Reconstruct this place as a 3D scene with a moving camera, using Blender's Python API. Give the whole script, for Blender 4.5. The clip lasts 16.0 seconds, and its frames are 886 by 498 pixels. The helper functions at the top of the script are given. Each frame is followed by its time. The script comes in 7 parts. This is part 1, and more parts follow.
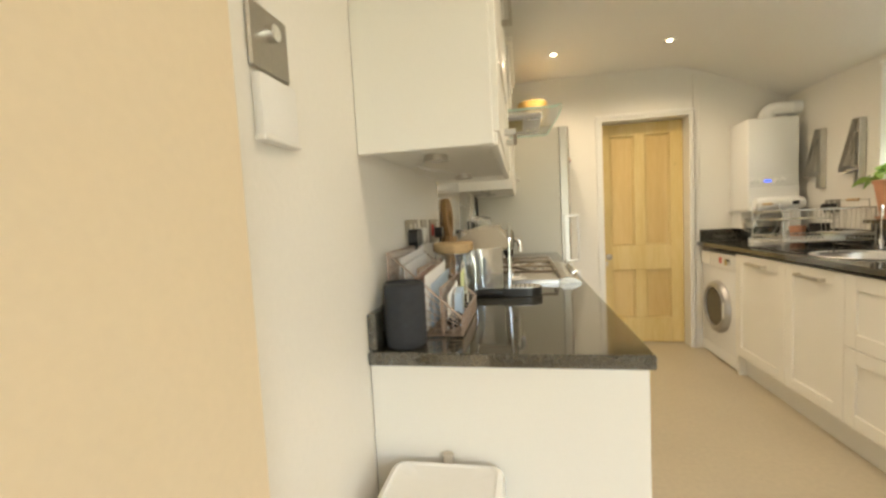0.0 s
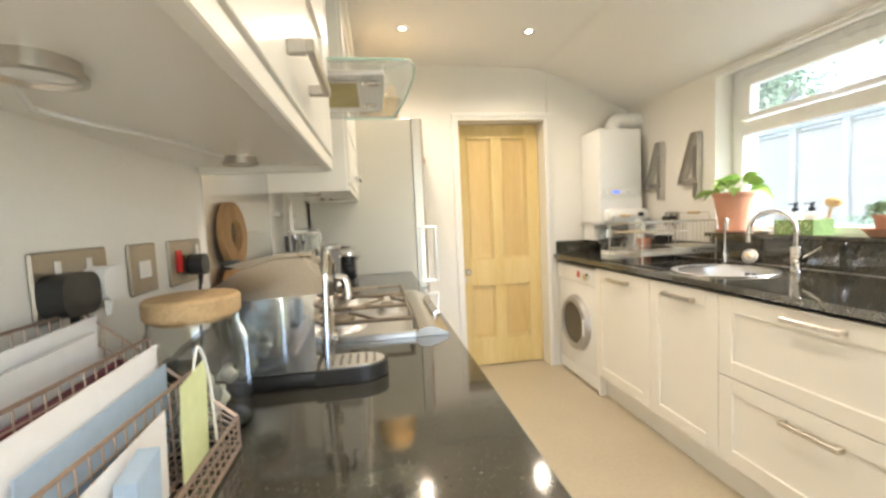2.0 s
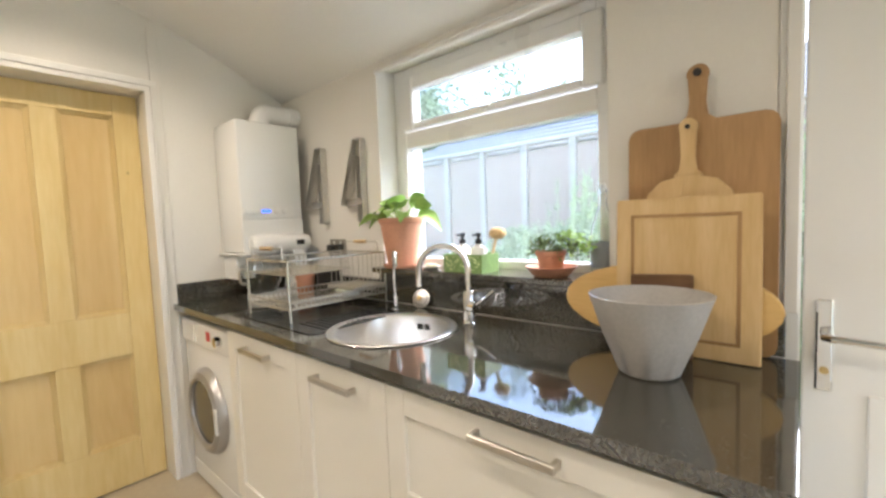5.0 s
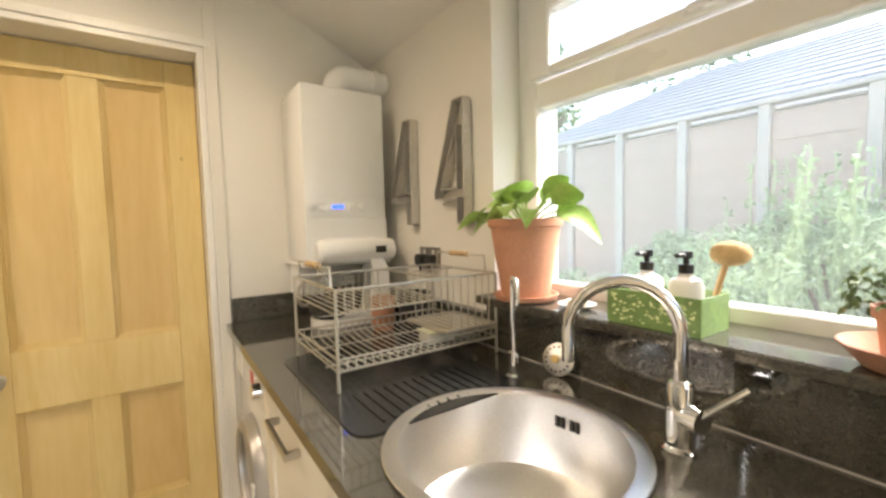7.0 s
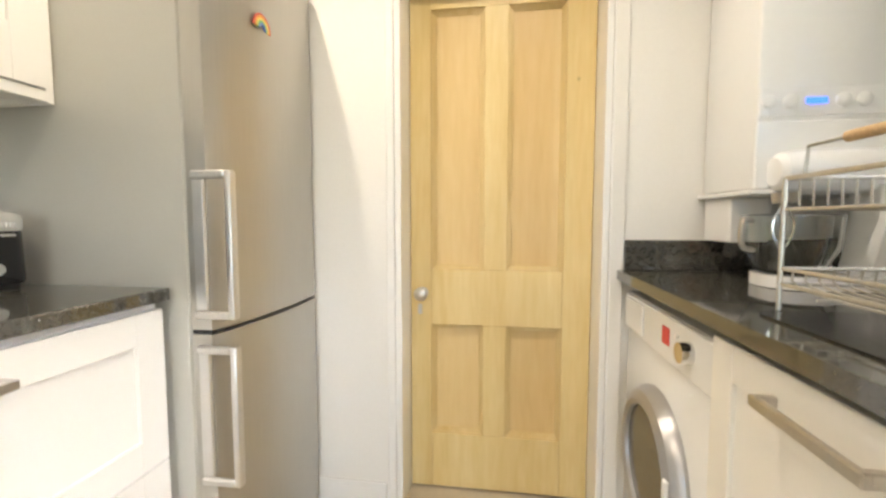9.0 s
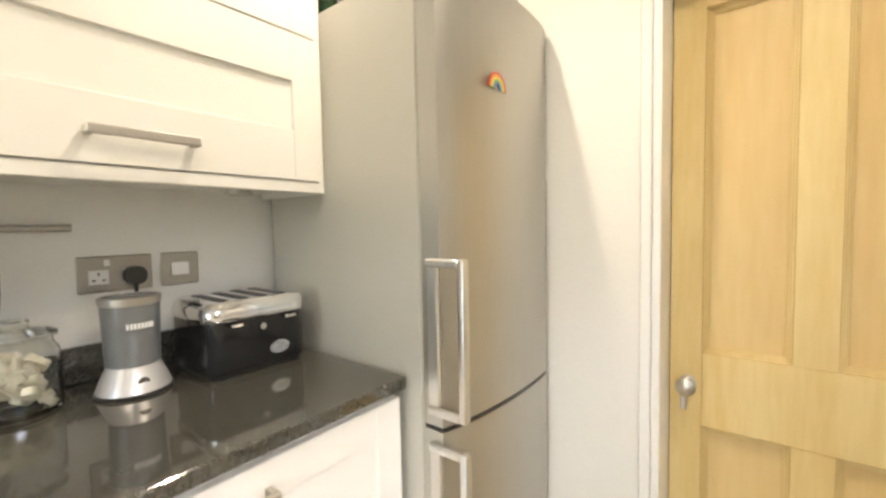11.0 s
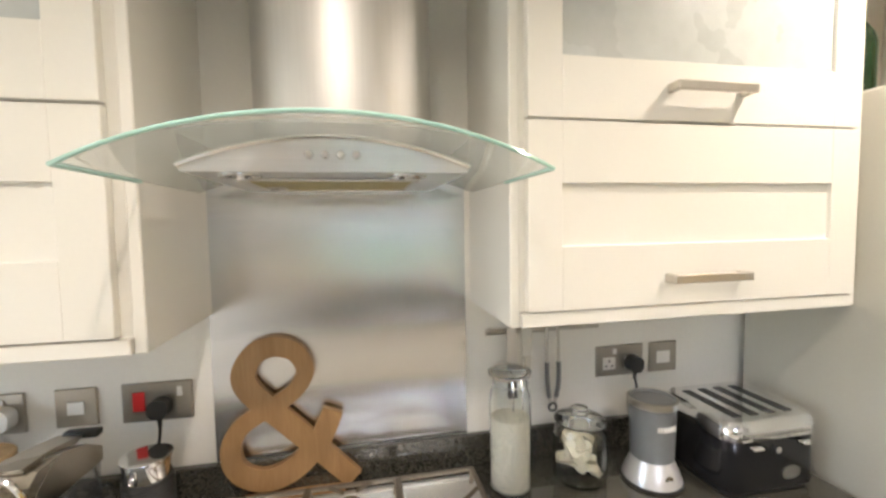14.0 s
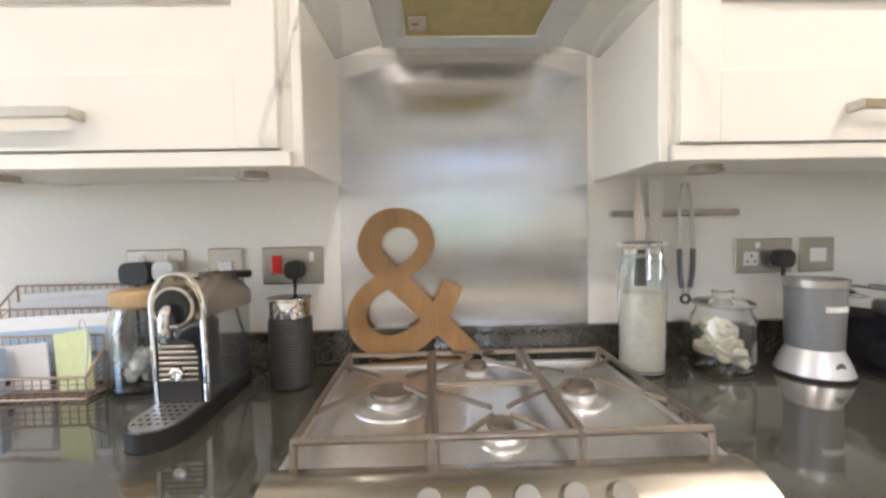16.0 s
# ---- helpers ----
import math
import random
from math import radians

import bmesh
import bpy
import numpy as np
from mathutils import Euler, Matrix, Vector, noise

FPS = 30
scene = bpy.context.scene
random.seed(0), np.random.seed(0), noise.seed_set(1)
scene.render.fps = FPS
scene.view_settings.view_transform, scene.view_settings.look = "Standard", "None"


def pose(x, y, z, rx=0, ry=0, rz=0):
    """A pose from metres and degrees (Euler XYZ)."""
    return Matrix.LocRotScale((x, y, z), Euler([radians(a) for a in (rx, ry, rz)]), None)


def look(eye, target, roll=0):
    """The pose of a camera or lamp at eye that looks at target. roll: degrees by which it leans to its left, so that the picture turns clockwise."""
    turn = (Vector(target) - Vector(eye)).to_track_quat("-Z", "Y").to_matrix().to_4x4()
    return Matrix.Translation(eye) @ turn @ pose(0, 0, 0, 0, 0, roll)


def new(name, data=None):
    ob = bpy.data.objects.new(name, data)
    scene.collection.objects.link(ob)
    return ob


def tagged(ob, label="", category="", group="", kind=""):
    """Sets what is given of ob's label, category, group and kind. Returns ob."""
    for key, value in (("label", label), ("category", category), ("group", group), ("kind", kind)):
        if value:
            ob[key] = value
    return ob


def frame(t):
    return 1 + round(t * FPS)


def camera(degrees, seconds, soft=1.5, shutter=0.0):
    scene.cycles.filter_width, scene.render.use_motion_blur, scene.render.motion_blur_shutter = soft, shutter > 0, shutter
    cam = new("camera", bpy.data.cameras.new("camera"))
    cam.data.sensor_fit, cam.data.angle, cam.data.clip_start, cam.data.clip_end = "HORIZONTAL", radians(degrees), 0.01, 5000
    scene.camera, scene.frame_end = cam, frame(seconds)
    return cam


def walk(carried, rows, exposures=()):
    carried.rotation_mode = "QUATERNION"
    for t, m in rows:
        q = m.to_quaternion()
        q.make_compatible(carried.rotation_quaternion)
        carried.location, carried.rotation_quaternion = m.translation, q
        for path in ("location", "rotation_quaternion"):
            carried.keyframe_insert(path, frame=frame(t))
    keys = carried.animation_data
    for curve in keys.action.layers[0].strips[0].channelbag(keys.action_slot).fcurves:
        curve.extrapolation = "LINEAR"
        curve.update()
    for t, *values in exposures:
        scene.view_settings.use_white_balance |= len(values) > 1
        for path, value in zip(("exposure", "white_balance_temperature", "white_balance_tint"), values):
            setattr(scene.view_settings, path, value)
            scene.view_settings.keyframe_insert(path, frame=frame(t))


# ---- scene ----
cam = camera(94.0, 16.0, soft=2.7)
PATH = [
    (0, (0.099, 0.037, 1.219), (-0.282, 1.995, 1.076), -3.0),
    (0.5, (0.113, 0.198, 1.225), (-0.013, 2.189, 1.077), -3.0),
    (1, (0.166, 0.39, 1.227), (0.229, 2.384, 1.084), -2.9),
    (1.5, (0.164, 0.564, 1.238), (0.357, 2.55, 1.093), -2.7),
    (2, (0.157, 0.732, 1.24), (0.464, 2.703, 1.096), -2.7),
    (2.5, (0.208, 0.847, 1.239), (0.657, 2.798, 1.099), -2.6),
    (3, (0.358, 0.936, 1.242), (0.988, 2.84, 1.105), -2.7),
    (3.5, (0.486, 1.05, 1.227), (1.375, 2.836, 1.092), -2.6),
    (4, (0.622, 1.177, 1.245), (1.753, 2.821, 1.112), -2.6),
    (4.2, (0.657, 1.217, 1.262), (1.877, 2.796, 1.128), -2.5),
    (5.2, (0.945, 1.502, 1.292), (2.47, 2.795, 1.16), -2.2),
    (6.3, (1.282, 1.816, 1.317), (2.686, 3.235, 1.192), -1.9),
    (6.5, (1.306, 1.87, 1.308), (2.667, 3.331, 1.185), -1.7),
    (7, (1.341, 2.004, 1.308), (2.469, 3.651, 1.181), -1.4),
    (7.5, (1.336, 2.1, 1.26), (2.107, 3.941, 1.14), -0.8),
    (8, (1.269, 2.205, 1.206), (1.679, 4.159, 1.077), -0.4),
    (8.5, (1.2, 2.331, 1.149), (1.262, 4.325, 1.014), -0.3),
    (9, (1.168, 2.431, 1.087), (0.881, 4.405, 0.945), 0.0),
    (9.2, (1.135, 2.469, 1.091), (0.75, 4.426, 0.941), -0.1),
    (11.3, (1.005, 2.624, 1.321), (-0.318, 4.119, 1.202), -1.0),
    (11.5, (0.981, 2.606, 1.348), (-0.396, 4.05, 1.217), -0.9),
    (12, (0.936, 2.56, 1.375), (-0.604, 3.829, 1.237), -0.9),
    (12.5, (0.907, 2.501, 1.383), (-0.788, 3.553, 1.248), -0.9),
    (13, (0.884, 2.415, 1.419), (-0.935, 3.235, 1.286), -0.8),
    (13.5, (0.838, 2.307, 1.513), (-1.069, 2.897, 1.379), -0.9),
    (14, (0.814, 2.199, 1.585), (-1.145, 2.582, 1.463), -1.0),
    (14.5, (0.814, 2.146, 1.596), (-1.171, 2.361, 1.483), -1.1),
    (15, (0.824, 2.113, 1.511), (-1.17, 2.221, 1.401), -1.1),
    (15.5, (0.819, 2.075, 1.376), (-1.178, 2.132, 1.283), -1.1),
    (16, (0.797, 2.064, 1.255), (-1.2, 2.119, 1.169), -1.1),
]
EXPOSURES = [(0.0, 2.76, 7450, 11), (0.5, 2.89, 6750, 13), (1.0, 3.21, 6450, 13), (2.5, 3.27, 6500, 13), (3.3, 3.15, 6350, 14), (4.2, 2.99, 6200, 15), (6.5, 2.89, 6650, 15), (7.5, 2.79, 7550, 16), (8.0, 3.13, 7250, 16),
             (9.0, 3.21, 6150, 14), (11.5, 3.20, 6350, 14), (12.5, 3.22, 6150, 15), (14.5, 3.23, 6000, 16), (16.0, 3.36, 5750, 18)]
walk(cam, [(t, look(eye, target, roll)) for t, eye, target, roll in PATH], EXPOSURES)

# ---- world, daylight and lamps ----
world = bpy.data.worlds.new("world")
scene.world = world
world.use_nodes = True
wn = world.node_tree.nodes
sky = wn.new("ShaderNodeTexSky")
sky.sky_type, sky.sun_disc = "NISHITA", False
sky.sun_elevation, sky.sun_rotation = radians(38), radians(106)
sky.air_density, sky.dust_density = 1.0, 1.0
world.node_tree.links.new(sky.outputs[0], wn["Background"].inputs[0])
wn["Background"].inputs[1].default_value = 0.15

sun_data = bpy.data.lights.new("sun", "SUN")
sun_data.energy, sun_data.angle, sun_data.color = 1.5, radians(50), (1.0, 0.98, 0.95)
sun = new("sun", sun_data)
sun.matrix_world = look((0, 0, 10), (-0.757, 0.217, 9.384))

# area lamp added in the unseen south opening, standing in for daylight from behind
sky_data = bpy.data.lights.new("south_fill_light", "AREA")
sky_data.shape, sky_data.size, sky_data.size_y = "RECTANGLE", 1.50, 1.88
sky_data.energy, sky_data.color = 1.6, (0.96, 0.98, 1.0)
south_sky = new("south_fill_light", sky_data)
south_sky.matrix_world = look((1.325, -1.68, 1.085), (1.325, 0.0, 1.085))

LAMP_WATTS, LAMP_COLOUR = 0.9, (1.0, 0.86, 0.66)
# the last two are out of view, added to fill the entrance end
DOWNLIGHTS = [(0.37, 3.28), (1.16, 3.28), (0.80, 2.08), (0.80, 0.75), (1.35, -0.35)]
CEIL = 2.385         # level part of the ceiling
SLOPE_X, SLOPE_END = 1.50, 2.05   # where it starts to fall towards the window wall, and its height there


# ---- mesh helpers ----
def box(bm, x0, x1, y0, y1, z0, z1, bevel=0.0, seg=1):
    m = Matrix.LocRotScale(((x0 + x1) / 2, (y0 + y1) / 2, (z0 + z1) / 2), None, (abs(x1 - x0), abs(y1 - y0), abs(z1 - z0)))
    made = bmesh.ops.create_cube(bm, size=1.0, matrix=m)["verts"]
    if bevel:
        edges = list({e for v in made for e in v.link_edges})
        bmesh.ops.bevel(bm, geom=edges, offset=bevel, segments=seg, affect="EDGES", profile=0.5)
    return bm


def cyl(bm, a, b, r0, r1=None, seg=20, caps=True):
    a, b = Vector(a), Vector(b)
    r1 = r0 if r1 is None else r1
    rot = (b - a).to_track_quat("Z", "Y").to_matrix().to_4x4()
    bmesh.ops.create_cone(bm, cap_ends=caps, segments=seg, radius1=r0, radius2=r1, depth=(b - a).length,
                          matrix=Matrix.Translation((a + b) / 2) @ rot)
    return bm


def lathe(bm, profile, at, seg=32, axis="Z", close=False):
    """Turns (radius, height) pairs about an axis through at."""
    rings = []
    for r, h in profile:
        ring = []
        for i in range(seg):
            a = 2 * math.pi * i / seg
            c, s_ = r * math.cos(a), r * math.sin(a)
            p = {"Z": (c, s_, h), "X": (h, c, s_), "Y": (c, h, s_)}[axis]
            ring.append(bm.verts.new(Vector(at) + Vector(p)))
        rings.append(ring)
    pairs = list(zip(rings, rings[1:])) + ([(rings[-1], rings[0])] if close else [])
    for p, q in pairs:
        for i in range(seg):
            j = (i + 1) % seg
            bm.faces.new((p[i], p[j], q[j], q[i]))
    if not close:
        for ring in (rings[0], rings[-1]):
            bm.faces.new(ring)
    bmesh.ops.recalc_face_normals(bm, faces=bm.faces)
    return bm


def tube(bm, points, r, seg=8, closed=False):
    """A round rod along a line of points."""
    pts = [Vector(p) for p in points]
    n = len(pts)
    up = None
    rings = []
    for i, p in enumerate(pts):
        a = pts[(i - 1) % n] if closed or i else p
        b = pts[(i + 1) % n] if closed or i < n - 1 else p
        d = (b - a).normalized()
        if up is None:
            up = d.orthogonal().normalized()
        up = (up - d * up.dot(d)).normalized()
        side = d.cross(up)
        rings.append([bm.verts.new(p + r * (math.cos(2 * math.pi * k / seg) * up + math.sin(2 * math.pi * k / seg) * side)) for k in range(seg)])
    m = n if closed else n - 1
    for i in range(m):
        p, q = rings[i], rings[(i + 1) % n]
        for k in range(seg):
            l = (k + 1) % seg
            bm.faces.new((p[k], p[l], q[l], q[k]))
    if not closed:
        bm.faces.new(rings[0]), bm.faces.new(rings[-1])
    bmesh.ops.recalc_face_normals(bm, faces=bm.faces)
    return bm


def arc(centre, r, a0, a1, n, plane="XZ"):
    out = []
    for i in range(n + 1):
        a = radians(a0 + (a1 - a0) * i / n)
        c, s_ = r * math.cos(a), r * math.sin(a)
        out.append(Vector(centre) + Vector({"XZ": (c, 0, s_), "YZ": (0, c, s_), "XY": (c, s_, 0)}[plane]))
    return out


def slab(bm, outline, d, place):
    """A flat plate: an outline of (u, v), d thick; place maps (u, v, w) into the world."""
    front = [bm.verts.new(place(u, v, 0)) for u, v in outline]
    back = [bm.verts.new(place(u, v, d)) for u, v in outline]
    bm.faces.new(front), bm.faces.new(back[::-1])
    for i in range(len(outline)):
        j = (i + 1) % len(outline)
        bm.faces.new((front[j], front[i], back[i], back[j]))
    bmesh.ops.recalc_face_normals(bm, faces=bm.faces)
    return bm


def smooth(points, n=6, closed=False):
    """Points of a soft line through the points given."""
    pts = [Vector(p) for p in points]
    out = []
    m = len(pts)
    for i in range(m if closed else m - 1):
        if closed:
            p0, p1, p2, p3 = pts[i - 1], pts[i], pts[(i + 1) % m], pts[(i + 2) % m]
        else:
            p0, p1, p2, p3 = pts[max(i - 1, 0)], pts[i], pts[i + 1], pts[min(i + 2, m - 1)]
        for k in range(n):
            t = k / n
            out.append(0.5 * ((2 * p1) + (p2 - p0) * t + (2 * p0 - 5 * p1 + 4 * p2 - p3) * t * t + (3 * p1 - p0 - 3 * p2 + p3) * t ** 3))
    if not closed:
        out.append(pts[-1])
    return out


def rounded(w, h, r, n=5):
    """The outline of a rectangle with round corners, centred."""
    out = []
    for cx, cy, a in ((w / 2 - r, h / 2 - r, 0), (-w / 2 + r, h / 2 - r, 90), (-w / 2 + r, -h / 2 + r, 180), (w / 2 - r, -h / 2 + r, 270)):
        for i in range(n + 1):
            b = radians(a + 90 * i / n)
            out.append((cx + r * math.cos(b), cy + r * math.sin(b)))
    return out


def thing(name, at, label, category, group=""):
    ob = new(name)
    ob.empty_display_size = 0.05
    ob.location = at
    return tagged(ob, label, category, group)


def finish(name, bm, material, soft=True):
    me = bpy.data.meshes.new(name)
    bm.to_mesh(me)
    bm.free()
    me.materials.append(material)
    if soft:
        me.shade_smooth()
        me.set_sharp_from_angle(angle=radians(35))
    return new(name, me)


def part(name, bm, material, parent, label=""):
    ob = finish(name, bm, material)
    ob.parent = parent
    if parent.type == "EMPTY":
        ob.matrix_parent_inverse = Matrix.Translation(-Vector(parent.location))
    return tagged(ob, label)


def single(name, bm, material, label, category, group="", kind=""):
    return tagged(finish(name, bm, material), label, category, group, kind)


def setting(name, bm, material, label, category="wall"):
    return single(name, bm, material, label, category, kind="structure")


B = bmesh.new


# ---- materials ----
def principled(name):
    m = bpy.data.materials.new(name)
    m.use_nodes = True
    return m, m.node_tree.nodes, m.node_tree.links, m.node_tree.nodes["Principled BSDF"]


def surface(name, colour, rough=0.5, metal=0.0, var=0.06, coarse=1.5, fine=60.0, bump=0.05, stretch=(1, 1, 1), rough_var=0.08, coat=0.0, tint=None, per_object=0.0):
    """A painted, stone or metal surface with variation at two scales."""
    m, n, l, p = principled(name)
    tc = n.new("ShaderNodeTexCoord")
    mp = n.new("ShaderNodeMapping")
    mp.inputs["Scale"].default_value = stretch
    l.new(tc.outputs["Object"], mp.inputs[0])
    big, small = n.new("ShaderNodeTexNoise"), n.new("ShaderNodeTexNoise")
    big.inputs["Scale"].default_value, big.inputs["Detail"].default_value = coarse, 4
    small.inputs["Scale"].default_value, small.inputs["Detail"].default_value = fine, 6
    l.new(mp.outputs[0], big.inputs["Vector"]), l.new(mp.outputs[0], small.inputs["Vector"])
    add = n.new("ShaderNodeMath")
    add.operation = "ADD"
    l.new(big.outputs[0], add.inputs[0]), l.new(small.outputs[0], add.inputs[1])
    ramp = n.new("ShaderNodeMapRange")
    ramp.inputs[1].default_value, ramp.inputs[2].default_value = 0.6, 1.4
    l.new(add.outputs[0], ramp.inputs[0])
    mix = n.new("ShaderNodeMix")
    mix.data_type = "RGBA"
    c2 = tint if tint else tuple(min(1, c * (1 + var)) for c in colour)
    mix.inputs[6].default_value = (*[c * (1 - var) for c in colour], 1)
    mix.inputs[7].default_value = (*c2, 1)
    l.new(ramp.outputs[0], mix.inputs[0])
    out = mix.outputs[2]
    if per_object:
        info = n.new("ShaderNodeObjectInfo")
        hsv = n.new("ShaderNodeHueSaturation")
        mr = n.new("ShaderNodeMapRange")
        mr.inputs[3].default_value, mr.inputs[4].default_value = 1 - per_object, 1 + per_object
        l.new(info.outputs["Random"], mr.inputs[0]), l.new(mr.outputs[0], hsv.inputs["Value"])
        l.new(out, hsv.inputs["Color"])
        out = hsv.outputs[0]
    l.new(out, p.inputs["Base Color"])
    rr = n.new("ShaderNodeMapRange")
    rr.inputs[3].default_value, rr.inputs[4].default_value = max(0.02, rough - rough_var), min(1, rough + rough_var)
    l.new(big.outputs[0], rr.inputs[0]), l.new(rr.outputs[0], p.inputs["Roughness"])
    p.inputs["Metallic"].default_value = metal
    p.inputs["Coat Weight"].default_value = coat
    if bump:
        bp = n.new("ShaderNodeBump")
        bp.inputs["Strength"].default_value, bp.inputs["Distance"].default_value = bump, 0.004
        l.new(small.outputs[0], bp.inputs["Height"]), l.new(bp.outputs[0], p.inputs["Normal"])
    return m


def wood(name, light, dark, along="Z", scale=9.0, rough=0.5, bump=0.08, knots=0.0):
    """Sawn timber: drawn-out grain, slow bands, and now and then a knot."""
    m, n, l, p = principled(name)
    tc = n.new("ShaderNodeTexCoord")
    mp = n.new("ShaderNodeMapping")
    mp.inputs["Scale"].default_value = {"X": (0.12, 1, 1), "Y": (1, 0.12, 1), "Z": (1, 1, 0.12)}[along]
    l.new(tc.outputs["Object"], mp.inputs[0])
    a, b = n.new("ShaderNodeTexNoise"), n.new("ShaderNodeTexNoise")
    a.inputs["Scale"].default_value, a.inputs["Detail"].default_value, a.inputs["Distortion"].default_value = scale, 3, 1.2
    b.inputs["Scale"].default_value, b.inputs["Detail"].default_value = scale * 14, 6
    l.new(mp.outputs[0], a.inputs["Vector"]), l.new(mp.outputs[0], b.inputs["Vector"])
    wv = n.new("ShaderNodeMath")
    wv.operation = "MULTIPLY_ADD"
    wv.inputs[1].default_value = 0.45
    l.new(b.outputs[0], wv.inputs[0]), l.new(a.outputs[0], wv.inputs[2])
    ramp = n.new("ShaderNodeValToRGB")
    ramp.color_ramp.elements[0].position, ramp.color_ramp.elements[1].position = 0.5, 0.95
    ramp.color_ramp.elements[0].color, ramp.color_ramp.elements[1].color = (*light, 1), (*dark, 1)
    l.new(wv.outputs[0], ramp.inputs[0])
    out = ramp.outputs[0]
    if knots:
        v = n.new("ShaderNodeTexVoronoi")
        v.inputs["Scale"].default_value = knots
        flat = n.new("ShaderNodeMapping")
        flat.inputs["Scale"].default_value = (1.0, 0.02, 0.8)
        l.new(tc.outputs["Object"], flat.inputs[0]), l.new(flat.outputs[0], v.inputs["Vector"])
        k = n.new("ShaderNodeMapRange")
        k.inputs[1].default_value, k.inputs[2].default_value = 0.015, 0.042
        k.inputs[3].default_value, k.inputs[4].default_value = 0.72, 0.0
        l.new(v.outputs["Distance"], k.inputs[0])
        mx = n.new("ShaderNodeMix")
        mx.data_type = "RGBA"
        mx.inputs[7].default_value = (*[c * 0.45 for c in dark], 1)
        l.new(k.outputs[0], mx.inputs[0]), l.new(out, mx.inputs[6])
        out = mx.outputs[2]
    l.new(out, p.inputs["Base Color"])
    p.inputs["Roughness"].default_value = rough
    bp = n.new("ShaderNodeBump")
    bp.inputs["Strength"].default_value, bp.inputs["Distance"].default_value = bump, 0.003
    l.new(b.outputs[0], bp.inputs["Height"]), l.new(bp.outputs[0], p.inputs["Normal"])
    return m


def granite(name):
    """Polished near-black stone with fine light specks."""
    m, n, l, p = principled(name)
    tc = n.new("ShaderNodeTexCoord")
    v, a = n.new("ShaderNodeTexVoronoi"), n.new("ShaderNodeTexNoise")
    v.inputs["Scale"].default_value = 520
    a.inputs["Scale"].default_value, a.inputs["Detail"].default_value = 130, 5
    l.new(tc.outputs["Object"], v.inputs["Vector"]), l.new(tc.outputs["Object"], a.inputs["Vector"])
    r1 = n.new("ShaderNodeValToRGB")
    r1.color_ramp.elements[0].position, r1.color_ramp.elements[0].color = 0.45, (0.046, 0.044, 0.035, 1)
    r1.color_ramp.elements[1].position, r1.color_ramp.elements[1].color = 0.80, (0.078, 0.074, 0.060, 1)
    l.new(a.outputs[0], r1.inputs[0])
    sel = n.new("ShaderNodeSeparateColor")
    l.new(v.outputs["Color"], sel.inputs[0])
    gt = n.new("ShaderNodeMath")
    gt.operation, gt.inputs[1].default_value = "GREATER_THAN", 0.965
    l.new(sel.outputs[0], gt.inputs[0])
    mx = n.new("ShaderNodeMix")
    mx.data_type = "RGBA"
    mx.inputs[7].default_value = (0.09, 0.086, 0.076, 1)
    l.new(gt.outputs[0], mx.inputs[0]), l.new(r1.outputs[0], mx.inputs[6])
    l.new(mx.outputs[2], p.inputs["Base Color"])
    p.inputs["Roughness"].default_value = 0.06
    p.inputs["IOR"].default_value = 2.05
    return m


def glass(name, colour=(1, 1, 1), rough=0.0, ior=1.45):
    m, n, l, p = principled(name)
    p.inputs["Base Color"].default_value = (*colour, 1)
    p.inputs["Roughness"].default_value, p.inputs["IOR"].default_value = rough, ior
    p.inputs["Transmission Weight"].default_value = 1.0
    return m


def glow(name, colour, power):
    m, n, l, p = principled(name)
    p.inputs["Base Color"].default_value = (*colour, 1)
    p.inputs["Emission Color"].default_value = (*colour, 1)
    p.inputs["Emission Strength"].default_value = power
    return m


PLASTER = surface("wall_paint", (0.78, 0.755, 0.70), 0.7, var=0.025, coarse=1.1, fine=90, bump=0.10)
# beige puts the warm light of the next room into the pier's colour
PIER = surface("pier_warm_lit", (0.70, 0.585, 0.42), 0.6, var=0.03, coarse=1.1, fine=90, bump=0.08)
CEILING = surface("ceiling_paint", (0.80, 0.785, 0.75), 0.8, var=0.02, coarse=0.9, fine=70, bump=0.08)
TRIM = surface("trim_gloss", (0.80, 0.785, 0.745), 0.32, var=0.02, fine=40, bump=0.04)
FLOOR = surface("floor_vinyl", (0.49, 0.425, 0.315), 0.38, var=0.10, coarse=2.2, fine=45, bump=0.06, rough_var=0.10)
CREAM = surface("cabinet_paint", (0.81, 0.785, 0.72), 0.33, var=0.015, coarse=1.3, fine=120, bump=0.03)
CREAM_SIDE = surface("cabinet_carcass", (0.70, 0.68, 0.635), 0.42, var=0.02, fine=100, bump=0.03)
GRANITE = granite("black_granite")
BRUSHED = surface("brushed_steel", (0.72, 0.71, 0.69), 0.40, 1.0, var=0.10, coarse=3, fine=160, bump=0.05, stretch=(1, 1, 0.03))
BRUSHED_H = surface("brushed_steel_across", (0.72, 0.72, 0.725), 0.34, 1.0, var=0.10, coarse=2.0, fine=160, bump=0.035, stretch=(1, 0.03, 1))
def draw_out(m, amount, rough):
    """Grain of brushed sheet metal: reflections spread along the horizontal."""
    n, l = m.node_tree.nodes, m.node_tree.links
    tg_ = n.new("ShaderNodeTangent")
    tg_.direction_type, tg_.axis = "RADIAL", "Z"
    p = n["Principled BSDF"]
    l.new(tg_.outputs[0], p.inputs["Tangent"])
    p.inputs["Anisotropic"].default_value = amount
    for k in list(p.inputs["Roughness"].links):
        l.remove(k)
    p.inputs["Roughness"].default_value = rough
    return m


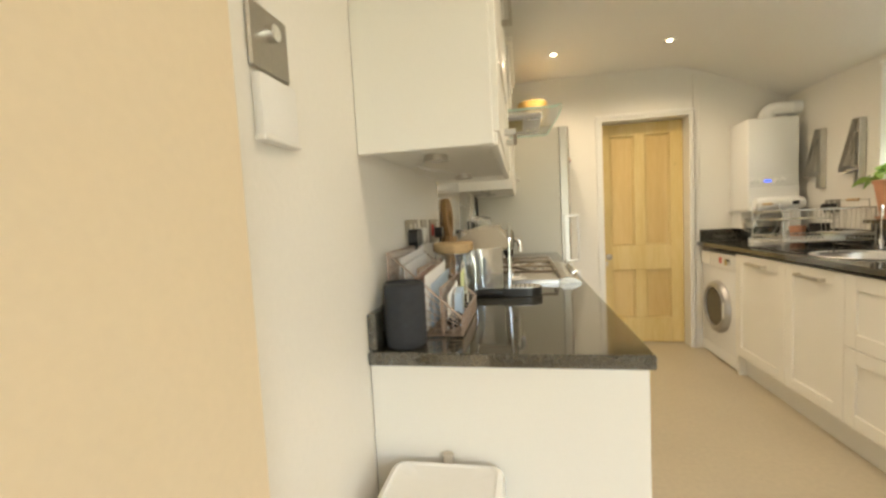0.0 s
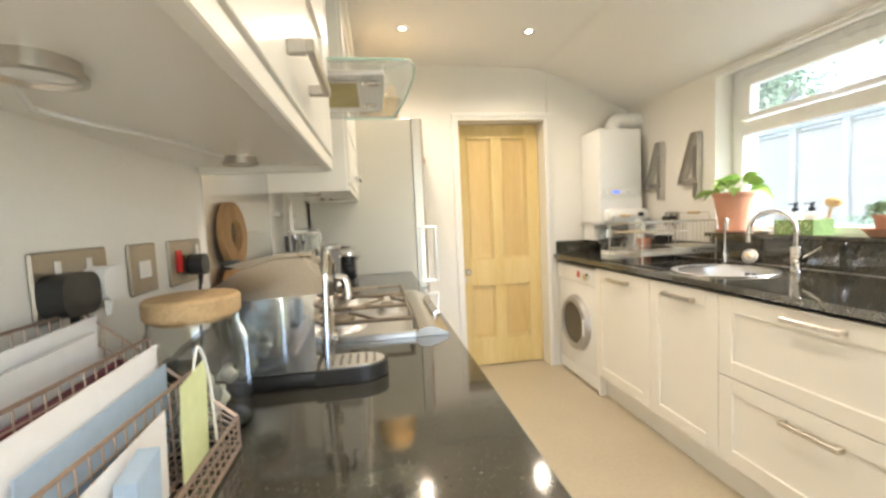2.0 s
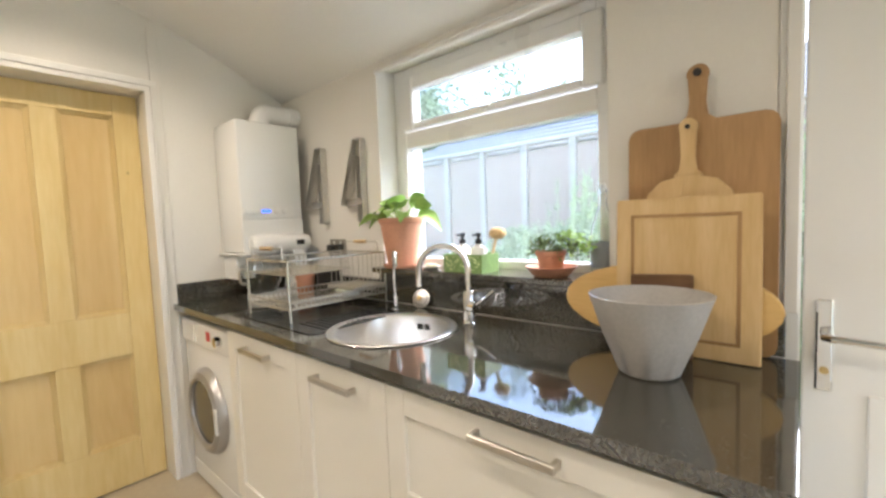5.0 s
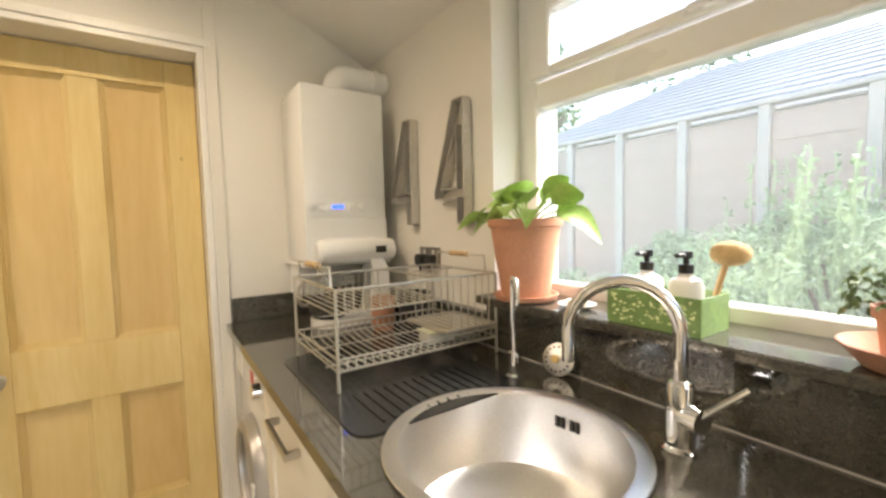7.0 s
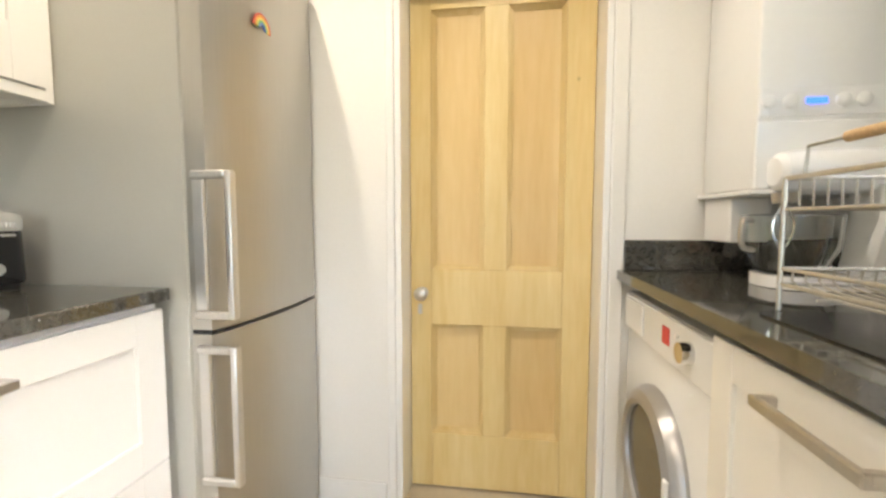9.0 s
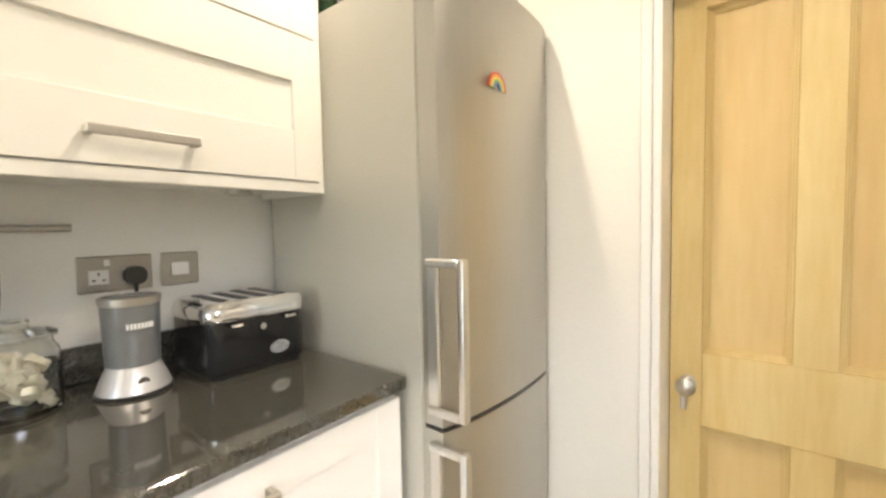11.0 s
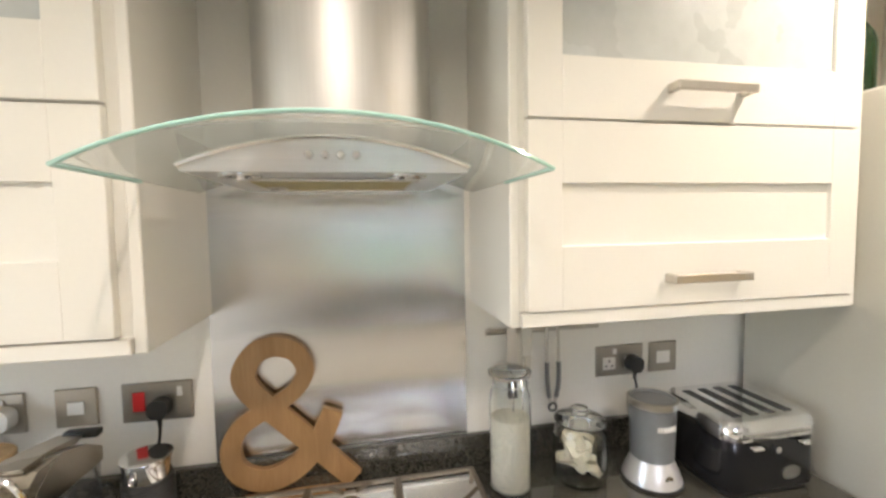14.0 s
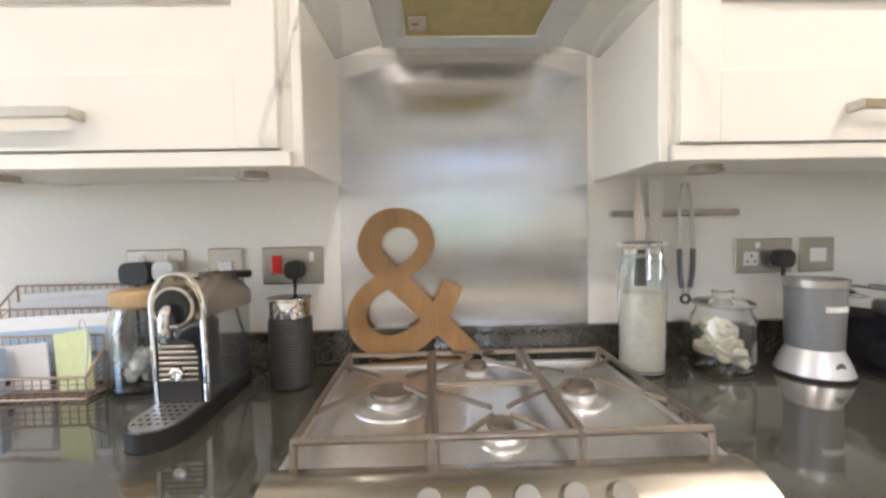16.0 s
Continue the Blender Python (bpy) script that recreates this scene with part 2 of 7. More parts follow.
SPLASH = draw_out(surface("splashback_steel", (0.68, 0.68, 0.685), 0.3, 1.0, var=0.08, coarse=2.0, fine=160, bump=0.02, stretch=(1, 0.03, 1)), 0.88, 0.23)
PLATE = surface("socket_plate_steel", (0.40, 0.375, 0.33), 0.36, 1.0, var=0.08, fine=200, bump=0.03)
CHIMNEY = surface("chimney_steel", (0.66, 0.645, 0.62), 0.50, 1.0, var=0.06, coarse=2, fine=160, bump=0.03, stretch=(1, 1, 0.03))
SATIN = surface("satin_nickel", (0.56, 0.53, 0.48), 0.32, 1.0, var=0.06, fine=200, bump=0.03)
CHROME = surface("chrome", (0.82, 0.82, 0.82), 0.07, 1.0, var=0.02, bump=0.0, rough_var=0.03)
INOX = surface("fridge_steel", (0.50, 0.485, 0.445), 0.36, 0.85, var=0.05, coarse=2, fine=180, bump=0.03, stretch=(1, 1, 0.04))
FRIDGE_SIDE = surface("fridge_side_paint", (0.53, 0.51, 0.445), 0.38, 0.15, var=0.03, fine=220, bump=0.04)
SINKSTEEL = surface("sink_steel", (0.74, 0.73, 0.71), 0.33, 1.0, var=0.10, coarse=4, fine=180, bump=0.05)
WHITE = surface("white_enamel", (0.83, 0.83, 0.81), 0.22, var=0.015, bump=0.0)
SILICONE = surface("pale_silicone", (0.62, 0.59, 0.52), 0.5, var=0.05, bump=0.02)
PLASTIC = surface("white_plastic", (0.78, 0.77, 0.74), 0.4, var=0.02, fine=150, bump=0.02)
BLACK = surface("black_plastic", (0.018, 0.018, 0.018), 0.38, var=0.2, fine=150, bump=0.04)
BLACKGLOSS = surface("black_gloss", (0.012, 0.012, 0.013), 0.10, var=0.1, bump=0.0)
STEELROD = surface("pan_support_steel", (0.23, 0.195, 0.155), 0.44, 0.9, var=0.2, fine=150, bump=0.08)
PINE = wood("stripped_pine", (0.74, 0.585, 0.285), (0.63, 0.455, 0.175), "Z", 5.0, 0.45, 0.05, knots=4.4)
PINE_PANEL = wood("stripped_pine_panel", (0.70, 0.525, 0.245), (0.60, 0.41, 0.16), "Z", 4.0, 0.45, 0.05, knots=3.2)
BEECH = wood("pale_board", (0.70, 0.51, 0.27), (0.58, 0.39, 0.17), "Z", 11.0, 0.55)
OLIVE = wood("dark_board", (0.45, 0.27, 0.12), (0.31, 0.175, 0.07), "Z", 9.0, 0.55)
TAN = wood("tan_board", (0.74, 0.51, 0.21), (0.60, 0.38, 0.13), "Y", 9.0, 0.5)
WALNUT = wood("walnut_block", (0.20, 0.105, 0.05), (0.11, 0.055, 0.025), "Y", 12.0, 0.5)
AMPWOOD = wood("oak_letter", (0.40, 0.235, 0.10), (0.28, 0.155, 0.06), "Z", 12.0, 0.6)
CORK = surface("cork", (0.52, 0.36, 0.19), 0.8, var=0.2, coarse=30, fine=160, bump=0.3)
TERRACOTTA = surface("terracotta", (0.52, 0.255, 0.155), 0.75, var=0.14, coarse=9, fine=120, bump=0.2)
SOIL = surface("soil", (0.05, 0.032, 0.02), 0.95, var=0.4, coarse=20, fine=140, bump=0.8)
LEAF = surface("house_plant_leaf", (0.33, 0.52, 0.13), 0.38, var=0.25, coarse=14, fine=90, bump=0.1, per_object=0.25)
SPRIG = surface("small_plant_leaf", (0.13, 0.20, 0.07), 0.5, var=0.3, coarse=20, fine=90, bump=0.1)
STONEWARE = surface("grey_stoneware", (0.42, 0.40, 0.375), 0.42, var=0.12, coarse=9, fine=110, bump=0.15)
WICKER = surface("wicker", (0.60, 0.39, 0.12), 0.7, var=0.25, coarse=25, fine=140, bump=0.4)
CHARCOAL = surface("speaker_cloth", (0.035, 0.038, 0.045), 0.9, var=0.3, coarse=80, fine=500, bump=0.6)
WIRE = surface("basket_wire", (0.40, 0.30, 0.24), 0.4, 0.7, var=0.2, fine=120, bump=0.05)
RACKWIRE = surface("rack_wire", (0.52, 0.50, 0.44), 0.35, 0.7, var=0.15, fine=120, bump=0.05)
PAPER = surface("paper", (0.80, 0.80, 0.80), 0.85, var=0.04, fine=60, bump=0.1)
BLUEPAPER = surface("blue_card", (0.40, 0.52, 0.66), 0.6, var=0.1, fine=60, bump=0.05)
LIME = surface("lime_card", (0.70, 0.76, 0.42), 0.6, var=0.08, fine=60, bump=0.05)
MAROON = surface("maroon_card", (0.16, 0.03, 0.05), 0.6, var=0.15, bump=0.05)
GREENBOX = surface("green_carton", (0.15, 0.25, 0.075), 0.45, var=0.30, coarse=22, fine=90, bump=0.1)
LETTER = surface("zinc_letter", (0.58, 0.565, 0.53), 0.36, 0.7, var=0.14, coarse=10, fine=120, bump=0.12)
RICE = surface("rice", (0.80, 0.75, 0.64), 0.8, var=0.18, coarse=110, fine=260, bump=1.0)
BISCUIT = surface("rusk", (0.80, 0.73, 0.58), 0.85, var=0.16, coarse=30, fine=180, bump=0.4)
POD = surface("coffee_pod", (0.62, 0.63, 0.58), 0.4, 0.3, var=0.1, bump=0.0, per_object=0.5)
RUBBER = surface("grey_mat", (0.013, 0.014, 0.015), 0.14, var=0.2, fine=150, bump=0.1)
MESHFILTER = surface("grease_filter", (0.50, 0.43, 0.20), 0.45, 0.8, var=0.2, coarse=30, fine=400, bump=0.6)
RED = surface("red_switch", (0.55, 0.02, 0.02), 0.35, var=0.1, bump=0.0)
CANISTER = surface("ribbed_dark_canister", (0.045, 0.045, 0.045), 0.45, 0.4, var=0.2, fine=120, bump=0.1)
BRISTLE = surface("bristle_brush", (0.66, 0.46, 0.22), 0.8, var=0.25, coarse=60, fine=300, bump=0.8)
TOWEL = surface("cotton_towel", (0.72, 0.68, 0.58), 0.95, var=0.06, coarse=8, fine=260, bump=0.6)
BROWNGLASS = surface("darkened_oven_glass", (0.012, 0.011, 0.010), 0.06, var=0.1, bump=0.0)
CLEAR = glass("clear_glass", (0.98, 1.0, 0.99))


def sheet_glass(name, tint, ior=1.45, film=0.05):
    """Thin clear sheet: what lies behind shows through, with a mirror gloss by angle."""
    m, n, l, p = principled(name)
    n.remove(p)
    clear_, gloss_, mix_, fr_ = n.new("ShaderNodeBsdfTransparent"), n.new("ShaderNodeBsdfGlossy"), n.new("ShaderNodeMixShader"), n.new("ShaderNodeFresnel")
    clear_.inputs[0].default_value = (*tint, 1)
    gloss_.inputs["Roughness"].default_value = 0.03
    fr_.inputs["IOR"].default_value = ior
    l.new(fr_.outputs[0], mix_.inputs[0]), l.new(clear_.outputs[0], mix_.inputs[1]), l.new(gloss_.outputs[0], mix_.inputs[2])
    veil_, dull_ = n.new("ShaderNodeBsdfTranslucent"), n.new("ShaderNodeMixShader")
    veil_.inputs[0].default_value = (0.86, 0.93, 0.88, 1)          # pale green-white translucent layer mixed over the sheet
    dull_.inputs[0].default_value = film
    l.new(mix_.outputs[0], dull_.inputs[1]), l.new(veil_.outputs[0], dull_.inputs[2])
    l.new(dull_.outputs[0], n["Material Output"].inputs[0])
    return m


AQUA = sheet_glass("hood_glass", (0.93, 0.985, 0.965), 1.45, 0.13)
AQUAEDGE = surface("polished_glass_edge", (0.42, 0.66, 0.59), 0.12, var=0.08, bump=0.0)
FROST = surface("frosted_glass", (0.52, 0.54, 0.52), 0.28, var=0.08, coarse=4, fine=30, bump=0.02)
PANE = glass("window_glass", (0.9, 0.95, 0.97), 0.0, 1.15)
# small diffuse share, part of the glare haze mixed into the panes
PANE.node_tree.nodes["Principled BSDF"].inputs["Transmission Weight"].default_value = 0.95
pn, pl = PANE.node_tree.nodes, PANE.node_tree.links
veil_, thin, blotch, amount = pn.new("ShaderNodeBsdfTranslucent"), pn.new("ShaderNodeMixShader"), pn.new("ShaderNodeTexNoise"), pn.new("ShaderNodeMapRange")
veil_.inputs[0].default_value = (0.75, 0.90, 0.86, 1)        # pale veil that puts glare haze into the glass
blotch.inputs["Scale"].default_value = 5.0
amount.inputs[3].default_value, amount.inputs[4].default_value = 0.016, 0.036
pl.new(blotch.outputs[0], amount.inputs[0]), pl.new(amount.outputs[0], thin.inputs[0])
pl.new(pn["Principled BSDF"].outputs[0], thin.inputs[1]), pl.new(veil_.outputs[0], thin.inputs[2])
pl.new(thin.outputs[0], pn["Material Output"].inputs[0])
UPVC = surface("upvc", (0.82, 0.82, 0.80), 0.28, var=0.01, bump=0.0)
FENCE = wood("weathered_fence", (0.42, 0.335, 0.30), (0.30, 0.24, 0.21), "Y", 6.0, 0.9, 0.2)
POST = surface("concrete_post", (0.40, 0.375, 0.35), 0.9, var=0.1, coarse=6, fine=80, bump=0.3)
SLATE = surface("roof_slate", (0.17, 0.175, 0.19), 0.7, var=0.15, coarse=5, fine=60, bump=0.2, per_object=0.12)
RENDERED = surface("rendered_wall", (0.5, 0.47, 0.43), 0.9, var=0.1, coarse=3, fine=50, bump=0.2)
SHRUB = surface("shrub_leaf", (0.28, 0.38, 0.22), 0.6, var=0.35, coarse=4, fine=40, bump=0.1)
WISP = surface("wispy_leaf", (0.34, 0.45, 0.24), 0.6, var=0.3, coarse=5, fine=40, bump=0.1)
TREE = surface("tree_leaf", (0.15, 0.22, 0.09), 0.65, var=0.35, coarse=2, fine=20, bump=0.1)
BARK = surface("bark", (0.13, 0.10, 0.07), 0.95, var=0.3, coarse=12, fine=80, bump=0.6)
GRASS = surface("lawn", (0.10, 0.14, 0.05), 0.9, var=0.35, coarse=3, fine=70, bump=0.5)
LAMPGLOW = glow("lamp_glow", (1.0, 0.84, 0.62), 3.5)
BLUELED = glow("blue_display", (0.03, 0.10, 1.0), 0.45)
REDLED = glow("red_display", (0.38, 0.03, 0.02), 0.05)
BRASS = surface("warm_brass", (0.62, 0.47, 0.22), 0.3, 1.0, var=0.08, fine=120, bump=0.03)
RAINBOW = [surface("magnet_" + k, c, 0.4, var=0.04, bump=0.0) for k, c in
           (("red", (0.62, 0.10, 0.06)), ("orange", (0.75, 0.36, 0.06)), ("yellow", (0.75, 0.62, 0.12)), ("green", (0.16, 0.42, 0.16)), ("blue", (0.12, 0.20, 0.50)))]


# ---- the room ----
X0, X1, Y0, Y1 = -0.265, 2.21, -1.6, 3.88       # inner faces
WIN = (1.90, 2.985, 1.06, 2.03)                 # window opening: y, y, z, z
BACK = (0.46, 1.488, 2.03)                      # garden door opening: y, y, top

setting("floor", box(B(), X0 - 0.2, X1 + 0.3, Y0 - 0.2, Y1 + 0.25, -0.12, 0.0), FLOOR, "plain beige-grey sheet vinyl kitchen floor", "floor")
bm = B()
box(bm, X0 - 0.2, X0, Y0 - 0.2, Y1 + 0.25, 0, 2.8)
setting("wall_west", bm, PLASTER, "cream painted plaster wall behind the hob run")
setting("wall_pier", box(B(), X0 + 0.002, -0.20, Y0, 0.45, 0, CEIL, 0.004), PIER, "plaster pier at the kitchen entrance, tinted beige for the warm light on it")
bm = B()
T = X1 + 0.30
box(bm, X1, T, Y0 - 0.2, BACK[0], 0, 2.8)
box(bm, X1, T, BACK[0], BACK[1], BACK[2], 2.8)
box(bm, X1, T, BACK[1], WIN[0], 0, 2.8)
box(bm, X1, T, WIN[0], WIN[1], 0, WIN[2])
box(bm, X1, T, WIN[0], WIN[1], WIN[3], 2.8)
box(bm, X1, T, WIN[1], Y1 + 0.25, 0, 2.8)
setting("wall_east", bm, PLASTER, "cream painted plaster wall with the garden window and door")
bm = B()
DX0, DX1, DZ = 0.785, 1.518, 2.005
box(bm, X0, DX0, Y1, Y1 + 0.25, 0, 2.8)
box(bm, DX1, X1, Y1, Y1 + 0.25, 0, 2.8)
box(bm, DX0, DX1, Y1, Y1 + 0.25, DZ, 2.8)
box(bm, DX0, DX1, Y1 + 0.215, Y1 + 0.25, 0, DZ)
setting("wall_north", bm, PLASTER, "cream painted plaster wall with the pine door")
bm = B()
# assumed opening, out of view, sized to let in daylight from behind
SW = (0.55, 2.10, 0.12, 2.05)
box(bm, X0 - 0.2, SW[0], Y0 - 0.2, Y0, 0, 2.8)
box(bm, SW[1], T, Y0 - 0.2, Y0, 0, 2.8)
box(bm, SW[0], SW[1], Y0 - 0.2, Y0, 0, SW[2])
box(bm, SW[0], SW[1], Y0 - 0.2, Y0, SW[3], 2.8)
setting("wall_south", bm, PLASTER, "plain cream plaster wall out of view, with an assumed wide opening for daylight")
setting("wall_panel", box(B(), DX1 + 0.004, 1.565, Y1 - 0.012, Y1 - 0.002, 0, 2.30, 0.002), PLASTER, "narrow boarded strip of wall beside the door")


def section(zs, y0, y1, d):
    """The ceiling's bent section, level then sloping, run along y."""
    b = B()
    xs = [X0 - 0.05, SLOPE_X - 0.30, SLOPE_X, SLOPE_X + 0.30, X1 + 0.05]
    fall = (CEIL - SLOPE_END) / (X1 - SLOPE_X)
    hs = [CEIL, CEIL, CEIL - 0.07 * fall, CEIL - 0.30 * fall, CEIL - (X1 + 0.05 - SLOPE_X) * fall]
    line = smooth([(x, 0, z) for x, z in zip(xs, hs)], 12)
    outline = [(p.x, p.z) for p in line] + [(xs[-1], CEIL + d), (xs[0], CEIL + d)]
    return slab(b, outline, y1 - y0, lambda u, v, w: Vector((u, y0 + w, v)))


setting("ceiling", section(0, Y0 - 0.1, Y1 + 0.1, 0.3), CEILING, "white painted ceiling sloping down towards the window wall", "ceiling")
setting("roof_cover", box(B(), X0 - 0.3, T + 0.1, Y0 - 0.3, Y1 + 0.4, 2.8, 2.95), SLATE, "flat roof covering over the kitchen", "roof")

bm = B()
box(bm, X0 + 0.34, DX0 - 0.04, Y1 - 0.014, Y1 - 0.001, 0.0, 0.10, 0.003)
setting("baseboard", bm, TRIM, "white gloss skirting board", "baseboard")

# door lining, architrave and pine door
bm = B()
for a, b in ((DX0, DX0 + 0.022), (DX1 - 0.022, DX1)):
    box(bm, a, b, Y1 - 0.006, Y1 + 0.17, 0, DZ - 0.022, 0.002)
box(bm, DX0, DX1, Y1 - 0.006, Y1 + 0.17, DZ - 0.022, DZ, 0.002)
for a, b in ((DX0 - 0.030, DX0 - 0.001), (DX1 + 0.001, DX1 + 0.030)):
    box(bm, a, b, Y1 - 0.012, Y1 - 0.001, 0, DZ + 0.030, 0.003)
box(bm, DX0 - 0.030, DX1 + 0.030, Y1 - 0.013, Y1 - 0.002, DZ + 0.001, DZ + 0.031, 0.003)
setting("trim", bm, TRIM, "white gloss door lining and narrow architrave", "door frame")

door = thing("door_1", (1.15, 4.03, 0.0), "closed four-panel door in stripped yellow pine", "door")
door["kind"] = "structure"
dl, dr_, dy = DX0 + 0.024, DX1 - 0.024, 4.018
XS = [dl, dl + 0.083, 1.093, 1.184, dr_ - 0.104, dr_]
ZS = [0.008, 0.232, 0.674, 0.893, 1.872, DZ - 0.026]
for a, b in ((XS[0], XS[1]), (XS[4], XS[5])):
    part("stile", box(B(), a, b, dy, dy + 0.04, ZS[0], ZS[5], 0.002), PINE, door)
for a, b in ((ZS[0], ZS[1]), (ZS[2], ZS[3]), (ZS[4], ZS[5])):
    part("rail", box(B(), XS[1], XS[4], dy + 0.001, dy + 0.039, a, b, 0.002), PINE, door)
for a, b in ((ZS[1], ZS[2]), (ZS[3], ZS[4])):
    part("muntin", box(B(), XS[2], XS[3], dy + 0.001, dy + 0.039, a, b, 0.002), PINE, door)
    for c, d in ((XS[1], XS[2]), (XS[3], XS[4])):
        part("door_panel", box(B(), c - 0.004, d + 0.004, dy + 0.024, dy + 0.034, a - 0.004, b + 0.004), PINE_PANEL, door)
        bm = B()
        for e, f, g in ((0.0, 0.006, 0.010), (0.006, 0.012, 0.015), (0.012, 0.017, 0.019)):
            box(bm, c + e, c + f, dy + g, dy + 0.024, a + e, b - e, 0.0015)
            box(bm, d - f, d - e, dy + g, dy + 0.024, a + e, b - e, 0.0015)
            box(bm, c + f, d - f, dy + g, dy + 0.024, a + e, a + f, 0.0015)
            box(bm, c + f, d - f, dy + g, dy + 0.024, b - f, b - e, 0.0015)
        part("panel_moulding", bm, PINE, door)
bm = B()
lathe(bm, [(0.020, 0.0), (0.021, -0.004), (0.010, -0.008), (0.009, -0.028), (0.018, -0.036), (0.026, -0.046), (0.026, -0.056), (0.018, -0.064), (0.004, -0.067)], (0.858, dy, 0.802), 24, "Y")
part("door_knob", bm, SATIN, door, "round satin metal door knob")
part("keyhole_plate", box(B(), 0.838, 0.854, dy - 0.003, dy, 0.715, 0.755, 0.002), SATIN, door)

# ceiling downlights, with the two added fill lamps at the entrance end
for i, (x, y) in enumerate(DOWNLIGHTS):
    d = thing("downlight", (x, y, CEIL), "small recessed white ceiling downlight, switched on (the two at the entrance are added fill)", "ceiling light", "kitchen downlights")
    bm = B()
    lathe(bm, [(0.043, 0.0), (0.043, -0.004), (0.036, -0.006), (0.026, -0.003), (0.0195, -0.002)], (x, y, CEIL), 28)
    part("bezel", bm, WHITE, d)
    part("lamp", lathe(B(), [(0.019, -0.0025), (0.018, -0.0035), (0.004, -0.0035)], (x, y, CEIL), 24), LAMPGLOW, d, "glowing warm lamp face")
    light = bpy.data.lights.new("downlight_lamp", "SPOT")
    light.energy, light.color, light.shadow_soft_size = LAMP_WATTS * 5.0, LAMP_COLOUR, 0.022
    light.spot_size, light.spot_blend = radians(155), 0.9
    lo = new("downlight_lamp", light)
    lo.matrix_world = look((x, y, CEIL - 0.02), (x, y, 0))

# ---- window and garden door ----
win = thing("window_1", (2.35, 2.44, WIN[2]), "white plastic window with a top-hung casement over a wide pane", "window")
win["kind"] = "structure"
WX0, WX1 = 2.325, 2.385
ya, yb, za, zb = WIN
PY0, PY1, PZ0, PZ1 = 1.975, 2.912, 1.118, 1.650      # main pane
bm = B()
box(bm, WX0, WX1, ya, PY0, za, zb, 0.004)
box(bm, WX0, WX1, PY1, yb, za, zb, 0.004)
box(bm, WX0, WX1, PY0, PY1, za, PZ0, 0.004)
box(bm, WX0, WX1, PY0, PY1, PZ1, 1.728, 0.004)
box(bm, WX0, WX1, PY0, PY1, 1.985, zb, 0.004)
part("window_frame", bm, UPVC, win)
bm = B()
CY0, CY1, CZ0, CZ1 = 1.948, 2.926, 1.735, 1.982
box(bm, WX0 - 0.016, WX1 - 0.02, CY0, CY0 + 0.075, CZ0, CZ1, 0.006)
box(bm, WX0 - 0.016, WX1 - 0.02, CY1 - 0.078, CY1, CZ0, CZ1, 0.006)
box(bm, WX0 - 0.016, WX1 - 0.02, CY0 + 0.075, CY1 - 0.078, CZ0, 1.766, 0.006)
box(bm, WX0 - 0.016, WX1 - 0.02, CY0 + 0.075, CY1 - 0.078, 1.922, CZ1, 0.006)
case_ = part("casement", bm, UPVC, win, "top-hung casement, closed")
bm = B()
box(bm, WX0 - 0.026, WX0 - 0.016, 2.425, 2.465, 1.738, 1.758, 0.003)
box(bm, WX0 - 0.044, WX0 - 0.026, 2.435, 2.452, 1.742, 1.754, 0.003)
box(bm, WX0 - 0.046, WX0 - 0.034, 2.39, 2.452, 1.741, 1.755, 0.004)
part("casement_handle", bm, PLASTIC, case_, "small white plastic casement handle")
for nm, y0, y1, z0, z1 in (("pane", PY0 - 0.01, PY1 + 0.01, PZ0 - 0.01, PZ1 + 0.01), ("top_pane", CY0 + 0.065, CY1 - 0.068, 1.756, 1.932)):
    g = part(nm, box(B(), 2.352, 2.358, y0, y1, z0, z1), PANE, win)
    g.visible_shadow = False
single("blind_rail", cyl(B(), (2.205, ya + 0.01, 2.005), (2.205, yb - 0.005, 2.012), 0.014, seg=14), TRIM, "white roller blind tube fixed across the top of the window reveal", "blind rail")
setting("window_sill", box(B(), 2.125, WX0 - 0.001, ya + 0.003, yb - 0.003, WIN[2] + 0.001, 1.085, 0.004), GRANITE, "polished black granite window sill", "window sill")

gd = thing("door_2", (2.25, 0.94, 0.0), "closed white garden door with a chrome lever handle", "door")
gd["kind"] = "structure"
bm = B()
for a, b in ((BACK[0], BACK[0] + 0.05), (BACK[1] - 0.05, BACK[1])):
    box(bm, X1 + 0.002, X1 + 0.07, a, b, 0, BACK[2], 0.004)
box(bm, X1 + 0.002, X1 + 0.07, BACK[0] + 0.05, BACK[1] - 0.05, BACK[2] - 0.05, BACK[2], 0.005)
part("door_frame", bm, UPVC, gd)
leaf = part("door_leaf", box(B(), X1 + 0.006, X1 + 0.05, BACK[0] + 0.053, BACK[1] - 0.053, 0.01, BACK[2] - 0.053, 0.004), UPVC, gd)
part("lower_panel", box(B(), X1 - 0.002, X1 + 0.006, BACK[0] + 0.17, BACK[1] - 0.17, 0.15, 0.85, 0.004), UPVC, leaf)
hp = part("handle_plate", box(B(), X1 - 0.004, X1 + 0.006, 1.378, 1.410, 0.843, 1.068, 0.004), CHROME, leaf, "chrome backplate")
bm = tube(B(), [(X1 - 0.004, 1.394, 0.985), (X1 - 0.045, 1.394, 0.985), (X1 - 0.052, 1.384, 0.985), (X1 - 0.053, 1.285, 0.982)], 0.009, 10)
part("lever", bm, CHROME, leaf, "chrome lever")
bm = B()
cyl(bm, (X1 - 0.008, 1.394, 0.895), (X1 - 0.003, 1.394, 0.895), 0.009, seg=14)
part("lock_cylinder", bm, BRASS, leaf)
bm = B()
box(bm, X1 - 0.010, X1 - 0.001, 1.442, 1.472, 1.028, 2.03, 0.003)
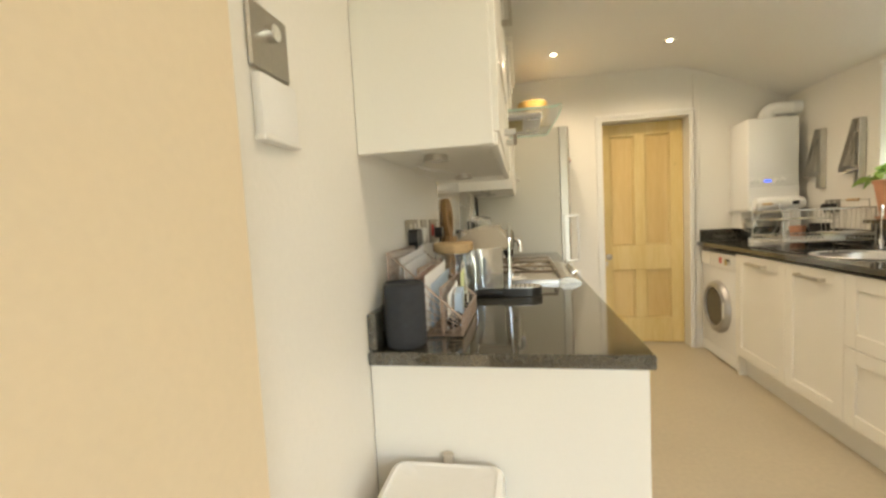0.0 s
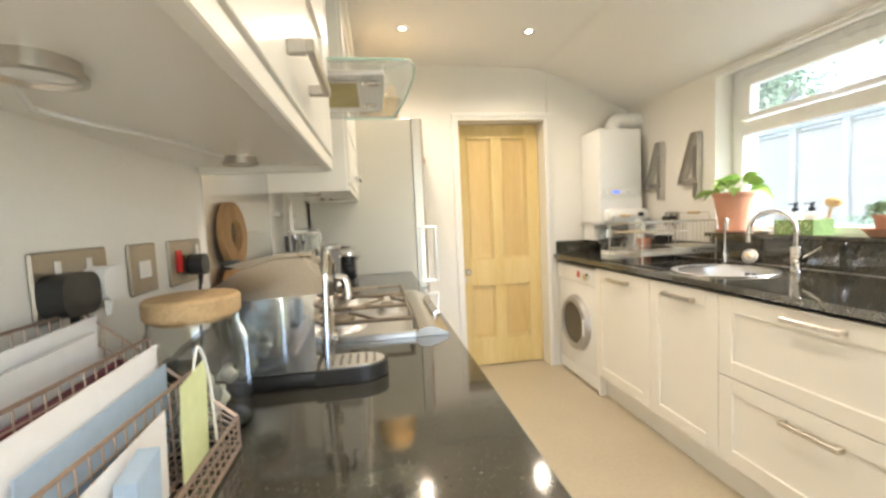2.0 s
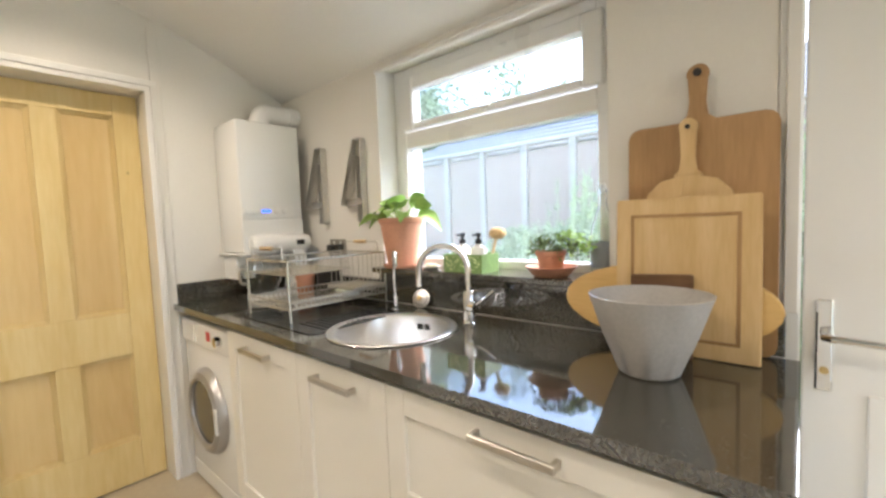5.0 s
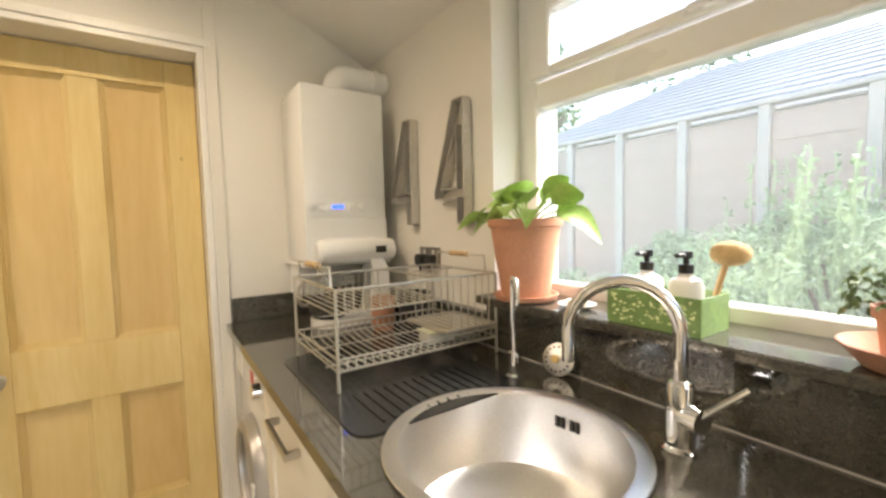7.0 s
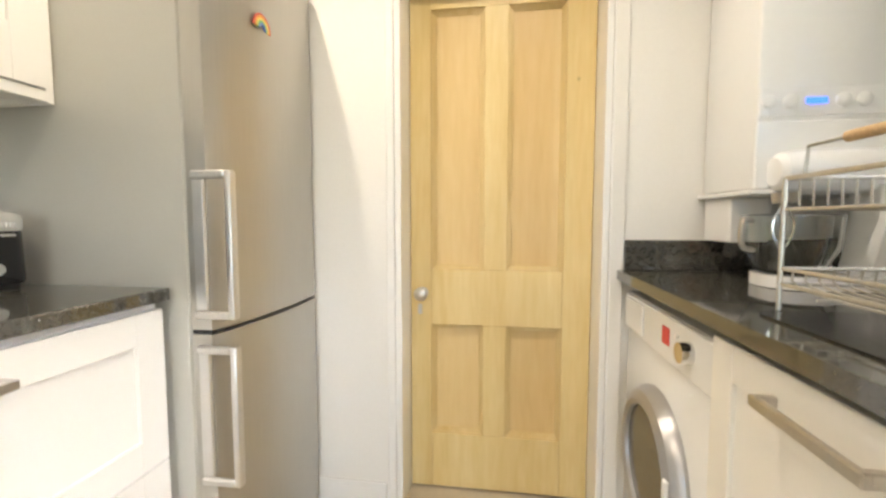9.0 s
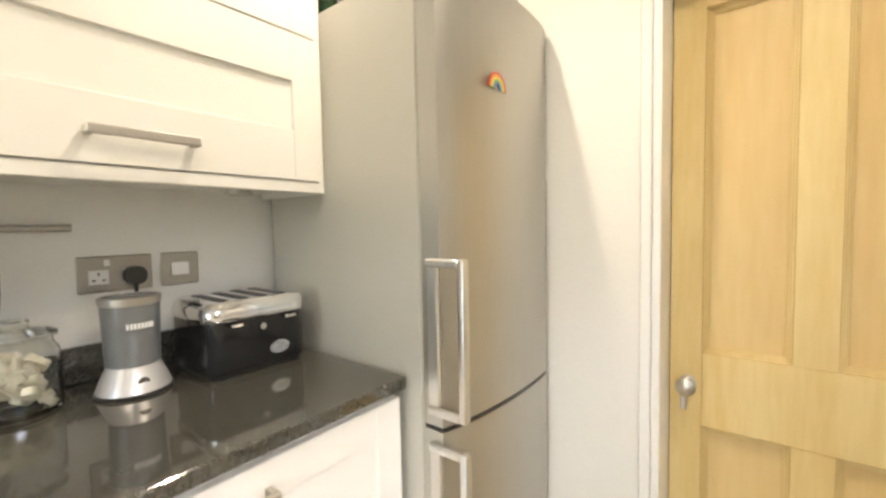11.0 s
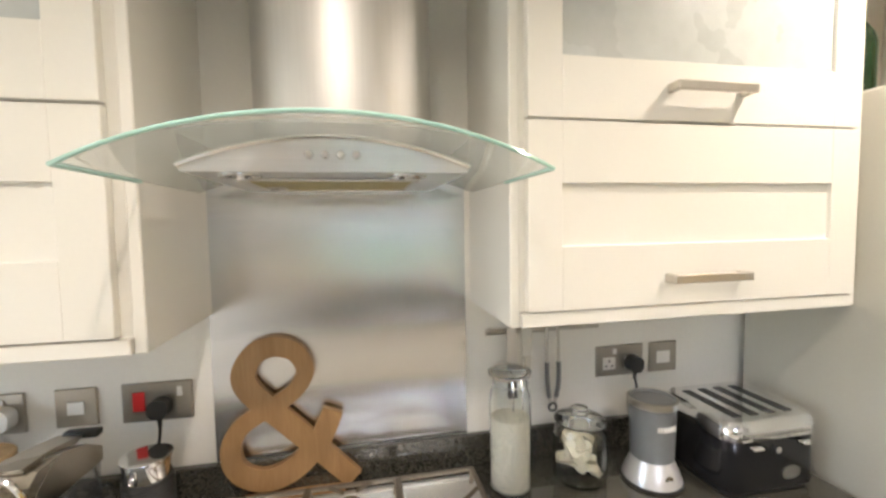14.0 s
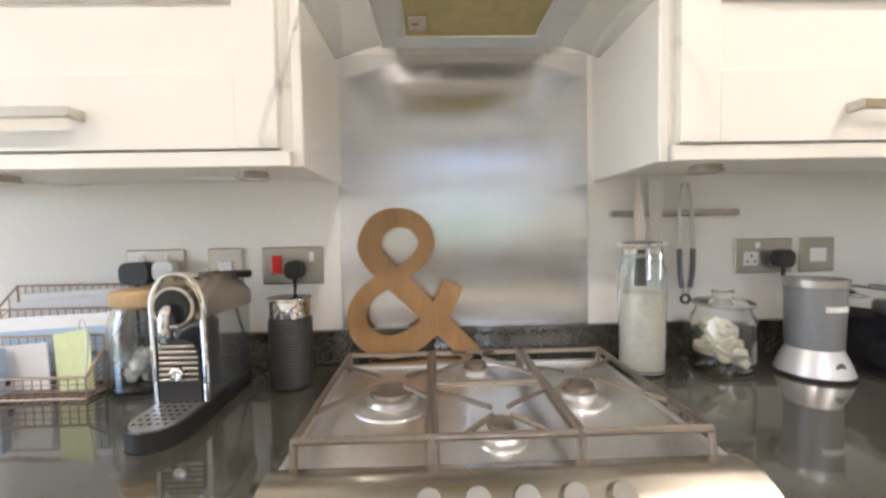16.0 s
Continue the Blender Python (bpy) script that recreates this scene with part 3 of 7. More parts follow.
setting("door_trim", bm, TRIM, "white painted cover strip beside the garden door", "trim")

# ---- outside ----
bm = B()
box(bm, -150, 150, -150, 150, -0.6, -0.16)
setting("ground", bm, GRASS, "rough grass garden reaching to the horizon", "ground")
FX, FT = 4.70, 2.02
fence = thing("fence", (FX, 2.0, -0.16), "weathered lap-board garden fence between pale posts", "fence")
rng = random.Random(4)
for k in range(15):
    y = -1.6 + k * 0.52
    part("post", box(B(), FX - 0.04, FX + 0.04, y - 0.035, y + 0.035, -0.2, FT + 0.01, 0.006), POST, fence)
proto = None
for k in range(14):
    y = -1.6 + k * 0.52
    for j in range(12):
        z = -0.1 + j * 0.172
        if proto is None:
            b = B()
            vs = [(-0.012, 0), (-0.002, 0.185), (0.006, 0.185), (0.004, 0)]
            slab(b, vs, 0.45, lambda u, v, w: Vector((u, w, v)))
            proto = part("board", b, FENCE, fence)
            proto.location = (FX, y + 0.035, z)
            continue
        o = new("board", proto.data)
        o.parent, o.matrix_parent_inverse = fence, proto.matrix_parent_inverse
        o.location = (FX + rng.uniform(-0.003, 0.003), y + 0.035, z)
part("capping", box(B(), FX - 0.05, FX + 0.05, -1.64, 5.72, FT + 0.01, FT + 0.045, 0.006), POST, fence)

shed = thing("outbuilding", (6.6, 1.5, -0.16), "long low outbuilding with a hipped grey slate roof behind the fence", "outbuilding")
part("wall", box(B(), 5.2, 8.4, -4.6, 5.6, -0.2, 2.12), RENDERED, shed)
E0, E1, RZ, EZ = (5.0, 8.6), (-4.9, 5.9), 3.02, 2.10
bm = B()
c = [bm.verts.new(p) for p in ((E0[0], E1[0], EZ), (E0[1], E1[0], EZ), (E0[1], E1[1], EZ), (E0[0], E1[1], EZ), (6.8, E1[0] + 1.6, RZ), (6.8, E1[1] - 1.6, RZ))]
for f in ((0, 1, 4), (1, 2, 5, 4), (2, 3, 5), (3, 0, 4, 5), (3, 2, 1, 0)):
    bm.faces.new([c[i] for i in f])
bmesh.ops.recalc_face_normals(bm, faces=bm.faces)
roof = part("roof", bm, SLATE, shed)
slate = None
ux = Vector((6.8 - E0[0], 0, RZ - EZ))
L = ux.length
ux.normalize()
bm = B()
for r in range(13):
    lo, hi = r * L / 13, (r + 1.12) * L / 13
    inset = 1.6 * (r / 13)
    a = Vector((E0[0], 0, EZ)) + ux * lo + Vector((-0.012, 0, 0.022))
    b = Vector((E0[0], 0, EZ)) + ux * min(hi, L) + Vector((-0.004, 0, 0.010))
    y = E1[0] + inset
    while y < E1[1] - inset - 0.02:
        y2 = min(y + 0.30, E1[1] - inset)
        q = [bm.verts.new(p) for p in ((a.x, y + 0.004, a.z), (a.x, y2 - 0.004, a.z), (b.x, y2 - 0.004, b.z), (b.x, y + 0.004, b.z))]
        d = [bm.verts.new(v.co - Vector((0, 0, 0.012))) for v in q]
        bm.faces.new(q)
        for i in range(4):
            bm.faces.new((q[i], d[i], d[(i + 1) % 4], q[(i + 1) % 4]))
        y += 0.30
tiles = part("slates", bm, SLATE, shed, "overlapping grey slates")
tiles["kind"] = "stuff"
part("gutter", tube(B(), [(E0[0] - 0.05, E1[0], EZ - 0.02), (E0[0] - 0.05, E1[1], EZ - 0.02)], 0.05, 10), UPVC, shed)


def leaf_cloud(name, blobs, n, size, material, seed, parent=None, label=""):
    """Many small folded leaves scattered through soft blobs (x, y, z, radius)."""
    r = random.Random(seed)
    verts, faces = [], []
    total = sum(b[3] ** 2 for b in blobs)
    for x, y, z, rad in blobs:
        for _ in range(int(n * rad ** 2 / total)):
            v = Vector((r.gauss(0, 1), r.gauss(0, 1), r.gauss(0, 1))).normalized()
            p = Vector((x, y, z)) + v * rad * (0.45 + 0.6 * r.random() ** 0.6)
            s_ = size * r.uniform(0.6, 1.4)
            d = (v + Vector((r.uniform(-1, 1), r.uniform(-1, 1), r.uniform(-0.6, 1)))).normalized()
            e = d.orthogonal().normalized()
            e.rotate(Matrix.Rotation(r.uniform(0, 6.28), 3, d))
            f = d.cross(e)
            i = len(verts)
            verts += [p, p + e * s_ * 0.5 + f * s_ * 0.28 + d * s_ * 0.1, p + e * s_ * 1.1, p + e * s_ * 0.5 - f * s_ * 0.28 + d * s_ * 0.1]
            faces += [(i, i + 1, i + 2), (i, i + 2, i + 3)]
    me = bpy.data.meshes.new(name)
    me.from_pydata([tuple(v) for v in verts], [], faces)
    me.materials.append(material)
    ob = new(name, me)
    if parent:
        ob.parent = parent
        ob.matrix_parent_inverse = Matrix.Translation(-Vector(parent.location))
    return tagged(ob, label)


def shrub(x, y, h, w, seed, mat_=None):
    r = random.Random(seed)
    t = thing("shrub", (x, y, -0.16), "bushy grey-green garden shrub in front of the fence", "shrub", "garden shrubs")
    bm = B()
    for k in range(7):
        a = r.uniform(0, 6.28)
        tube(bm, smooth([(x, y, -0.18), (x + 0.3 * w * math.cos(a), y + 0.3 * w * math.sin(a), h * 0.4), (x + 0.7 * w * math.cos(a), y + 0.7 * w * math.sin(a), h * 0.85)], 3), 0.008, 5)
    part("stems", bm, BARK, t)
    blobs = [(x + r.uniform(-w, w) * 0.7, y + r.uniform(-w, w), r.uniform(0.2, 0.9) * h, r.uniform(0.25, 0.5) * w) for _ in range(14)]
    blobs += [(x + r.uniform(-w, w) * 0.6, y + r.uniform(-w, w) * 0.8, h * r.uniform(0.85, 1.08), 0.16 * w) for _ in range(8)]
    c_ = leaf_cloud("foliage", blobs, 17000, 0.027, mat_ or SHRUB, seed, t)
    c_["kind"] = "stuff"


for k, (x, y, h, w) in enumerate([(3.45, 2.85, 0.98, 0.40), (3.9, 2.45, 1.30, 0.55), (3.7, 1.65, 1.50, 0.60), (3.95, 3.3, 1.05, 0.5), (3.8, 0.7, 1.55, 0.6), (4.1, 4.3, 0.8, 0.5), (3.30, 2.2, 1.20, 0.46), (3.25, 1.4, 1.35, 0.46), (4.3, 2.9, 1.25, 0.5), (4.35, 2.0, 1.6, 0.55)]):
    shrub(x, y, h, w, 20 + k)


def wispy_plant(x, y, h, seed):
    """A loose clump of upright stems carrying small narrow leaves."""
    r = random.Random(seed)
    t = thing("flowering_shrub", (x, y, -0.16), "tall wispy green plant in front of the fence", "shrub", "wispy garden plants")
    bm, blobs = B(), []
    for k in range(24):
        a, q = r.uniform(0, 6.28), r.uniform(0.05, 0.42)
        top = Vector((x + q * math.cos(a) + r.uniform(-0.08, 0.08), y + q * math.sin(a), h * r.uniform(0.72, 1.04)))
        foot = Vector((x + 0.25 * q * math.cos(a), y + 0.25 * q * math.sin(a), -0.18))
        mid = foot.lerp(top, 0.55) + Vector((0.10 * math.cos(a), 0.10 * math.sin(a), 0.0))
        line_ = smooth([foot, mid, top], 6)
        tube(bm, line_, 0.004, 4)
        blobs += [(p.x, p.y, p.z, 0.05 * (1.15 - i / len(line_))) for i, p in enumerate(line_) if i > 3]
    part("stems", bm, WISP, t)
    c_ = leaf_cloud("foliage", blobs, 5200, 0.030, WISP, seed, t)
    c_["kind"] = "stuff"


for k, (x, y, h) in enumerate([(4.05, 2.05, 1.92), (3.75, 2.35, 1.55), (4.2, 1.55, 1.85), (3.6, 1.75, 1.50), (4.35, 2.75, 1.62), (3.55, 2.7, 1.20)]):
    wispy_plant(x, y, h, 90 + k)


def tree(x, y, h, w, seed):
    r = random.Random(seed)
    t = thing("tree", (x, y, -0.16), "broad green garden tree beyond the fence", "tree", "far trees")
    bm = B()
    cyl(bm, (x, y, -0.3), (x + 0.1, y, h * 0.55), 0.16, 0.09, 10)
    for k in range(9):
        a, z = r.uniform(0, 6.28), h * r.uniform(0.3, 0.55)
        tube(bm, smooth([(x, y, z), (x + 0.4 * w * math.cos(a), y + 0.4 * w * math.sin(a), z + h * 0.15), (x + 0.8 * w * math.cos(a), y + 0.8 * w * math.sin(a), z + h * 0.32)], 3), 0.03, 6)
    part("trunk", bm, BARK, t)
    blobs = [(x + r.gauss(0, 0.5) * w, y + r.gauss(0, 0.5) * w, h * r.uniform(0.4, 0.97), w * r.uniform(0.22, 0.4)) for _ in range(26)]
    c_ = leaf_cloud("crown", blobs, 7000, 0.13, TREE, seed, t)
    c_["kind"] = "stuff"


for k, (x, y, h, w) in enumerate([(6.6, 7.6, 3.9, 1.3), (9.5, 9.2, 5.2, 1.9), (12.5, 6.5, 4.6, 2.0), (7.5, 11.5, 5.0, 2.0)]):
    tree(x, y, h, w, 60 + k)


# ---- kitchen units ----
def bar_handle(parent, xf, s_, y, z, length=0.20):
    """A square-section bow handle on a front that faces s_ along x."""
    bm = B()
    o = 0.028
    h = length / 2
    box(bm, xf + s_ * (o - 0.005), xf + s_ * (o + 0.006), y - h, y + h, z - 0.009, z + 0.009, 0.002)
    for k in (-1, 1):
        box(bm, xf, xf + s_ * (o - 0.004), y + k * (h - 0.007) - 0.006, y + k * (h - 0.007) + 0.006, z - 0.009, z + 0.009, 0.0015)
    return part("handle", bm, SATIN, parent, "satin nickel bow handle")


def front(parent, xf, s_, y0, y1, z0, z1, rail=0.072, handle=None, window=False, name="door", low=0, high=0):
    """A shaker front: frame proud of a sunk panel. xf is its outer face."""
    g = 0.0015
    y0, y1, z0, z1 = y0 + g, y1 - g, z0 + g, z1 - g
    bk = xf - s_ * 0.02
    if window:
        d = part(name, box(B(), xf - s_ * 0.014, xf - s_ * 0.009, y0 + rail - 0.002, y1 - rail + 0.002, z0 + rail - 0.002, z1 - rail + 0.002), FROST, parent, "frosted glass panel")
    else:
        d = part(name, box(B(), bk + s_ * 0.001, xf - s_ * 0.009, y0 + rail - 0.004, y1 - rail + 0.004, z0 + rail - 0.004, z1 - rail + 0.004), CREAM, parent)
    for a, c_ in ((y0, y0 + rail), (y1 - rail, y1)):
        part("stile", box(B(), bk, xf, a, c_, z0, z1, 0.0012), CREAM, d)
    for a, c_ in ((z0, z0 + (low or rail)), (z1 - (high or rail), z1)):
        part("rail", box(B(), bk, xf - s_ * 0.0003, y0 + rail, y1 - rail, a, c_, 0.0012), CREAM, d)
    if handle:
        bar_handle(d, xf, s_, *handle)
    return d


RF = 1.565      # faces of the window-side fronts
def right_unit(y0, y1, label, fronts, top=0.888):
    u = thing("base_cabinet", (1.9, (y0 + y1) / 2, 0.0), label, "kitchen cabinet", "window-side base units")
    part("carcass", box(B(), RF + 0.021, 2.155, y0 + 0.001, y1 - 0.001, 0.15, top), CREAM_SIDE, u)
    for z0, z1, hz, nm in fronts:
        front(u, RF, -1, y0, y1, z0, z1, 0.068, ((y0 + y1) / 2, hz, 0.20), name=nm)
    return u


right_unit(1.475, 2.262, "wide cream shaker drawer unit with two deep drawers", [(0.530, 0.872, 0.832, "drawer"), (0.150, 0.528, 0.455, "drawer")], 0.72)
right_unit(2.262, 2.712, "cream shaker cabinet below the sink, closed", [(0.150, 0.872, 0.820, "door")], 0.72)
right_unit(2.712, 3.268, "cream shaker cabinet beside the washing machine, closed", [(0.150, 0.872, 0.820, "door")], 0.72)
single("end_panel", box(B(), RF - 0.004, 2.19, 1.452, 1.474, 0.0, 0.888, 0.002), CREAM, "cream end panel closing the window-side units", "end panel")
single("plinth", box(B(), 1.628, 1.645, 1.475, 3.268, 0.0, 0.148, 0.002), CREAM, "cream plinth board under the window-side units", "plinth")
single("plinth_return", box(B(), 1.575, 2.1, 3.250, 3.268, 0.0, 0.148, 0.002), CREAM, "short cream plinth return beside the washing machine", "plinth")

SINK, SR = (1.832, 2.522), 0.205
bm = B()
n = 48
top, bot = [], []
outer = [(1.545, 1.437), (2.168, 1.437), (2.168, 3.876), (1.545, 3.876)]
hole = [(SINK[0] + SR * math.cos(2 * math.pi * i / n), SINK[1] + SR * math.sin(2 * math.pi * i / n)) for i in range(n)]


def holed(bm, outer, hole, z0, z1):
    """A slab with one round hole."""
    for z, flip in ((z1, False), (z0, True)):
        vo = [bm.verts.new((x, y, z)) for x, y in outer]
        vh = [bm.verts.new((x, y, z)) for x, y in hole]
        eds = [bm.edges.new((vo[i], vo[(i + 1) % len(vo)])) for i in range(len(vo))] + [bm.edges.new((vh[i], vh[(i + 1) % len(vh)])) for i in range(len(vh))]
        bmesh.ops.triangle_fill(bm, use_beauty=True, edges=eds)
        if flip:
            lo_o, lo_h = vo, vh
        else:
            hi_o, hi_h = vo, vh
    for a, b in ((hi_o, lo_o), (hi_h, lo_h)):
        for i in range(len(a)):
            j = (i + 1) % len(a)
            bm.faces.new((a[i], a[j], b[j], b[i]))
    bmesh.ops.recalc_face_normals(bm, faces=bm.faces)
    return bm


single("worktop", holed(bm, outer, hole, 0.890, 0.920), GRANITE, "polished black granite worktop under the window", "worktop")
bm = B()
box(bm, 2.170, X1 - 0.001, 1.465, ya - 0.002, 0.921, 1.025, 0.003)
box(bm, 2.170, X1 - 0.001, ya - 0.002, yb + 0.0, 0.921, 1.060, 0.003)
box(bm, 2.170, X1 - 0.001, yb + 0.002, 3.856, 0.921, 1.020, 0.003)
setting("upstand_east", bm, GRANITE, "black granite upstand below the window", "upstand")
setting("upstand_north", box(B(), 1.568, 2.168, 3.857, 3.878, 0.921, 1.020, 0.003), GRANITE, "black granite upstand under the boiler", "upstand")

sink = thing("sink", (SINK[0], SINK[1], 0.76), "round stainless steel sink bowl set into black granite", "sink")
P = [(0.228, 0.0035), (0.226, 0.006), (0.212, 0.0065), (0.200, 0.003), (0.197, -0.006), (0.195, -0.12), (0.185, -0.148), (0.165, -0.162), (0.05, -0.168), (0.05, -0.171), (0.167, -0.166), (0.188, -0.151), (0.199, -0.12), (0.201, -0.005), (0.203, 0.001)]
part("bowl", lathe(B(), P, (SINK[0], SINK[1], 0.9205), 64, close=True), SINKSTEEL, sink)
part("drain", lathe(B(), [(0.049, -0.169), (0.045, -0.165), (0.030, -0.167), (0.028, -0.172), (0.006, -0.172)], (SINK[0], SINK[1], 0.9205), 32), CHROME, sink, "chrome basket drain")
bm = B()
for k in range(4):
    a = radians(3 + k * 3.6 + (k > 1) * 2.5)
    c_ = Vector((SINK[0] + 0.1945 * math.cos(a), SINK[1] + 0.1945 * math.sin(a), 0.9205 - 0.040))
    box(bm, c_.x - 0.004, c_.x + 0.001, c_.y - 0.0045, c_.y + 0.0045, c_.z - 0.011, c_.z + 0.011)
part("overflow", bm, BLACK, sink, "dark overflow slots")

tap = thing("mixer_tap", (2.035, 2.335, 0.92), "tall chrome swan-neck kitchen mixer tap", "tap")
bx, by = 2.035, 2.335
to = (Vector((SINK[0] + 0.05, SINK[1], 0)) - Vector((bx, by, 0))).normalized()
part("base", lathe(B(), [(0.029, 0), (0.029, 0.006), (0.024, 0.009), (0.0215, 0.012), (0.0215, 0.112), (0.018, 0.118), (0.010, 0.120)], (bx, by, 0.9205), 32), CHROME, tap)
pts = [Vector((bx, by, 1.03)), Vector((bx, by, 1.09))]
cx = Vector((bx, by, 1.115)) + to * 0.088
for i in range(13):
    a = radians(180 - 15 * i)
    pts.append(cx + to * 0.088 * math.cos(a) + Vector((0, 0, 0.088 * math.sin(a))))
pts += [pts[-1] + Vector((0, 0, -0.02)), pts[-1] + Vector((0, 0, -0.055))]
part("spout", tube(B(), pts, 0.0115, 16), CHROME, tap)
bm = B()
cyl(bm, (bx, by, 0.985), (bx - 0.01, by - 0.04, 0.985), 0.0205, seg=24)
part("valve", bm, CHROME, tap)
part("lever", tube(B(), [(bx - 0.010, by - 0.034, 0.99), (bx + 0.012, by - 0.052, 1.008), (bx + 0.035, by - 0.085, 1.04)], 0.0065, 10), CHROME, tap, "chrome side lever")

tap2 = thing("filter_tap", (2.052, 2.744, 0.92), "slim chrome drinking-water tap", "tap")
bx, by = 2.052, 2.744
part("base", lathe(B(), [(0.019, 0), (0.019, 0.004), (0.0125, 0.008), (0.0125, 0.062), (0.006, 0.066)], (bx, by, 0.9205), 24), CHROME, tap2)
to = Vector((-0.55, -0.83, 0))
pts = [Vector((bx, by, 0.98)), Vector((bx, by, 1.14))] + [Vector((bx, by, 1.145)) + to * 0.028 + to * 0.028 * math.cos(radians(180 - 18 * i)) + Vector((0, 0, 0.028 * math.sin(radians(180 - 18 * i)))) for i in range(11)]
pts.append(pts[-1] + Vector((0, 0, -0.035)))
part("spout", tube(B(), pts, 0.006, 12), CHROME, tap2)
part("lever", tube(B(), [(bx, by, 0.972), (bx - 0.005, by - 0.03, 0.976)], 0.004, 8), CHROME, tap2)

plug = thing("sink_strainer", (2.15, 2.68, 0.93), "chrome sink strainer plug leaning against the upstand", "sink plug")
ax = (Vector((-0.92, -0.25, 0.32))).normalized()
rot = ax.to_track_quat("Z", "Y").to_matrix().to_4x4()
bm = lathe(B(), [(0.040, 0), (0.041, 0.003), (0.030, 0.008), (0.012, 0.010), (0.012, 0.016), (0.004, 0.018)], (0, 0, 0), 32)
bm.transform(Matrix.Translation((2.146, 2.680, 0.960)) @ rot)
part("disc", bm, SINKSTEEL, plug)
bm = B()
for k in range(16):
    a = 2 * math.pi * k / 16
    cyl(bm, (0.030 * math.cos(a), 0.030 * math.sin(a), 0.004), (0.030 * math.cos(a), 0.030 * math.sin(a), 0.0095), 0.003, seg=8)
bm.transform(Matrix.Translation((2.146, 2.680, 0.960)) @ rot)
part("holes", bm, BLACK, plug)
bm = cyl(B(), (0, 0, 0.016), (0, 0, 0.026), 0.010, seg=16)
bm.transform(Matrix.Translation((2.146, 2.680, 0.960)) @ rot)
part("knob", bm, BRASS, plug)

# washing machine
wm = thing("washing_machine", (1.9, 3.575, 0.0), "white front-loading washing machine with a round grey door", "washing machine")
WF, wy0, wy1 = 1.585, 3.277, 3.868
part("body", box(B(), WF, 2.15, wy0, wy1, 0.015, 0.852, 0.008, 2), WHITE, wm)
part("kick_panel", box(B(), WF - 0.004, WF, wy0 + 0.012, wy1 - 0.012, 0.02, 0.10, 0.002), WHITE, wm)
cp = part("control_panel", box(B(), WF - 0.010, WF, wy0 + 0.004, wy1 - 0.004, 0.735, 0.848, 0.004), WHITE, wm)
part("drawer", box(B(), WF - 0.015, WF - 0.010, wy1 - 0.185, wy1 - 0.02, 0.745, 0.838, 0.004), PLASTIC, cp, "white detergent drawer")
part("display", box(B(), WF - 0.013, WF - 0.0095, 3.495, 3.540, 0.775, 0.820, 0.002), REDLED, cp, "small red display")
bm = cyl(B(), (WF - 0.010, 3.385, 0.795), (WF - 0.034, 3.385, 0.795), 0.026, 0.023, 28)
part("dial", bm, CHROME, cp, "round programme dial")
bm = B()
for k in range(3):
    cyl(bm, (WF - 0.010, 3.45, 0.77 + 0.022 * k), (WF - 0.015, 3.45, 0.77 + 0.022 * k), 0.006, seg=12)
part("buttons", bm, PLASTIC, cp)
bm = B()
lathe(bm, [(0.205, 0.0), (0.205, -0.012), (0.190, -0.036), (0.165, -0.046), (0.152, -0.040), (0.150, -0.02)], (WF, 3.575, 0.430), 56, "X", close=True)
wd = part("porthole_door", bm, surface("door_ring_grey", (0.42, 0.41, 0.40), 0.3, 0.6, var=0.05, bump=0.0), wm, "grey ring door")
part("porthole_glass", lathe(B(), [(0.153, -0.030), (0.140, -0.022), (0.09, -0.008), (0.02, -0.004)], (WF, 3.575, 0.430), 48, "X"), surface("porthole_smoked_glass", (0.10, 0.10, 0.10), 0.08, 0.2, var=0.1, bump=0.0), wd)
part("porthole_handle", box(B(), WF - 0.048, WF - 0.036, 3.395, 3.415, 0.37, 0.49, 0.004), PLASTIC, wd)

# boiler with flue and cover
bo = thing("boiler", (1.97, 3.74, 1.16), "white wall-hung gas boiler with a small blue display", "boiler")
part("case", box(B(), 1.800, 2.145, 3.600, 3.875, 1.165, 1.850, 0.012, 2), WHITE, bo)
part("lower_cover", box(B(), 1.800, 2.145, 3.598, 3.615, 1.165, 1.335, 0.004), WHITE, bo)
part("tray", box(B(), 1.785, 2.150, 3.585, 3.875, 1.150, 1.163, 0.003), PLASTIC, bo)
fas = part("fascia", box(B(), 1.805, 2.10, 3.597, 3.600, 1.345, 1.415, 0.001), WHITE, bo)
part("display", box(B(), 1.908, 1.955, 3.594, 3.597, 1.374, 1.388, 0.001), BLUELED, fas, "small glowing blue display")
for x in (1.825, 1.872, 1.990, 2.035):
    part("knob", lathe(B(), [(0.017, 0), (0.017, -0.004), (0.014, -0.006), (0.002, -0.006)], (x, 3.597, 1.381), 20, "Y"), WHITE, fas)
fl = [(1.985, 3.72, 1.85), (1.985, 3.72, 1.875)] + [Vector((2.04, 3.72, 1.875)) + Vector((-0.055 * math.cos(radians(a)), 0, 0.055 * math.sin(radians(a)))) for a in range(15, 91, 15)] + [(2.12, 3.72, 1.93), (2.208, 3.72, 1.93)]
part("flue", tube(B(), fl, 0.052, 24), WHITE, bo, "white flue elbow running into the wall")
part("flue_collar", cyl(B(), (2.150, 3.72, 1.93), (2.162, 3.72, 1.93), 0.059, seg=28), WHITE, bo)
single("pipe_boxing", box(B(), 1.80, 1.90, 3.70, 3.855, 1.022, 1.149, 0.003), PLASTIC, "white boxed-in pipes below the boiler", "pipe boxing")


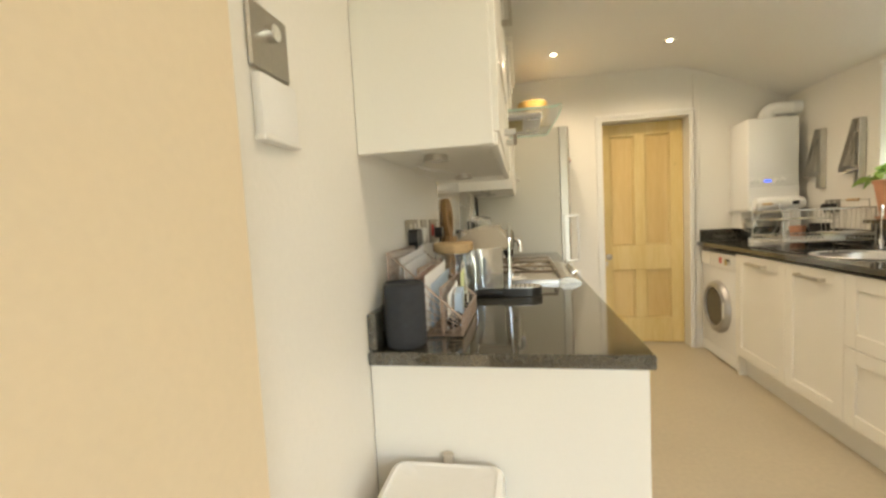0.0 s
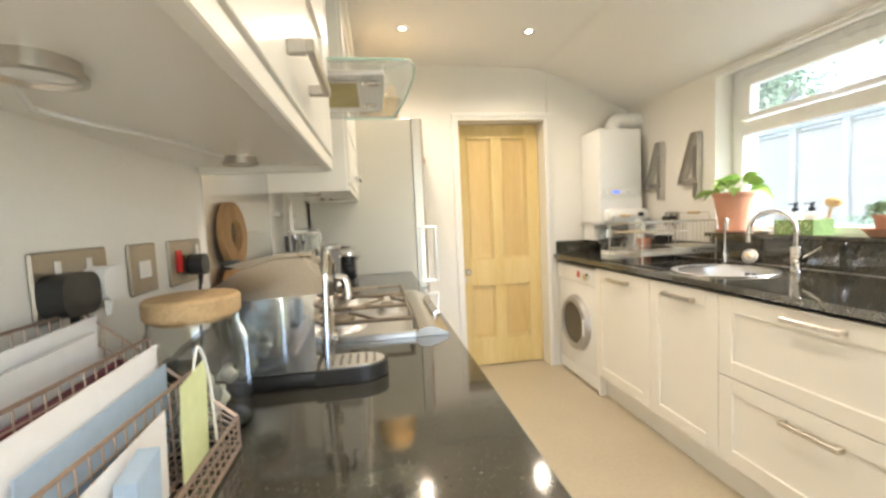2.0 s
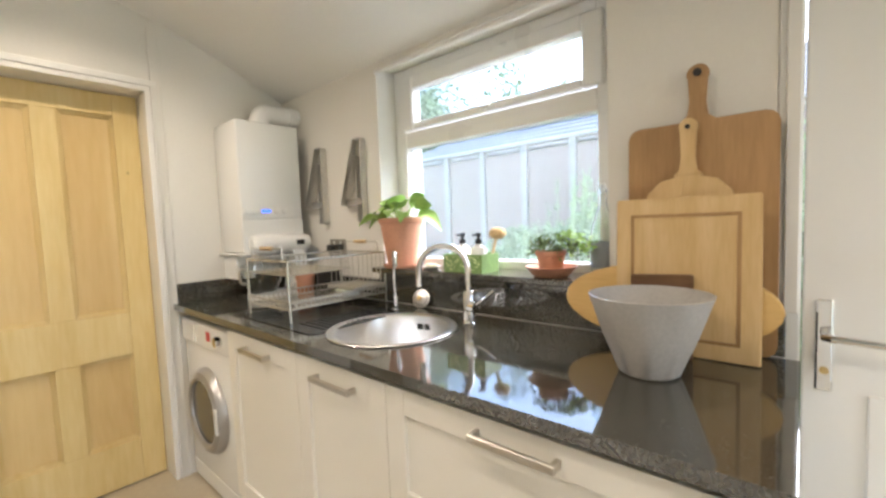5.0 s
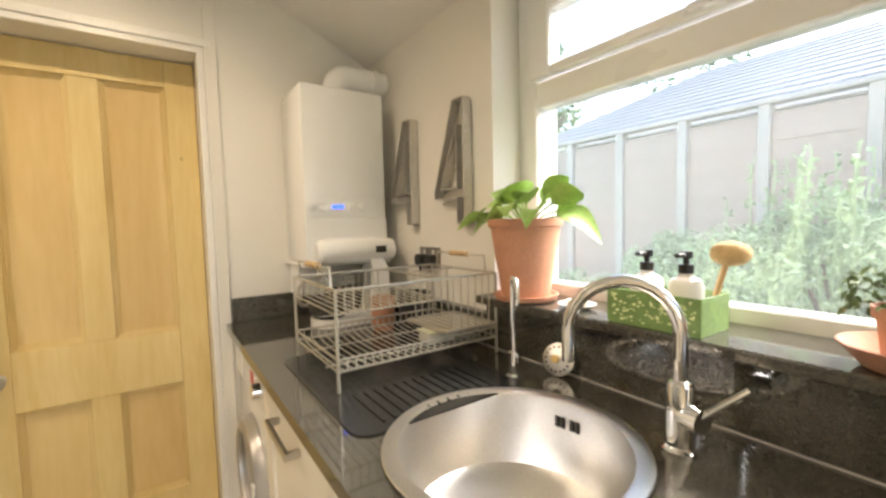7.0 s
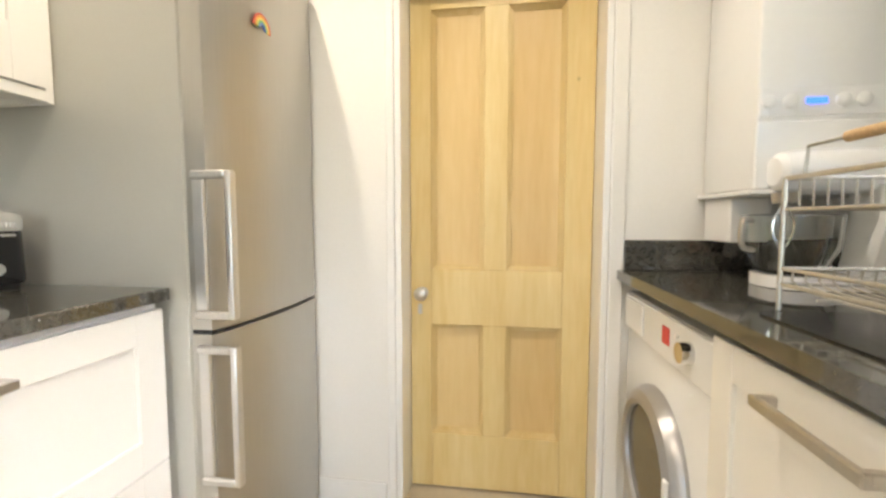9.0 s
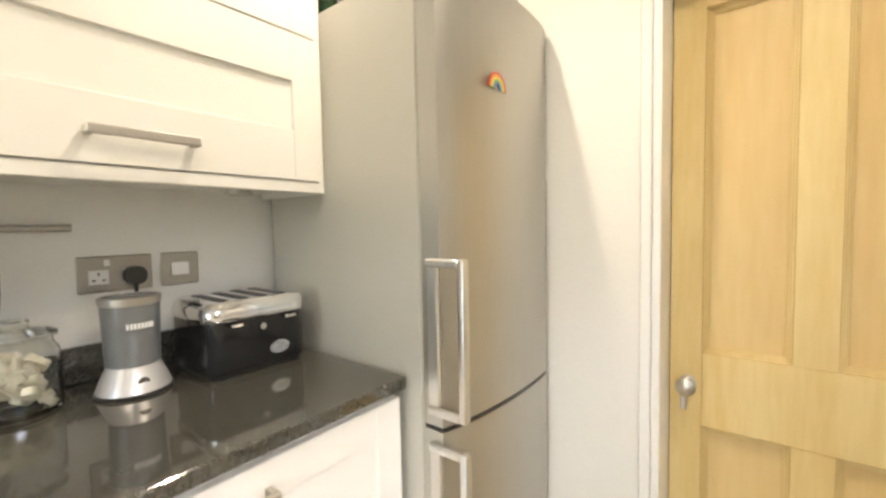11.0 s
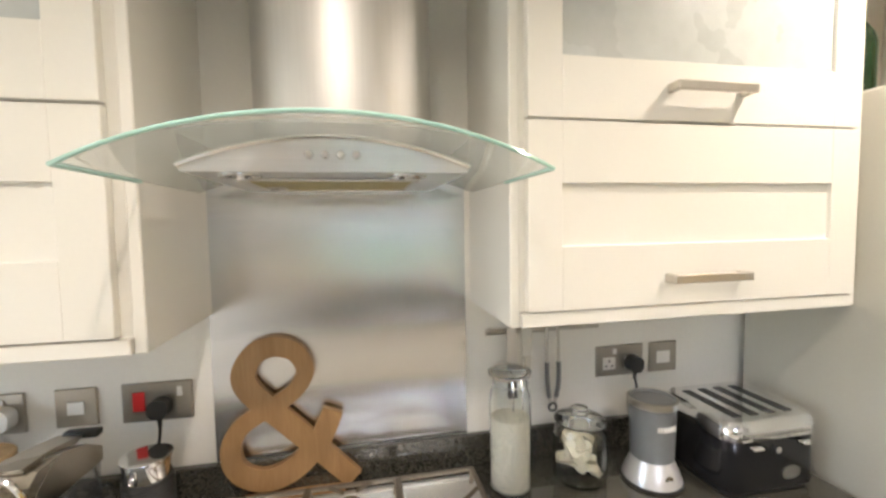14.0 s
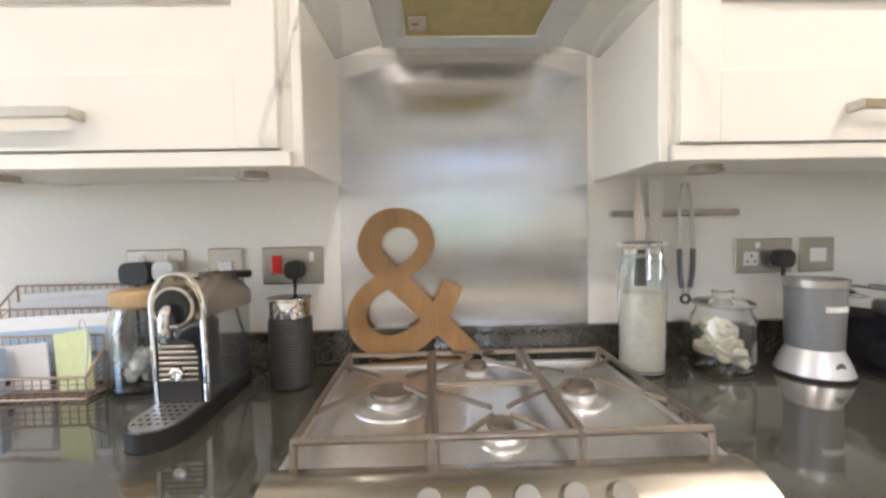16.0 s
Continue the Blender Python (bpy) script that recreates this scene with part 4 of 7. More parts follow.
# ---- numerals on the wall ----
def four(y, z):
    t = thing("wall_numeral", (2.18, y, z), "deep zinc numeral four hung on the wall", "wall numeral", "pair of number fours")
    x0_, dep = 2.170, 0.038
    place = lambda u, v, w: Vector((x0_ + w, y - u, z + v))
    for nm, o in (("stem", [(0.036, 0.0), (0.074, 0.0), (0.074, 0.408), (0.036, 0.412)]),
                  ("crossbar", [(-0.092, 0.088), (0.0355, 0.088), (0.0355, 0.122), (-0.080, 0.122)]),
                  ("diagonal", [(-0.098, 0.088), (-0.0925, 0.088), (-0.060, 0.1225), (0.0355, 0.330), (0.0355, 0.412), (0.018, 0.412), (-0.098, 0.112)])):
        part(nm, slab(B(), o, 0.004, lambda u, v, w: place(u, v, dep - 0.004 + w)), LETTER, t)
    # folded sheet sides, round the figure and round its opening
    for nm, o in (("outer_side", [(0.036, 0.0), (0.074, 0.0), (0.074, 0.410), (0.070, 0.413), (0.018, 0.413), (-0.098, 0.112), (-0.098, 0.088), (0.036, 0.088)]),
                  ("inner_side", [(0.036, 0.122), (0.036, 0.330), (-0.060, 0.122)])):
        bm = B()
        for a, b in zip(o, o[1:] + o[:1]):
            d = (Vector(b) - Vector(a)).normalized()
            n = Vector((-d.y, d.x)) * 0.0016
            a2, b2 = Vector(a) - d * 0.0016, Vector(b) + d * 0.0016
            slab(bm, [a2 - n, b2 - n, b2 + n, a2 + n], dep - 0.005, place)
        part(nm, bm, LETTER, t)


four(3.503, 1.303)
four(3.161, 1.303)


def socket(x, s_, y0, y1, z0, z1, label, bits, group="kitchen sockets"):
    t = thing("wall_socket", (x, (y0 + y1) / 2, (z0 + z1) / 2), label, "wall socket", group)
    plate = part("plate", box(B(), x, x + s_ * 0.006, y0, y1, z0, z1, 0.0025), PLATE, t)
    for nm, y, z, w, h, mt in bits:
        part(nm, box(B(), x + s_ * 0.006, x + s_ * 0.009, y - w / 2, y + w / 2, z - h / 2, z + h / 2, 0.001), mt, plate)
        if nm == "socket_face":
            bm = B()
            for dy_, dz_, ww, hh in ((0.0, 0.008, 0.004, 0.008), (-0.010, -0.007, 0.007, 0.004), (0.010, -0.007, 0.007, 0.004)):
                box(bm, x + s_ * 0.0088, x + s_ * 0.0094, y + dy_ - ww / 2, y + dy_ + ww / 2, z + dz_ - hh / 2, z + dz_ + hh / 2)
            part("pin_holes", bm, BLACK, plate)
    return t


def plug_top(x, s_, y, z, mt=None, w=0.044, h=0.046):
    t = thing("mains_plug", (x, y, z), "mains plug pushed into a wall socket", "plug", "mains plugs")
    bm = B()
    slab(bm, [(u, v) for u, v in rounded(w, h, 0.019)], 0.030, lambda u, v, k: Vector((x + s_ * k, y + u, z + v)))
    part("plug_body", bm, mt or BLACK, t)
    bm = cyl(B(), (x + s_ * 0.018, y, z - h / 2 + 0.003), (x + s_ * 0.016, y, z - h / 2 - 0.022), 0.006, 0.004, 10)
    part("cord_grip", bm, mt or BLACK, t)
    return t


def cord(points, r=0.0035, label="black mains cord hanging behind the appliances"):
    return single("power_cable", tube(B(), smooth(points, 5), r, 8), BLACK, label, "cord", "mains cords")


socket(X1 - 0.001, -1, 3.288, 3.430, 1.130, 1.215, "brushed steel double wall socket", [("switch", 3.33, 1.195, 0.012, 0.02, PLASTIC), ("switch", 3.39, 1.195, 0.012, 0.02, PLASTIC)])
plug_top(X1 - 0.010, -1, 3.325, 1.165)
plug_top(X1 - 0.010, -1, 3.395, 1.165)

single("sealant_bead", box(B(), 2.1645, 2.1695, 1.47, 3.85, 0.9203, 0.9235, 0.001), surface("pale_sealant", (0.42, 0.41, 0.39), 0.5, var=0.1, bump=0.0), "thin grey sealant line along the upstand", "sealant")

# ---- hob run: units, worktop, wall cabinets ----
LF = 0.345
def left_unit(y0, y1, label, fronts):
    u = thing("base_cabinet", (0.05, (y0 + y1) / 2, 0.0), label, "kitchen cabinet", "hob-side base units")
    part("carcass", box(B(), X0 + 0.01, LF - 0.021, y0 + 0.001, y1 - 0.001, 0.15, 0.888), CREAM_SIDE, u)
    for z0, z1, hz, nm in fronts:
        front(u, LF, 1, y0, y1, z0, z1, 0.075, ((y0 + y1) / 2, hz, 0.20), name=nm)


left_unit(0.958, 1.855, "cream shaker cabinet at the open end of the hob run", [(0.150, 0.872, 0.820, "door")])
left_unit(2.460, 3.322, "cream shaker drawer unit between the oven and the fridge", [(0.492, 0.872, 0.815, "drawer"), (0.150, 0.490, 0.435, "drawer")])
single("end_panel", box(B(), X0 + 0.002, LF + 0.002, 0.934, 0.957, 0.0, 0.888, 0.002), CREAM, "cream end panel at the open end of the hob run", "end panel")
single("plinth", box(B(), LF - 0.075, LF - 0.058, 0.958, 3.322, 0.0, 0.148, 0.002), CREAM, "cream plinth board under the hob run", "plinth")
single("worktop", box(B(), X0 + 0.001, 0.358, 0.922, 3.332, 0.889, 0.920, 0.003), GRANITE, "polished black granite worktop around the gas hob", "worktop")
setting("upstand_west", box(B(), X0 + 0.001, X0 + 0.021, 0.93, 3.332, 0.921, 1.008, 0.003), GRANITE, "black granite upstand behind the hob", "upstand")

oven = thing("oven", (0.05, 2.157, 0.0), "built-in stainless steel oven below the hob", "oven")
part("carcass", box(B(), X0 + 0.02, LF - 0.025, 1.858, 2.457, 0.15, 0.886), CREAM_SIDE, oven)
od = part("oven_door", box(B(), LF - 0.024, LF, 1.860, 2.455, 0.28, 0.755, 0.004), BRUSHED, oven)
part("oven_glass", box(B(), LF, LF + 0.004, 1.91, 2.405, 0.33, 0.66, 0.002), BROWNGLASS, od, "dark oven window")
bm = tube(B(), smooth([(LF, 1.90, 0.715), (LF + 0.035, 1.902, 0.718), (LF + 0.045, 1.94, 0.720), (LF + 0.045, 2.375, 0.720), (LF + 0.035, 2.413, 0.718), (LF, 2.415, 0.715)], 4), 0.009, 12)
part("oven_handle", bm, CHROME, od, "chrome bow handle")
part("control_strip", box(B(), LF - 0.024, LF, 1.860, 2.455, 0.760, 0.880, 0.004), BRUSHED, oven)
part("lower_panel", box(B(), LF - 0.02, LF, 1.860, 2.455, 0.152, 0.275, 0.003), CREAM, oven)
bm = B()
tw0, tw1 = 2.10, 2.36
prof = [(LF + 0.024, 0.44), (LF + 0.027, 0.60), (LF + 0.031, 0.705), (LF + 0.038, 0.729), (LF + 0.046, 0.733), (LF + 0.055, 0.727), (LF + 0.059, 0.70), (LF + 0.061, 0.55), (LF + 0.063, 0.36)]
rows_ = []
for i, (x, z) in enumerate(prof):
    rows_.append([bm.verts.new((x + 0.004 * math.sin(k * 1.3 + i * 0.2), tw0 + (tw1 - tw0) * k / 12, z + 0.004 * math.sin(k * 0.7))) for k in range(13)])
for a, b in zip(rows_, rows_[1:]):
    for k in range(12):
        bm.faces.new((a[k], a[k + 1], b[k + 1], b[k]))
bmesh.ops.solidify(bm, geom=list(bm.faces), thickness=0.004)
single("tea_towel", bm, TOWEL, "cream cotton tea towel folded over the oven handle", "towel")


# gas hob
hob = thing("gas_hob", (0.06, 2.160, 0.92), "stainless steel four-burner gas hob with front knobs", "hob")
HX0, HX1, HY0, HY1 = -0.185, 0.250, 1.850, 2.472
bm = B()
slab(bm, [(u, v) for u, v in rounded(HX1 - HX0 + 0.06, HY1 - HY0, 0.02)], 0.010, lambda u, v, w: Vector(((HX0 + HX1 + 0.06) / 2 + u, (HY0 + HY1) / 2 + v, 0.921 + w)))
part("hob_plate", bm, SINKSTEEL, hob)
bm = B()
box(bm, HX0, HX0 + 0.012, HY0, HY1, 0.930, 0.941, 0.003)
for y in (HY0, HY1 - 0.012):
    box(bm, HX0 + 0.012, HX1, y, y + 0.012, 0.930, 0.939, 0.003)
part("hob_rim", bm, SINKSTEEL, hob)
HOBSTEEL = surface("hob_panel_steel", (0.47, 0.43, 0.37), 0.26, 1.0, var=0.08, fine=160, bump=0.03)
sec = [(0.245, 0.931), (0.256, 0.943), (0.276, 0.947), (0.302, 0.944), (0.332, 0.931), (0.338, 0.926), (0.336, 0.9215), (0.245, 0.9215)]
bm = slab(B(), sec, HY1 - HY0 + 0.01, lambda u, v, w: Vector((u, HY0 - 0.005 + w, v)))
fp = part("control_panel", bm, HOBSTEEL, hob, "raised rounded control panel")
for k in range(5):
    y = 2.055 + k * 0.057
    c0 = Vector((0.322, y, 0.934))
    nv = Vector((0.80, 0, 0.60))
    part("knob", cyl(B(), c0, c0 + nv * 0.020, 0.017, 0.015, 22), CHROME, fp, "chrome hob knob")


def burner(x, y, r):
    b_ = part("burner", lathe(B(), [(r * 1.55, 0.0), (r * 1.5, 0.004), (r * 1.1, 0.007), (r, 0.010), (r, 0.020), (r * 0.9, 0.022), (0.003, 0.022)], (x, y, 0.931), 32), SINKSTEEL, hob)
    part("burner_cap", lathe(B(), [(r * 0.82, 0.022), (r * 0.86, 0.025), (r * 0.80, 0.031), (r * 0.3, 0.033), (0.003, 0.033)], (x, y, 0.931), 32), STEELROD, b_)


BURN = [(0.035, 1.985, 0.048), (-0.105, 2.155, 0.030), (0.030, 2.335, 0.038), (0.175, 2.165, 0.026)]
for q in BURN:
    burner(*q)
single_r = 0.0060
for y0, y1, cells in ((HY0 + 0.02, 2.055, [BURN[0]]), (2.063, 2.262, [BURN[1], BURN[3]]), (2.270, HY1 - 0.02, [BURN[2]])):
    g = None
    bm = B()
    z = 0.971
    for y in (y0, y1):
        tube(bm, [(HX0 + 0.025, y, 0.932), (HX0 + 0.03, y, z), (HX1 - 0.012, y, z), (HX1 - 0.006, y, 0.932)], single_r, 8)
    tube(bm, [(HX0 + 0.03, y0, z), (HX0 + 0.03, y1, z)], single_r, 8)
    tube(bm, [(HX1 - 0.012, y0, z), (HX1 - 0.012, y1, z)], single_r, 8)
    if len(cells) > 1:
        tube(bm, [(0.04, y0, z), (0.04, y1, z)], single_r, 8)
    g = part("pan_support", bm, STEELROD, hob, "steel pan support grid")
    for x, y, r in cells:
        for a in range(4):
            t_ = radians(45 + 90 * a)
            dx, dy_ = math.cos(t_), math.sin(t_)
            hx = min(((HX1 - 0.012 - x) if dx > 0 else (x - HX0 - 0.03)), 0.11)
            hy = (y1 - y) if dy_ > 0 else (y - y0)
            k = min(hx, hy)
            e = Vector((x + math.copysign(k, dx), y + math.copysign(k, dy_), z))
            f = Vector((x + dx * r * 0.75, y + dy_ * r * 0.75, z + 0.006))
            bm = tube(B(), [e, (e + f) / 2 + Vector((0, 0, 0.001)), f], 0.0048, 6)
            part("finger", bm, STEELROD, g)

# fridge freezer
fr = thing("fridge_freezer", (0.08, 3.60, 0.0), "tall silver fridge freezer with two bow handles", "fridge")
FY0, FY1 = 3.348, 3.866
part("body", box(B(), X0 + 0.02, 0.396, FY0, FY1, 0.03, 1.876, 0.005), FRIDGE_SIDE, fr)
part("foot_plate", box(B(), X0 + 0.05, 0.40, FY0 + 0.02, FY1 - 0.02, 0.0, 0.03), BLACK, fr)


def curved_door(z0, z1, name):
    b_ = B()
    n_ = 14
    out_ = [(0.400, FY0), ]
    for i in range(n_ + 1):
        t_ = i / n_
        y = FY0 + (FY1 - FY0) * t_
        out_.append((0.458 + 0.024 * t_ + 0.024 * math.sin(math.pi * min(max(t_, 0.0), 1.0)) ** 0.8 - (0.0 if 0 < i < n_ else 0.004), y))
    out_.append((0.400, FY1))
    slab(b_, out_, z1 - z0, lambda u, v, w: Vector((u, v, z0 + w)))
    return part(name, b_, INOX, fr, "slightly bowed silver steel door")


d_up = curved_door(0.812, 1.876, "fridge_door")
d_lo = curved_door(0.045, 0.800, "freezer_door")
part("door_gap", box(B(), 0.397, 0.45, FY0 + 0.006, FY1 - 0.006, 0.800, 0.812), BLACK, fr)
for dd, z0, z1 in ((d_up, 0.842, 1.205), (d_lo, 0.415, 0.775)):
    yh = FY0 - 0.004
    bm = B()
    box(bm, 0.509, 0.527, yh - 0.010, yh + 0.014, z0, z1, 0.005, 2)
    for z in (z0, z1 - 0.020):
        box(bm, 0.420, 0.512, yh - 0.012, yh + 0.0035, z, z + 0.020, 0.004)
    part("fridge_handle", bm, BRUSHED, dd, "silver bow handle")
    part("handle_back", box(B(), 0.422, 0.452, yh - 0.007, yh + 0.0035, z0 + 0.021, z1 - 0.021, 0.002), BRUSHED, dd)
mg = thing("rainbow_magnet", (0.468, 3.555, 1.635), "small rainbow-shaped fridge magnet", "magnet")
for k, mt in enumerate(RAINBOW):
    r1, r0 = 0.042 - k * 0.0061, 0.042 - (k + 1) * 0.0061
    o = [(r1 * math.cos(radians(a)), r1 * math.sin(radians(a))) for a in range(0, 181, 15)] + [(r0 * math.cos(radians(a)), r0 * math.sin(radians(a))) for a in range(180, -1, -15)]
    part("band", slab(B(), o, 0.004, lambda u, v, w: Vector((0.4890 + w + 0.002, 3.545 + u, 1.618 + v))), mt, mg)

# wicker basket on the fridge
bk = thing("wicker_basket", (0.15, 3.50, 1.876), "round lidded wicker basket on top of the fridge", "basket")
bcx, bcy = 0.215, 3.555


def coils(z0, z1, r0, r1, n_):
    b_ = B()
    for i in range(n_):
        t_ = (i + 0.5) / n_
        z, r = z0 + (z1 - z0) * t_, r0 + (r1 - r0) * t_
        tube(b_, arc((bcx, bcy, z), r, 0, 345, 36, "XY"), (z1 - z0) / n_ * 0.62, 6, closed=True)
    return b_


part("basket_body", coils(1.878, 2.01, 0.112, 0.118, 9), WICKER, bk)
part("lid_rim", coils(2.008, 2.045, 0.126, 0.126, 3), WICKER, bk)
part("lid", coils(2.045, 2.120, 0.119, 0.106, 5), WICKER, bk)
part("lid_top", lathe(B(), [(0.108, 2.112), (0.10, 2.121), (0.05, 2.124), (0.004, 2.125)], (bcx, bcy, 0), 32), WICKER, bk)
bt = thing("dark_bottle", (-0.02, 3.42, 1.876), "dark green glass bottle standing on the fridge", "bottle")
part("bottle_body", lathe(B(), [(0.034, 0), (0.036, 0.004), (0.036, 0.13), (0.030, 0.155), (0.014, 0.185), (0.013, 0.235), (0.015, 0.238), (0.004, 0.24)], (-0.02, 3.42, 1.877), 24), surface("dark_green_glass", (0.012, 0.03, 0.014), 0.08, var=0.1, bump=0.0), bt)


# ---- wall cabinets and cooker hood ----
CF, CB, CT = 0.058, 1.375, 2.20
def wall_cabinet(y0, y1, label, doors_y):
    u = thing("wall_cabinet", (-0.1, (y0 + y1) / 2, CB), label, "kitchen cabinet", "wall cabinets")
    bm = B()
    box(bm, X0 + 0.001, CF - 0.021, y0, y1, CB + 0.016, CT, 0.001)
    part("carcass", bm, CREAM, u)
    for a in (y0 - 0.001, y1 - 0.019):
        part("side_panel", box(B(), X0 + 0.001, CF - 0.013, a, a + 0.020, CB, CT, 0.002), CREAM, u)
    part("light_rail", box(B(), CF - 0.024, CF - 0.004, y0 + 0.02, y1 - 0.02, CB, CB + 0.028, 0.002), CREAM, u)
    box_ = box(B(), X0 + 0.001, CF + 0.022, y0 - 0.012, y1 + 0.012, CT, CT + 0.03, 0.006)
    part("cornice", box_, CREAM, u)
    a, b = doors_y
    hy = (a + b) / 2 - 0.005
    front(u, CF, 1, a, b, CB + 0.030, 1.784, 0.0725, (hy, 1.464, 0.19), name="lift_up_door", low=0.130, high=0.122)
    front(u, CF, 1, a, b, 1.786, CT - 0.002, 0.0725, (hy, 1.852, 0.19), window=True, name="glazed_door", low=0.120)
    for y in (y0 + 0.20, y1 - 0.16):
        s = part("cabinet_light", lathe(B(), [(0.032, 0.0), (0.032, -0.010), (0.036, -0.011), (0.036, -0.016), (0.030, -0.017), (0.027, -0.012), (0.003, -0.012)], (-0.122, y, CB + 0.016), 28), SATIN, u, "round under-cabinet light, switched off")
        part("light_lens", lathe(B(), [(0.0265, -0.0125), (0.02, -0.0145), (0.003, -0.0152)], (-0.122, y, CB + 0.016), 24), PLASTIC, s, "milky lens")
    return u


wall_cabinet(0.942, 1.838, "cream shaker wall cabinet with lift-up doors near the entrance", (0.965, 1.800))
wall_cabinet(2.484, 3.345, "cream shaker wall cabinet with lift-up doors beside the fridge", (2.515, 3.322))
single("cabinet_cable", tube(B(), smooth([(-0.155, 1.16, CB + 0.010), (-0.185, 1.22, CB + 0.002), (-0.205, 1.26, CB + 0.006), (-0.165, 1.29, CB - 0.004), (-0.160, 1.44, CB + 0.008), (-0.140, 1.63, CB + 0.010)], 6), 0.003, 6), PLASTIC, "thin white light cable looped below the wall cabinet", "cable")

single("splashback", box(B(), X0 + 0.001, X0 + 0.004, 1.832, 2.468, 1.009, 1.70, 0.0005), SPLASH, "brushed stainless steel splashback behind the hob", "splashback")

hood = thing("cooker_hood", (-0.05, 2.160, 1.66), "stainless steel chimney hood with a curved glass canopy", "cooker hood")
HC = 2.160
# glass canopy, bowed up in the middle
R = 0.880
b_ = B()
nY, rows_ = 28, []
for xq in (-0.20, 0.05, 0.14, 0.19, 0.22, 0.24, 0.252):
    ring = []
    for i in range(nY + 1):
        y = -0.314 + 0.628 * i / nY
        z = 1.662 + math.sqrt(R * R - y * y) - math.sqrt(R * R - 0.314 ** 2)
        xv = xq + (0.052 * (1 - (y / 0.314) ** 2) * (xq - 0.05) / 0.202 if xq > 0.05 else 0)
        ring.append(b_.verts.new((xv, HC + y, z)))
    rows_.append(ring)
for p, q in zip(rows_, rows_[1:]):
    for i in range(nY):
        b_.faces.new((p[i], p[i + 1], q[i + 1], q[i]))
RIM = [rows_[1][0].co.copy()] + [r[0].co.copy() for r in rows_[2:-1]] + [v.co.copy() for v in rows_[-1]] + [r[-1].co.copy() for r in rows_[-2:1:-1]] + [rows_[1][-1].co.copy()]
bmesh.ops.solidify(b_, geom=list(b_.faces), thickness=0.006)
gob = part("glass_canopy", b_, AQUA, hood, "curved greenish glass canopy")
gob.visible_shadow = False
rim = [(p[0], p[1], p[2]) for p in [(v.x, v.y, v.z) for v in RIM]]
part("canopy_edge", tube(B(), rim, 0.0030, 8), AQUAEDGE, hood, "polished aqua glass edge")
# steel tray under the glass, with a bowed front
b_ = B()
def tray_outline(w0, w1, x0_, x1_, bow):
    o = [(x0_, -w0)]
    for i in range(13):
        y = -w1 + 2 * w1 * i / 12
        o.append((x1_ + bow * (1 - (y / w1) ** 2), y))
    o.append((x0_, w0))
    return o
lo_, hi_ = tray_outline(0.195, 0.198, -0.13, 0.200, 0.002), tray_outline(0.20, 0.203, -0.16, 0.196, 0.016)


def brow(y):
    """Height of the tray's arched upper edge."""
    return 1.668 + 0.040 * (1 - (y / 0.21) ** 2)


vl = [b_.verts.new((x, HC + y, 1.661)) for x, y in lo_]
vh = [b_.verts.new((x, HC + y, brow(y))) for x, y in hi_]
b_.faces.new(vl[::-1]), b_.faces.new(vh)
for i in range(len(vl)):
    j = (i + 1) % len(vl)
    b_.faces.new((vl[i], vl[j], vh[j], vh[i]))
bmesh.ops.recalc_face_normals(b_, faces=b_.faces)
tray = part("hood_body", b_, BRUSHED_H, hood)
b_ = B()
tube(b_, [(x + 0.002, HC + y, brow(y)) for x, y in hi_[1:-1]], 0.004, 8)
part("front_trim", b_, CHROME, tray)
for k in range(4):
    y = HC - 0.030 + k * 0.0215
    part("knob", lathe(B(), [(0.0065, 0), (0.0065, 0.006), (0.0045, 0.010), (0.001, 0.010)], (0.205, y, 1.684), 14, "X"), CHROME, tray, "small chrome control knob")
part("grease_filter", box(B(), -0.074, 0.118, HC - 0.139, HC + 0.127, 1.6585, 1.6605), MESHFILTER, tray, "yellowed metal grease filter")
b_ = B()
for a, c_ in ((-0.083, -0.074), (0.118, 0.126)):
    box(b_, a, c_, HC - 0.149, HC + 0.137, 1.656, 1.6605, 0.0015)
for e in (-0.149, 0.127):
    box(b_, -0.074, 0.118, HC + e, HC + e + 0.010, 1.656, 1.6605, 0.0015)
part("filter_frame", b_, BRUSHED, tray)
latch = part("filter_latch", box(B(), -0.045, 0.005, HC - 0.132, HC - 0.098, 1.6555, 1.6583, 0.001), SATIN, tray)
part("latch_pull", box(B(), -0.022, -0.016, HC - 0.126, HC - 0.112, 1.654, 1.6553, 0.0006), STEELROD, latch)
for y in (-0.131, 0.112):
    part("hood_lamp", lathe(B(), [(0.030, 0.0), (0.030, -0.002), (0.023, -0.003), (0.020, 0.0), (0.003, -0.001)], (0.164, HC + y, 1.6605), 24), CHROME, tray, "chrome-rimmed hood lamp, switched off")
# chimney with a rounded front
b_ = B()
o = [(X0 + 0.002, -0.185)]
for i in range(21):
    a = radians(-90 + 9 * i)
    o.append((-0.120 + 0.150 * math.cos(a), 0.185 * math.sin(a)))
o.append((X0 + 0.002, 0.185))
slab(b_, o, CEIL - 1.70 - 0.004, lambda u, v, w: Vector((u, HC + 0.012 + v, 1.70 + w)))
part("chimney", b_, CHIMNEY, hood, "rounded brushed steel chimney")


